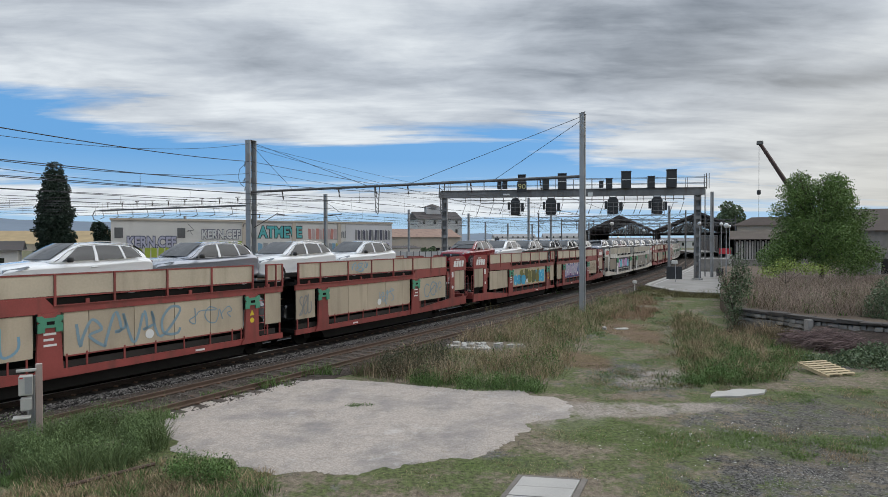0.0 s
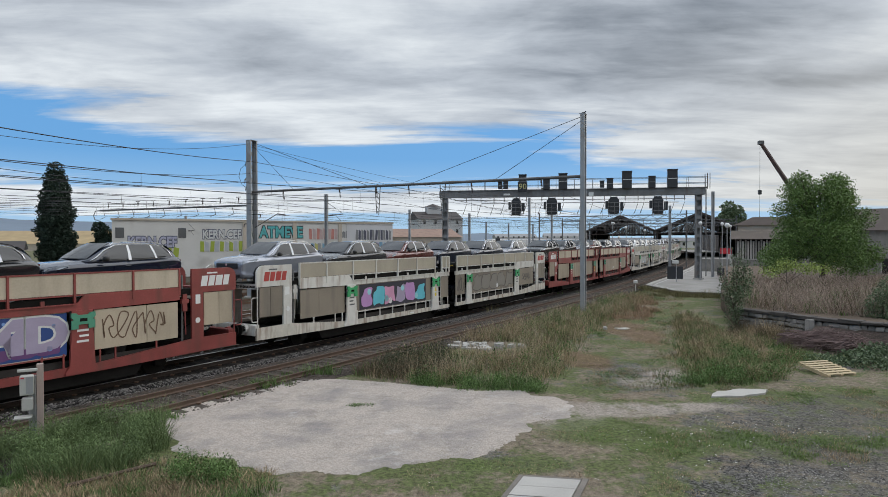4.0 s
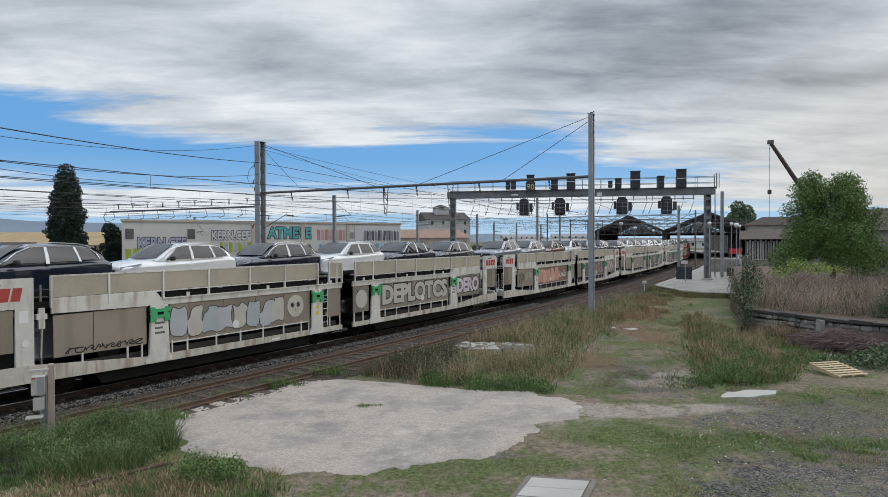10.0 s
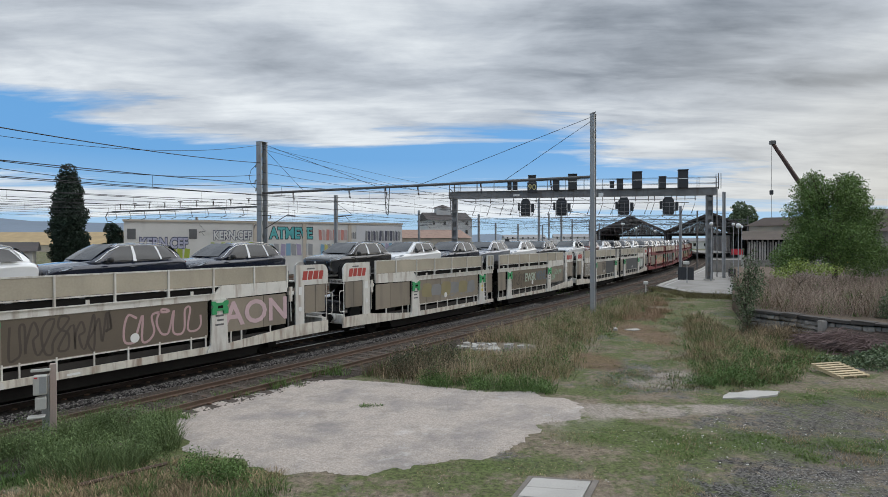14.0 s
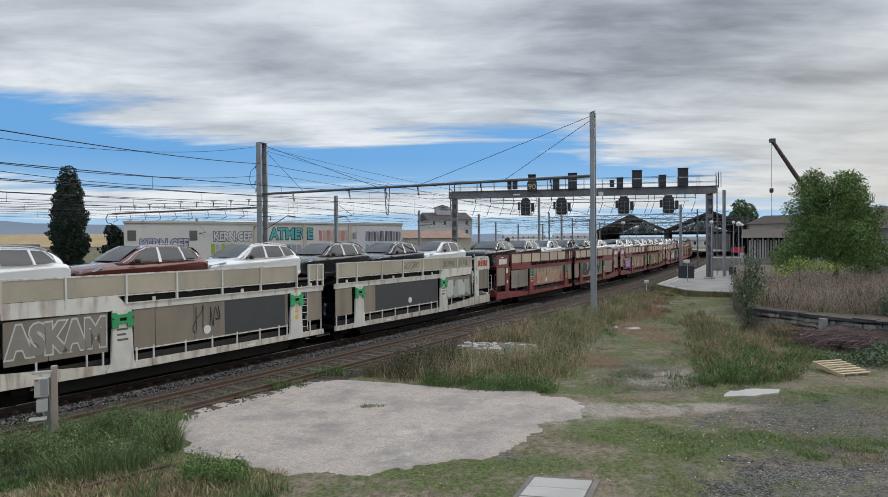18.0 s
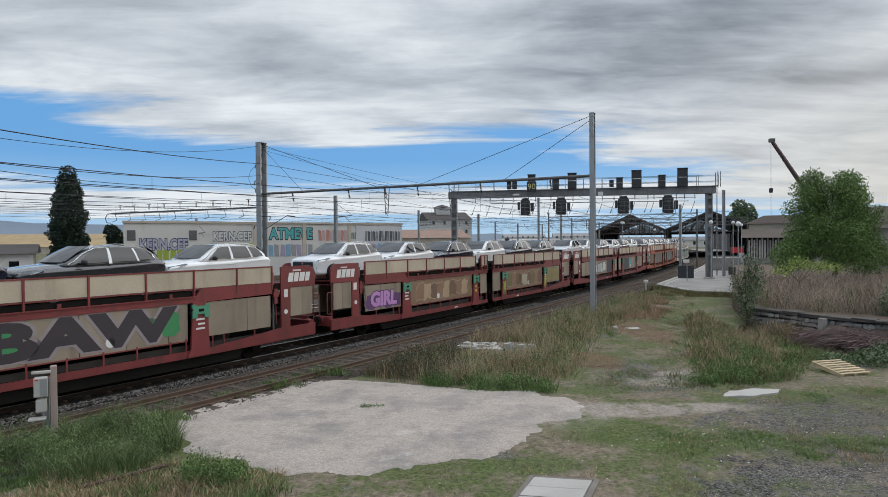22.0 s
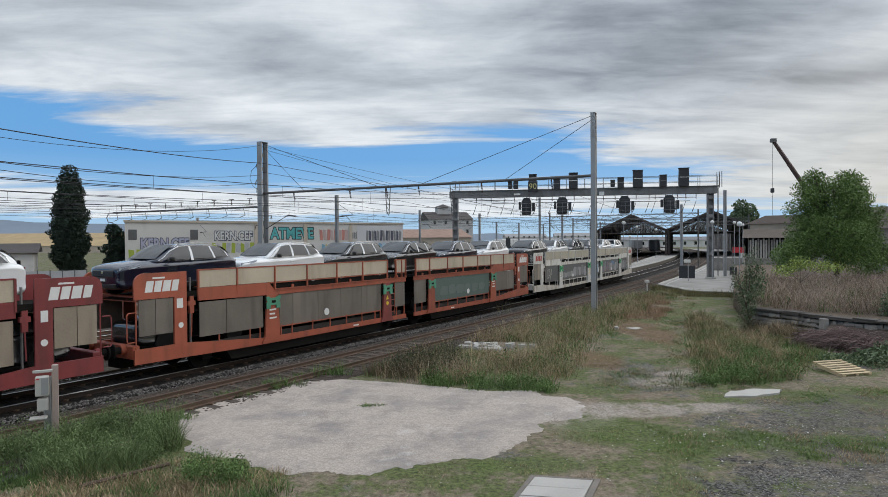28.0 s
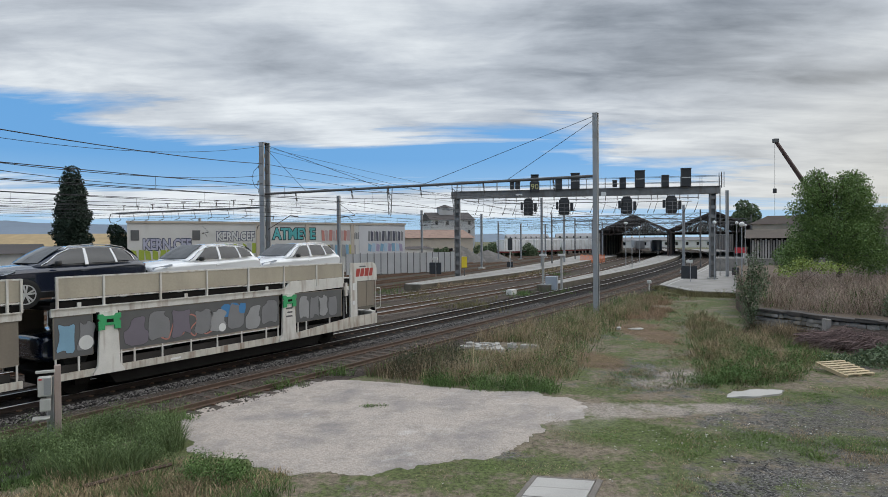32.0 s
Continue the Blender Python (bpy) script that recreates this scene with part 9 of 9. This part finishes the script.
    tag(-1, False, 7.0, 8.2, 1.3, 1.9, SKYB, 4, 0.014, 3)
    # olive blocks on a blue ground with bubbles
    shapes(0, True, 5.9, 7.9, 1.13, 2.0, (CYA,), 11, 3)
    shapes(0, True, 9.6, 11.5, 1.13, 2.22, (CYA,), 12, 3)
    blocks(0, True, 6.9, 10.5, 1.16, 2.24, (("olive", (0.16, 0.145, 0.03)), ("moss", (0.09, 0.09, 0.025))), ("bright_yellow", (0.5, 0.46, 0.09)), 13, 5, 0.022)
    dots(0, True, ((6.2, 1.3, 0.10), (6.5, 1.6, 0.07), (6.35, 1.85, 0.06), (10.75, 1.95, 0.09), (11.0, 1.65, 0.11), (10.9, 1.35, 0.07), (11.25, 1.85, 0.07), (11.3, 1.5, 0.05)), ("pale_cyan", (0.25, 0.58, 0.68)))
    field(0, False, 5.66, 11.78, 1.12, 2.26, BLU)
    shapes(0, False, 5.8, 11.4, 1.16, 1.5, (("plum_shadow", (0.13, 0.05, 0.16)),), 14, 9)
    dots(0, False, ((6.0, 1.95, 0.05), (7.2, 2.12, 0.04), (8.4, 2.14, 0.05), (9.3, 2.1, 0.04), (11.5, 1.9, 0.09), (11.55, 1.45, 0.12), (6.1, 1.35, 0.07), (8.9, 1.25, 0.05)), ("pale_blue", (0.20, 0.34, 0.60)))
    word(0, False, 5.9, 11.2, 1.70, 1.18, "BAW MD", LAV, WHT, "lavender outlined letters BAW MD")
    tag(0, False, 2.6, 4.7, 1.35, 2.05, BROWN, 15, 0.014, 5)
    field(1, True, 5.9, 11.3, 1.14, 2.24, ("night", (0.03, 0.03, 0.045)))
    blocks(1, True, 6.0, 11.2, 1.18, 2.2, (("mauve", (0.48, 0.26, 0.52)), ("bright_aqua", (0.12, 0.50, 0.60)), ("rose", (0.62, 0.30, 0.45)), LAV), BLK, 16, 6, 0.03)
    dots(1, True, ((6.6, 1.9, 0.14), (7.9, 1.5, 0.16), (9.2, 1.9, 0.13), (10.4, 1.45, 0.15)), ("pale_aqua", (0.30, 0.62, 0.66)))
    blocks(1, False, 5.9, 11.5, 1.16, 2.2, (("taupe", (0.24, 0.22, 0.19)),), ("dark_taupe", (0.10, 0.09, 0.08)), 17, 5, 0.04)
    tag(1, False, 12.6, 13.4, 1.4, 2.1, ("dark_taupe", (0.10, 0.09, 0.08)), 18, 0.02, 3)
    tag(1, False, 2.8, 4.2, 1.5, 1.9, ("dark_taupe", (0.10, 0.09, 0.08)), 19, 0.018, 4)
    # silver outlined pieces
    blocks(3, True, 5.7, 10.4, 1.14, 2.22, (SILV, PAL, ("cool_silver", (0.36, 0.40, 0.42))), BLK, 19, 8, 0.026, 0.2)
    part("painted_face", disc(B(), (on(3, True, 11.0), Y0 - 0.008, 1.75), (0, 1, 0), 0.42, 0.006, 20), paint_mat(*PAL), WAGONS[3, True])
    dots(3, True, ((10.84, 1.8, 0.10), (11.14, 1.8, 0.10), (10.99, 1.6, 0.045)), BLK)
    tag(3, True, 2.5, 4.8, 1.2, 1.34, BLK, 20, 0.012, 8)
    word(3, False, 5.8, 11.6, 1.70, 1.12, "DEPLOTCS", PAL, BLK, "pale black-edged letters DEPLOTCS")
    dots(3, False, ((13.0, 1.7, 0.40),), PAL)
    tag(3, False, 12.65, 13.35, 1.45, 2.0, BLK, 22, 0.016, 3)
    word(3, False, 2.4, 4.7, 1.72, 1.0, "DERO", ("pinkish_white", (0.60, 0.54, 0.58)), BLK, "pinkish white black-edged letters DERO")
    tag(3, False, 0.3, 1.2, 1.6, 2.3, BLK, 24, 0.014, 4)
    # pink piece
    field(4, True, 5.7, 11.7, 1.12, 2.26, ("rust_brown", (0.20, 0.12, 0.08)))
    blocks(4, True, 5.8, 9.9, 1.14, 2.18, (PNK, ("salmon", (0.60, 0.34, 0.25))), ("pale_salmon", (0.66, 0.42, 0.32)), 25, 5, 0.02)
    tag(4, True, 6.2, 7.2, 1.5, 1.62, BLK, 64, 0.008, 5)
    tag(4, True, 8.2, 9.6, 1.4, 1.55, BLK, 65, 0.008, 6)
    word(4, True, 9.8, 11.6, 1.62, 0.62, "iLoveXu", WHT, None, "small white letters iLoveXu", 0.2)
    tag(4, True, 0.3, 1.2, 1.6, 2.3, BLK, 26, 0.016, 3)
    tag(4, True, 2.4, 3.4, 1.3, 2.0, BLK, 27, 0.014, 3)
    tag(4, True, 3.5, 4.7, 1.6, 2.0, PAL, 66, 0.012, 5)
    field(4, False, 5.7, 11.7, 1.12, 2.26, ("tan_brown", (0.125, 0.10, 0.074)))
    tag(4, False, 8.8, 11.6, 1.25, 2.15, ("dim_brown", (0.07, 0.055, 0.045)), 67, 0.022, 7)
    tag(4, False, 5.9, 8.6, 1.3, 2.1, ("dusty_pink", (0.46, 0.31, 0.31)), 28, 0.026, 5)
    word(4, False, 2.4, 4.8, 1.7, 1.15, "AON", ("dusty_rose", (0.55, 0.40, 0.42)))
    shapes(5, True, 6.0, 11.4, 1.3, 2.1, (("ochre_grey", (0.27, 0.23, 0.12)), GRY), 30, 6)
    tag(5, True, 7.5, 11.0, 1.3, 2.1, GRY, 31, 0.02, 6)
    field(5, False, 5.7, 11.7, 1.12, 2.26, ("olive_brown", (0.16, 0.13, 0.09)))
    tag(5, False, 9.4, 11.6, 1.3, 2.1, ("dim_brown", (0.07, 0.055, 0.045)), 68, 0.022, 5)
    word(5, False, 7.7, 9.4, 1.72, 0.75, "EWSK", ("pale_mint", (0.44, 0.52, 0.42)))
    word(5, False, 5.8, 7.5, 1.75, 0.85, "MENE", ("slate", (0.12, 0.15, 0.17)))
    word(5, False, 0.25, 1.25, 1.95, 0.42, "SINE", ("mint", (0.30, 0.46, 0.32)))
    tag(5, False, 2.5, 4.0, 1.75, 2.05, ("mint", (0.30, 0.46, 0.32)), 61, 0.012, 6)
    tag(5, False, 3.9, 4.6, 1.35, 1.7, ("mint", (0.30, 0.46, 0.32)), 62, 0.02, 3)
    word(6, True, 2.4, 4.8, 1.7, 1.05, "ASKAM", ("panel_tone", (0.25, 0.23, 0.20)), ("chalk", (0.56, 0.55, 0.52)), "chalk-edged sprayed letters ASKAM")
    field(6, True, 8.9, 11.6, 1.12, 2.26, ("charcoal", (0.05, 0.055, 0.06)))
    tag(6, True, 7.6, 8.8, 1.3, 2.1, BLK, 33, 0.012, 3)
    tag(6, True, 0.4, 1.2, 1.5, 1.75, PAL, 69, 0.012, 4)
    field(6, False, 5.7, 10.9, 1.12, 2.26, ("charcoal", (0.05, 0.055, 0.06)))
    blocks(6, False, 2.35, 4.8, 1.15, 2.24, (("cloud_white", (0.52, 0.53, 0.50)), ("grey_mint", (0.36, 0.40, 0.36))), ("dark_mint", (0.10, 0.13, 0.12)), 34, 4, 0.02, 0.2)
    tag(6, False, 7.4, 8.8, 2.88, 3.2, BLK, 71, 0.008, 5, -(SIDE - 0.014))
    tag(6, False, 4.0, 5.2, 2.88, 3.2, BLK, 72, 0.008, 5, -(SIDE - 0.014))
    tag(6, False, 2.5, 3.5, 2.88, 3.2, BLK, 73, 0.008, 4, -(SIDE - 0.014))
    # five tall tan shapes edged white over red, with red flames at both ends
    xa, xb = sorted((on(7, True, 6.0), on(7, True, 11.4)))
    rr = random.Random(70)
    for i in range(5):
        x0 = xa + 0.45 + (xb - xa - 0.9) * i / 5
        x1 = x0 + (xb - xa - 0.9) / 5 * 0.86
        z0, z1, sl = 1.18 + rr.uniform(0, 0.06), 2.14 + rr.uniform(-0.06, 0.06), rr.uniform(-0.1, 0.14)
        for k, (g, c, nm) in enumerate(((0.0, ("scarlet", (0.5, 0.05, 0.04)), "red_shadow"), (0.0, WHT, "white_edge"), (0.022, ("warm_tan", (0.36, 0.28, 0.17)), "tan_letter_shape"))):
            dx = -0.09 if k == 0 else 0.0
            pts = [(x0 + g + dx, z0 + g - (0.04 if k == 0 else 0)), (x0 + (x1 - x0) * 0.4 - g + dx, z0 + g), (x0 + (x1 - x0) * 0.5 + dx, z0 + 0.3 + g), (x0 + (x1 - x0) * 0.62 + g + dx, z0 + g), (x1 - g + dx, z0 + 0.02 + g), (x1 + sl - g + dx, z1 - g), (x0 + (x1 - x0) * 0.55 + sl + dx, z1 - 0.28 - g), (x0 + sl + g + dx, z1 - g)]
            part(nm, prism(B(), pts, Y0 - 0.003 - 0.002 * k, Y0 + 0.002), paint_mat(*c), WAGONS[7, True])
    for x, s in ((xa, 1), (xa + 0.3, 1), (xb - 0.1, -1), (xb - 0.4, -1)):
        part("red_flame", prism(B(), [(x - 0.22 * s, 1.2), (x + 0.2 * s, 1.3), (x + 0.3 * s, 1.95), (x + 0.1 * s, 1.6)], Y0 - 0.003, Y0 + 0.002), paint_mat("scarlet", (0.5, 0.05, 0.04)), WAGONS[7, True])
    shapes(7, False, 6.0, 7.2, 1.2, 2.15, (GRN,), 36, 2)
    shapes(7, False, 10.6, 11.6, 1.2, 2.15, (GRN,), 37, 2)
    word(7, False, 6.7, 11.0, 1.68, 1.3, "BAW", ("dark_plum", (0.045, 0.035, 0.045)), ("pale_line", (0.30, 0.26, 0.27)), "dark outlined letters BAW", 0.0)
    # the violet word and the brown piece
    shapes(8, True, 2.3, 4.9, 1.15, 1.95, (("deep_violet", (0.12, 0.05, 0.16)),), 37, 4)
    word(8, True, 2.4, 4.7, 1.6, 0.85, "GIRL", LILAC, ("dark_violet", (0.06, 0.02, 0.09)), "lilac bubble letters GIRL", 0.05)
    field(8, True, 5.7, 11.7, 1.12, 2.26, ("brown_field", (0.24, 0.15, 0.095)))
    blocks(8, True, 6.2, 11.2, 1.2, 2.2, (("clay", (0.27, 0.16, 0.10)), ("sand", (0.42, 0.30, 0.19)), ("umber", (0.17, 0.10, 0.065))), ("bone", (0.42, 0.36, 0.27)), 38, 8, 0.022, 0.25)
    field(8, False, 5.7, 11.7, 1.12, 2.26, ("brown_field", (0.24, 0.15, 0.095)))
    shapes(8, False, 6.0, 11.4, 1.2, 2.15, (("moss_brown", (0.17, 0.15, 0.07)), ("clay", (0.27, 0.16, 0.10)), ("bone", (0.42, 0.36, 0.27))), 40, 5)
    blocks(8, False, 5.9, 11.5, 1.2, 2.2, (("moss_brown", (0.17, 0.15, 0.07)), ("clay", (0.27, 0.16, 0.10)), ("umber", (0.17, 0.10, 0.065))), ("bone", (0.42, 0.36, 0.27)), 43, 9, 0.02, 0.2)
    tag(8, False, 2.4, 4.6, 1.3, 2.1, ("mustard", (0.40, 0.33, 0.08)), 41, 0.012, 9)
    tag(8, False, 2.5, 4.5, 1.45, 2.15, ("mustard", (0.40, 0.33, 0.08)), 44, 0.010, 8)
    for w in (5.3, 12.1):
        tag(8, False, w - 0.2, w + 0.2, 0.95, 1.7, ("lime_line", (0.42, 0.55, 0.10)), 45, 0.012, 4, -(SIDE + 0.064))
    tag(7, True, 2.5, 4.7, 1.3, 2.1, GRY, 46, 0.018, 7)
    blocks(9, True, 5.9, 9.5, 1.16, 2.18, (WHT, SILV, ("pale_mint", (0.44, 0.52, 0.42))), BLK, 42, 4, 0.04)
    field(9, True, 9.9, 11.7, 1.12, 2.26, ("charcoal", (0.09, 0.09, 0.085)))
    field(9, False, 9.0, 11.4, 1.12, 2.26, ("charcoal", (0.09, 0.09, 0.085)))
    shapes(9, False, 7.9, 8.7, 1.2, 2.15, (("aqua", (0.10, 0.42, 0.45)),), 44, 2)
    field(10, False, 5.7, 11.7, 1.12, 2.26, ("dull_teal", (0.085, 0.125, 0.11)))
    shapes(10, False, 6.2, 11.2, 1.3, 1.9, (("grey_teal", (0.12, 0.155, 0.14)),), 47, 6)
    for ld, w0, w1 in ((True, 2.3, 4.85), (True, 5.7, 11.74), (False, 2.3, 4.85), (False, 5.7, 11.74), (False, 12.52, 13.52)):
        field(11, ld, w0, w1, 1.15, 2.25, ("asphalt_grey", (0.105, 0.105, 0.105)))
    tag(11, True, 2.6, 3.6, 1.4, 2.1, PAL, 45, 0.012, 3)
    blocks(11, True, 8.2, 11.6, 1.2, 2.15, (("dove", (0.30, 0.30, 0.30)), ("mid_grey", (0.20, 0.20, 0.205))), ("asphalt_edge", (0.07, 0.07, 0.07)), 48, 5, 0.02, 0.1)
    shapes(11, True, 5.9, 8.2, 1.25, 1.75, (GRY, ("dove", (0.34, 0.34, 0.34)), GRY), 46, 5)
    # last wagon: grey, blue and violet shapes
    for w0, w1, c, sd in ((12.5, 13.5, SKYB, 50), (8.6, 11.6, ("dim_violet", (0.16, 0.14, 0.17)), 51), (5.8, 8.8, ("dove", (0.33, 0.33, 0.34)), 52), (2.5, 4.7, ("dove", (0.33, 0.33, 0.34)), 53)):
        blocks(11, False, w0, w1, 1.18, 2.15, (c, ("mid_grey", (0.24, 0.24, 0.25))), ("asphalt_edge", (0.07, 0.07, 0.07)), sd, 2 if w1 - w0 < 1.5 else 4, 0.02, 0.05)
    shapes(11, False, 7.2, 8.2, 1.7, 2.2, (("strong_blue", (0.05, 0.20, 0.42)),), 54, 3)
    tag(11, False, 8.4, 10.6, 1.3, 1.9, ("coral", (0.45, 0.18, 0.14)), 55, 0.016, 4)
    part("round_patch", disc(B(), (on(11, False, 12.7), Y0 - 0.012, 1.5), (0, 1, 0), 0.2, 0.006, 18), paint_mat(*WHT), WAGONS[11, False])

    # the warehouse wall: words along its foot and head
    y = -0.02
    for text, x0, x1, z, size, fill, edge in (
        ("KERN.CEF", 1.2, 7.4, 4.15, 1.75, ("wall_lilac", (0.42, 0.42, 0.52)), ("wall_ink", (0.05, 0.055, 0.10))), ("KERN.CEF", 9.6, 15.1, 5.1, 1.5, WHT, ("wall_ink", (0.05, 0.055, 0.10))), ("ATMEVE", 17.0, 23.2, 5.4, 2.0, ("teal_paint", (0.10, 0.42, 0.42)), BLK),
    ):
        k = (x1 - x0) / (0.64 * size * len(text))
        y_ = -0.14 if x0 > 28 else -0.02
        lettering(WAREHOUSE, text, (x0 + x1) / 2, y_, z, size, edge, k, 0.004, 0, 0.085 * size, "wall_letters_edge")
        lettering(WAREHOUSE, text, (x0 + x1) / 2, y_ - 0.02, z, size, fill, k, 0.006, 0, 0.03 * size, "wall_letters")
    rr = random.Random(3)

    def bars(x0, x1, z0, z1, cols, n, yy):
        """Unreadable lettering as a row of plain slanted bars."""
        for i in range(n):
            a, b = x0 + (x1 - x0) * i / n, x0 + (x1 - x0) * (i + 0.78) / n
            s = rr.uniform(-0.12, 0.12)
            h = rr.uniform(0.0, 0.25)
            part("wall_bar", prism(B(), [(a, z0 + h * 0.4), (b, z0), (b + s, z1 - h), (a + s, z1)], yy - 0.02, yy), paint_mat(*cols[i % len(cols)]), WAREHOUSE)

    bars(24.0, 28.3, 4.5, 6.0, (("brick_red", (0.52, 0.22, 0.18)), ("rose_grey", (0.48, 0.36, 0.34))), 8, -0.02)
    bars(28.7, 30.6, 4.7, 5.7, (GRY,), 5, -0.02)
    bars(31.0, 36.9, 4.4, 5.9, (GRY, ("ink", (0.09, 0.09, 0.12))), 13, -0.065)
    bars(31.0, 36.9, 2.9, 4.1, (SKYB, ("pale_sky", (0.40, 0.52, 0.62)), LAV), 9, -0.065)
    bars(9.7, 15.0, 3.0, 4.3, (("lime", (0.33, 0.40, 0.05)), SILV), 9, -0.02)
    bars(0.4, 7.3, 2.4, 3.6, (("lime", (0.33, 0.40, 0.05)),), 9, -0.02)
    bars(17.0, 23.2, 2.5, 4.1, (SKYB, ("dove", (0.36, 0.36, 0.37)), LAV), 8, -0.02)
    bars(24.2, 29.2, 2.3, 4.0, (SKYB, ("pale_yellow", (0.5, 0.46, 0.16)), ("dove", (0.36, 0.36, 0.37))), 9, -0.065)
    finish_lettering()


build_graffiti()
motions()
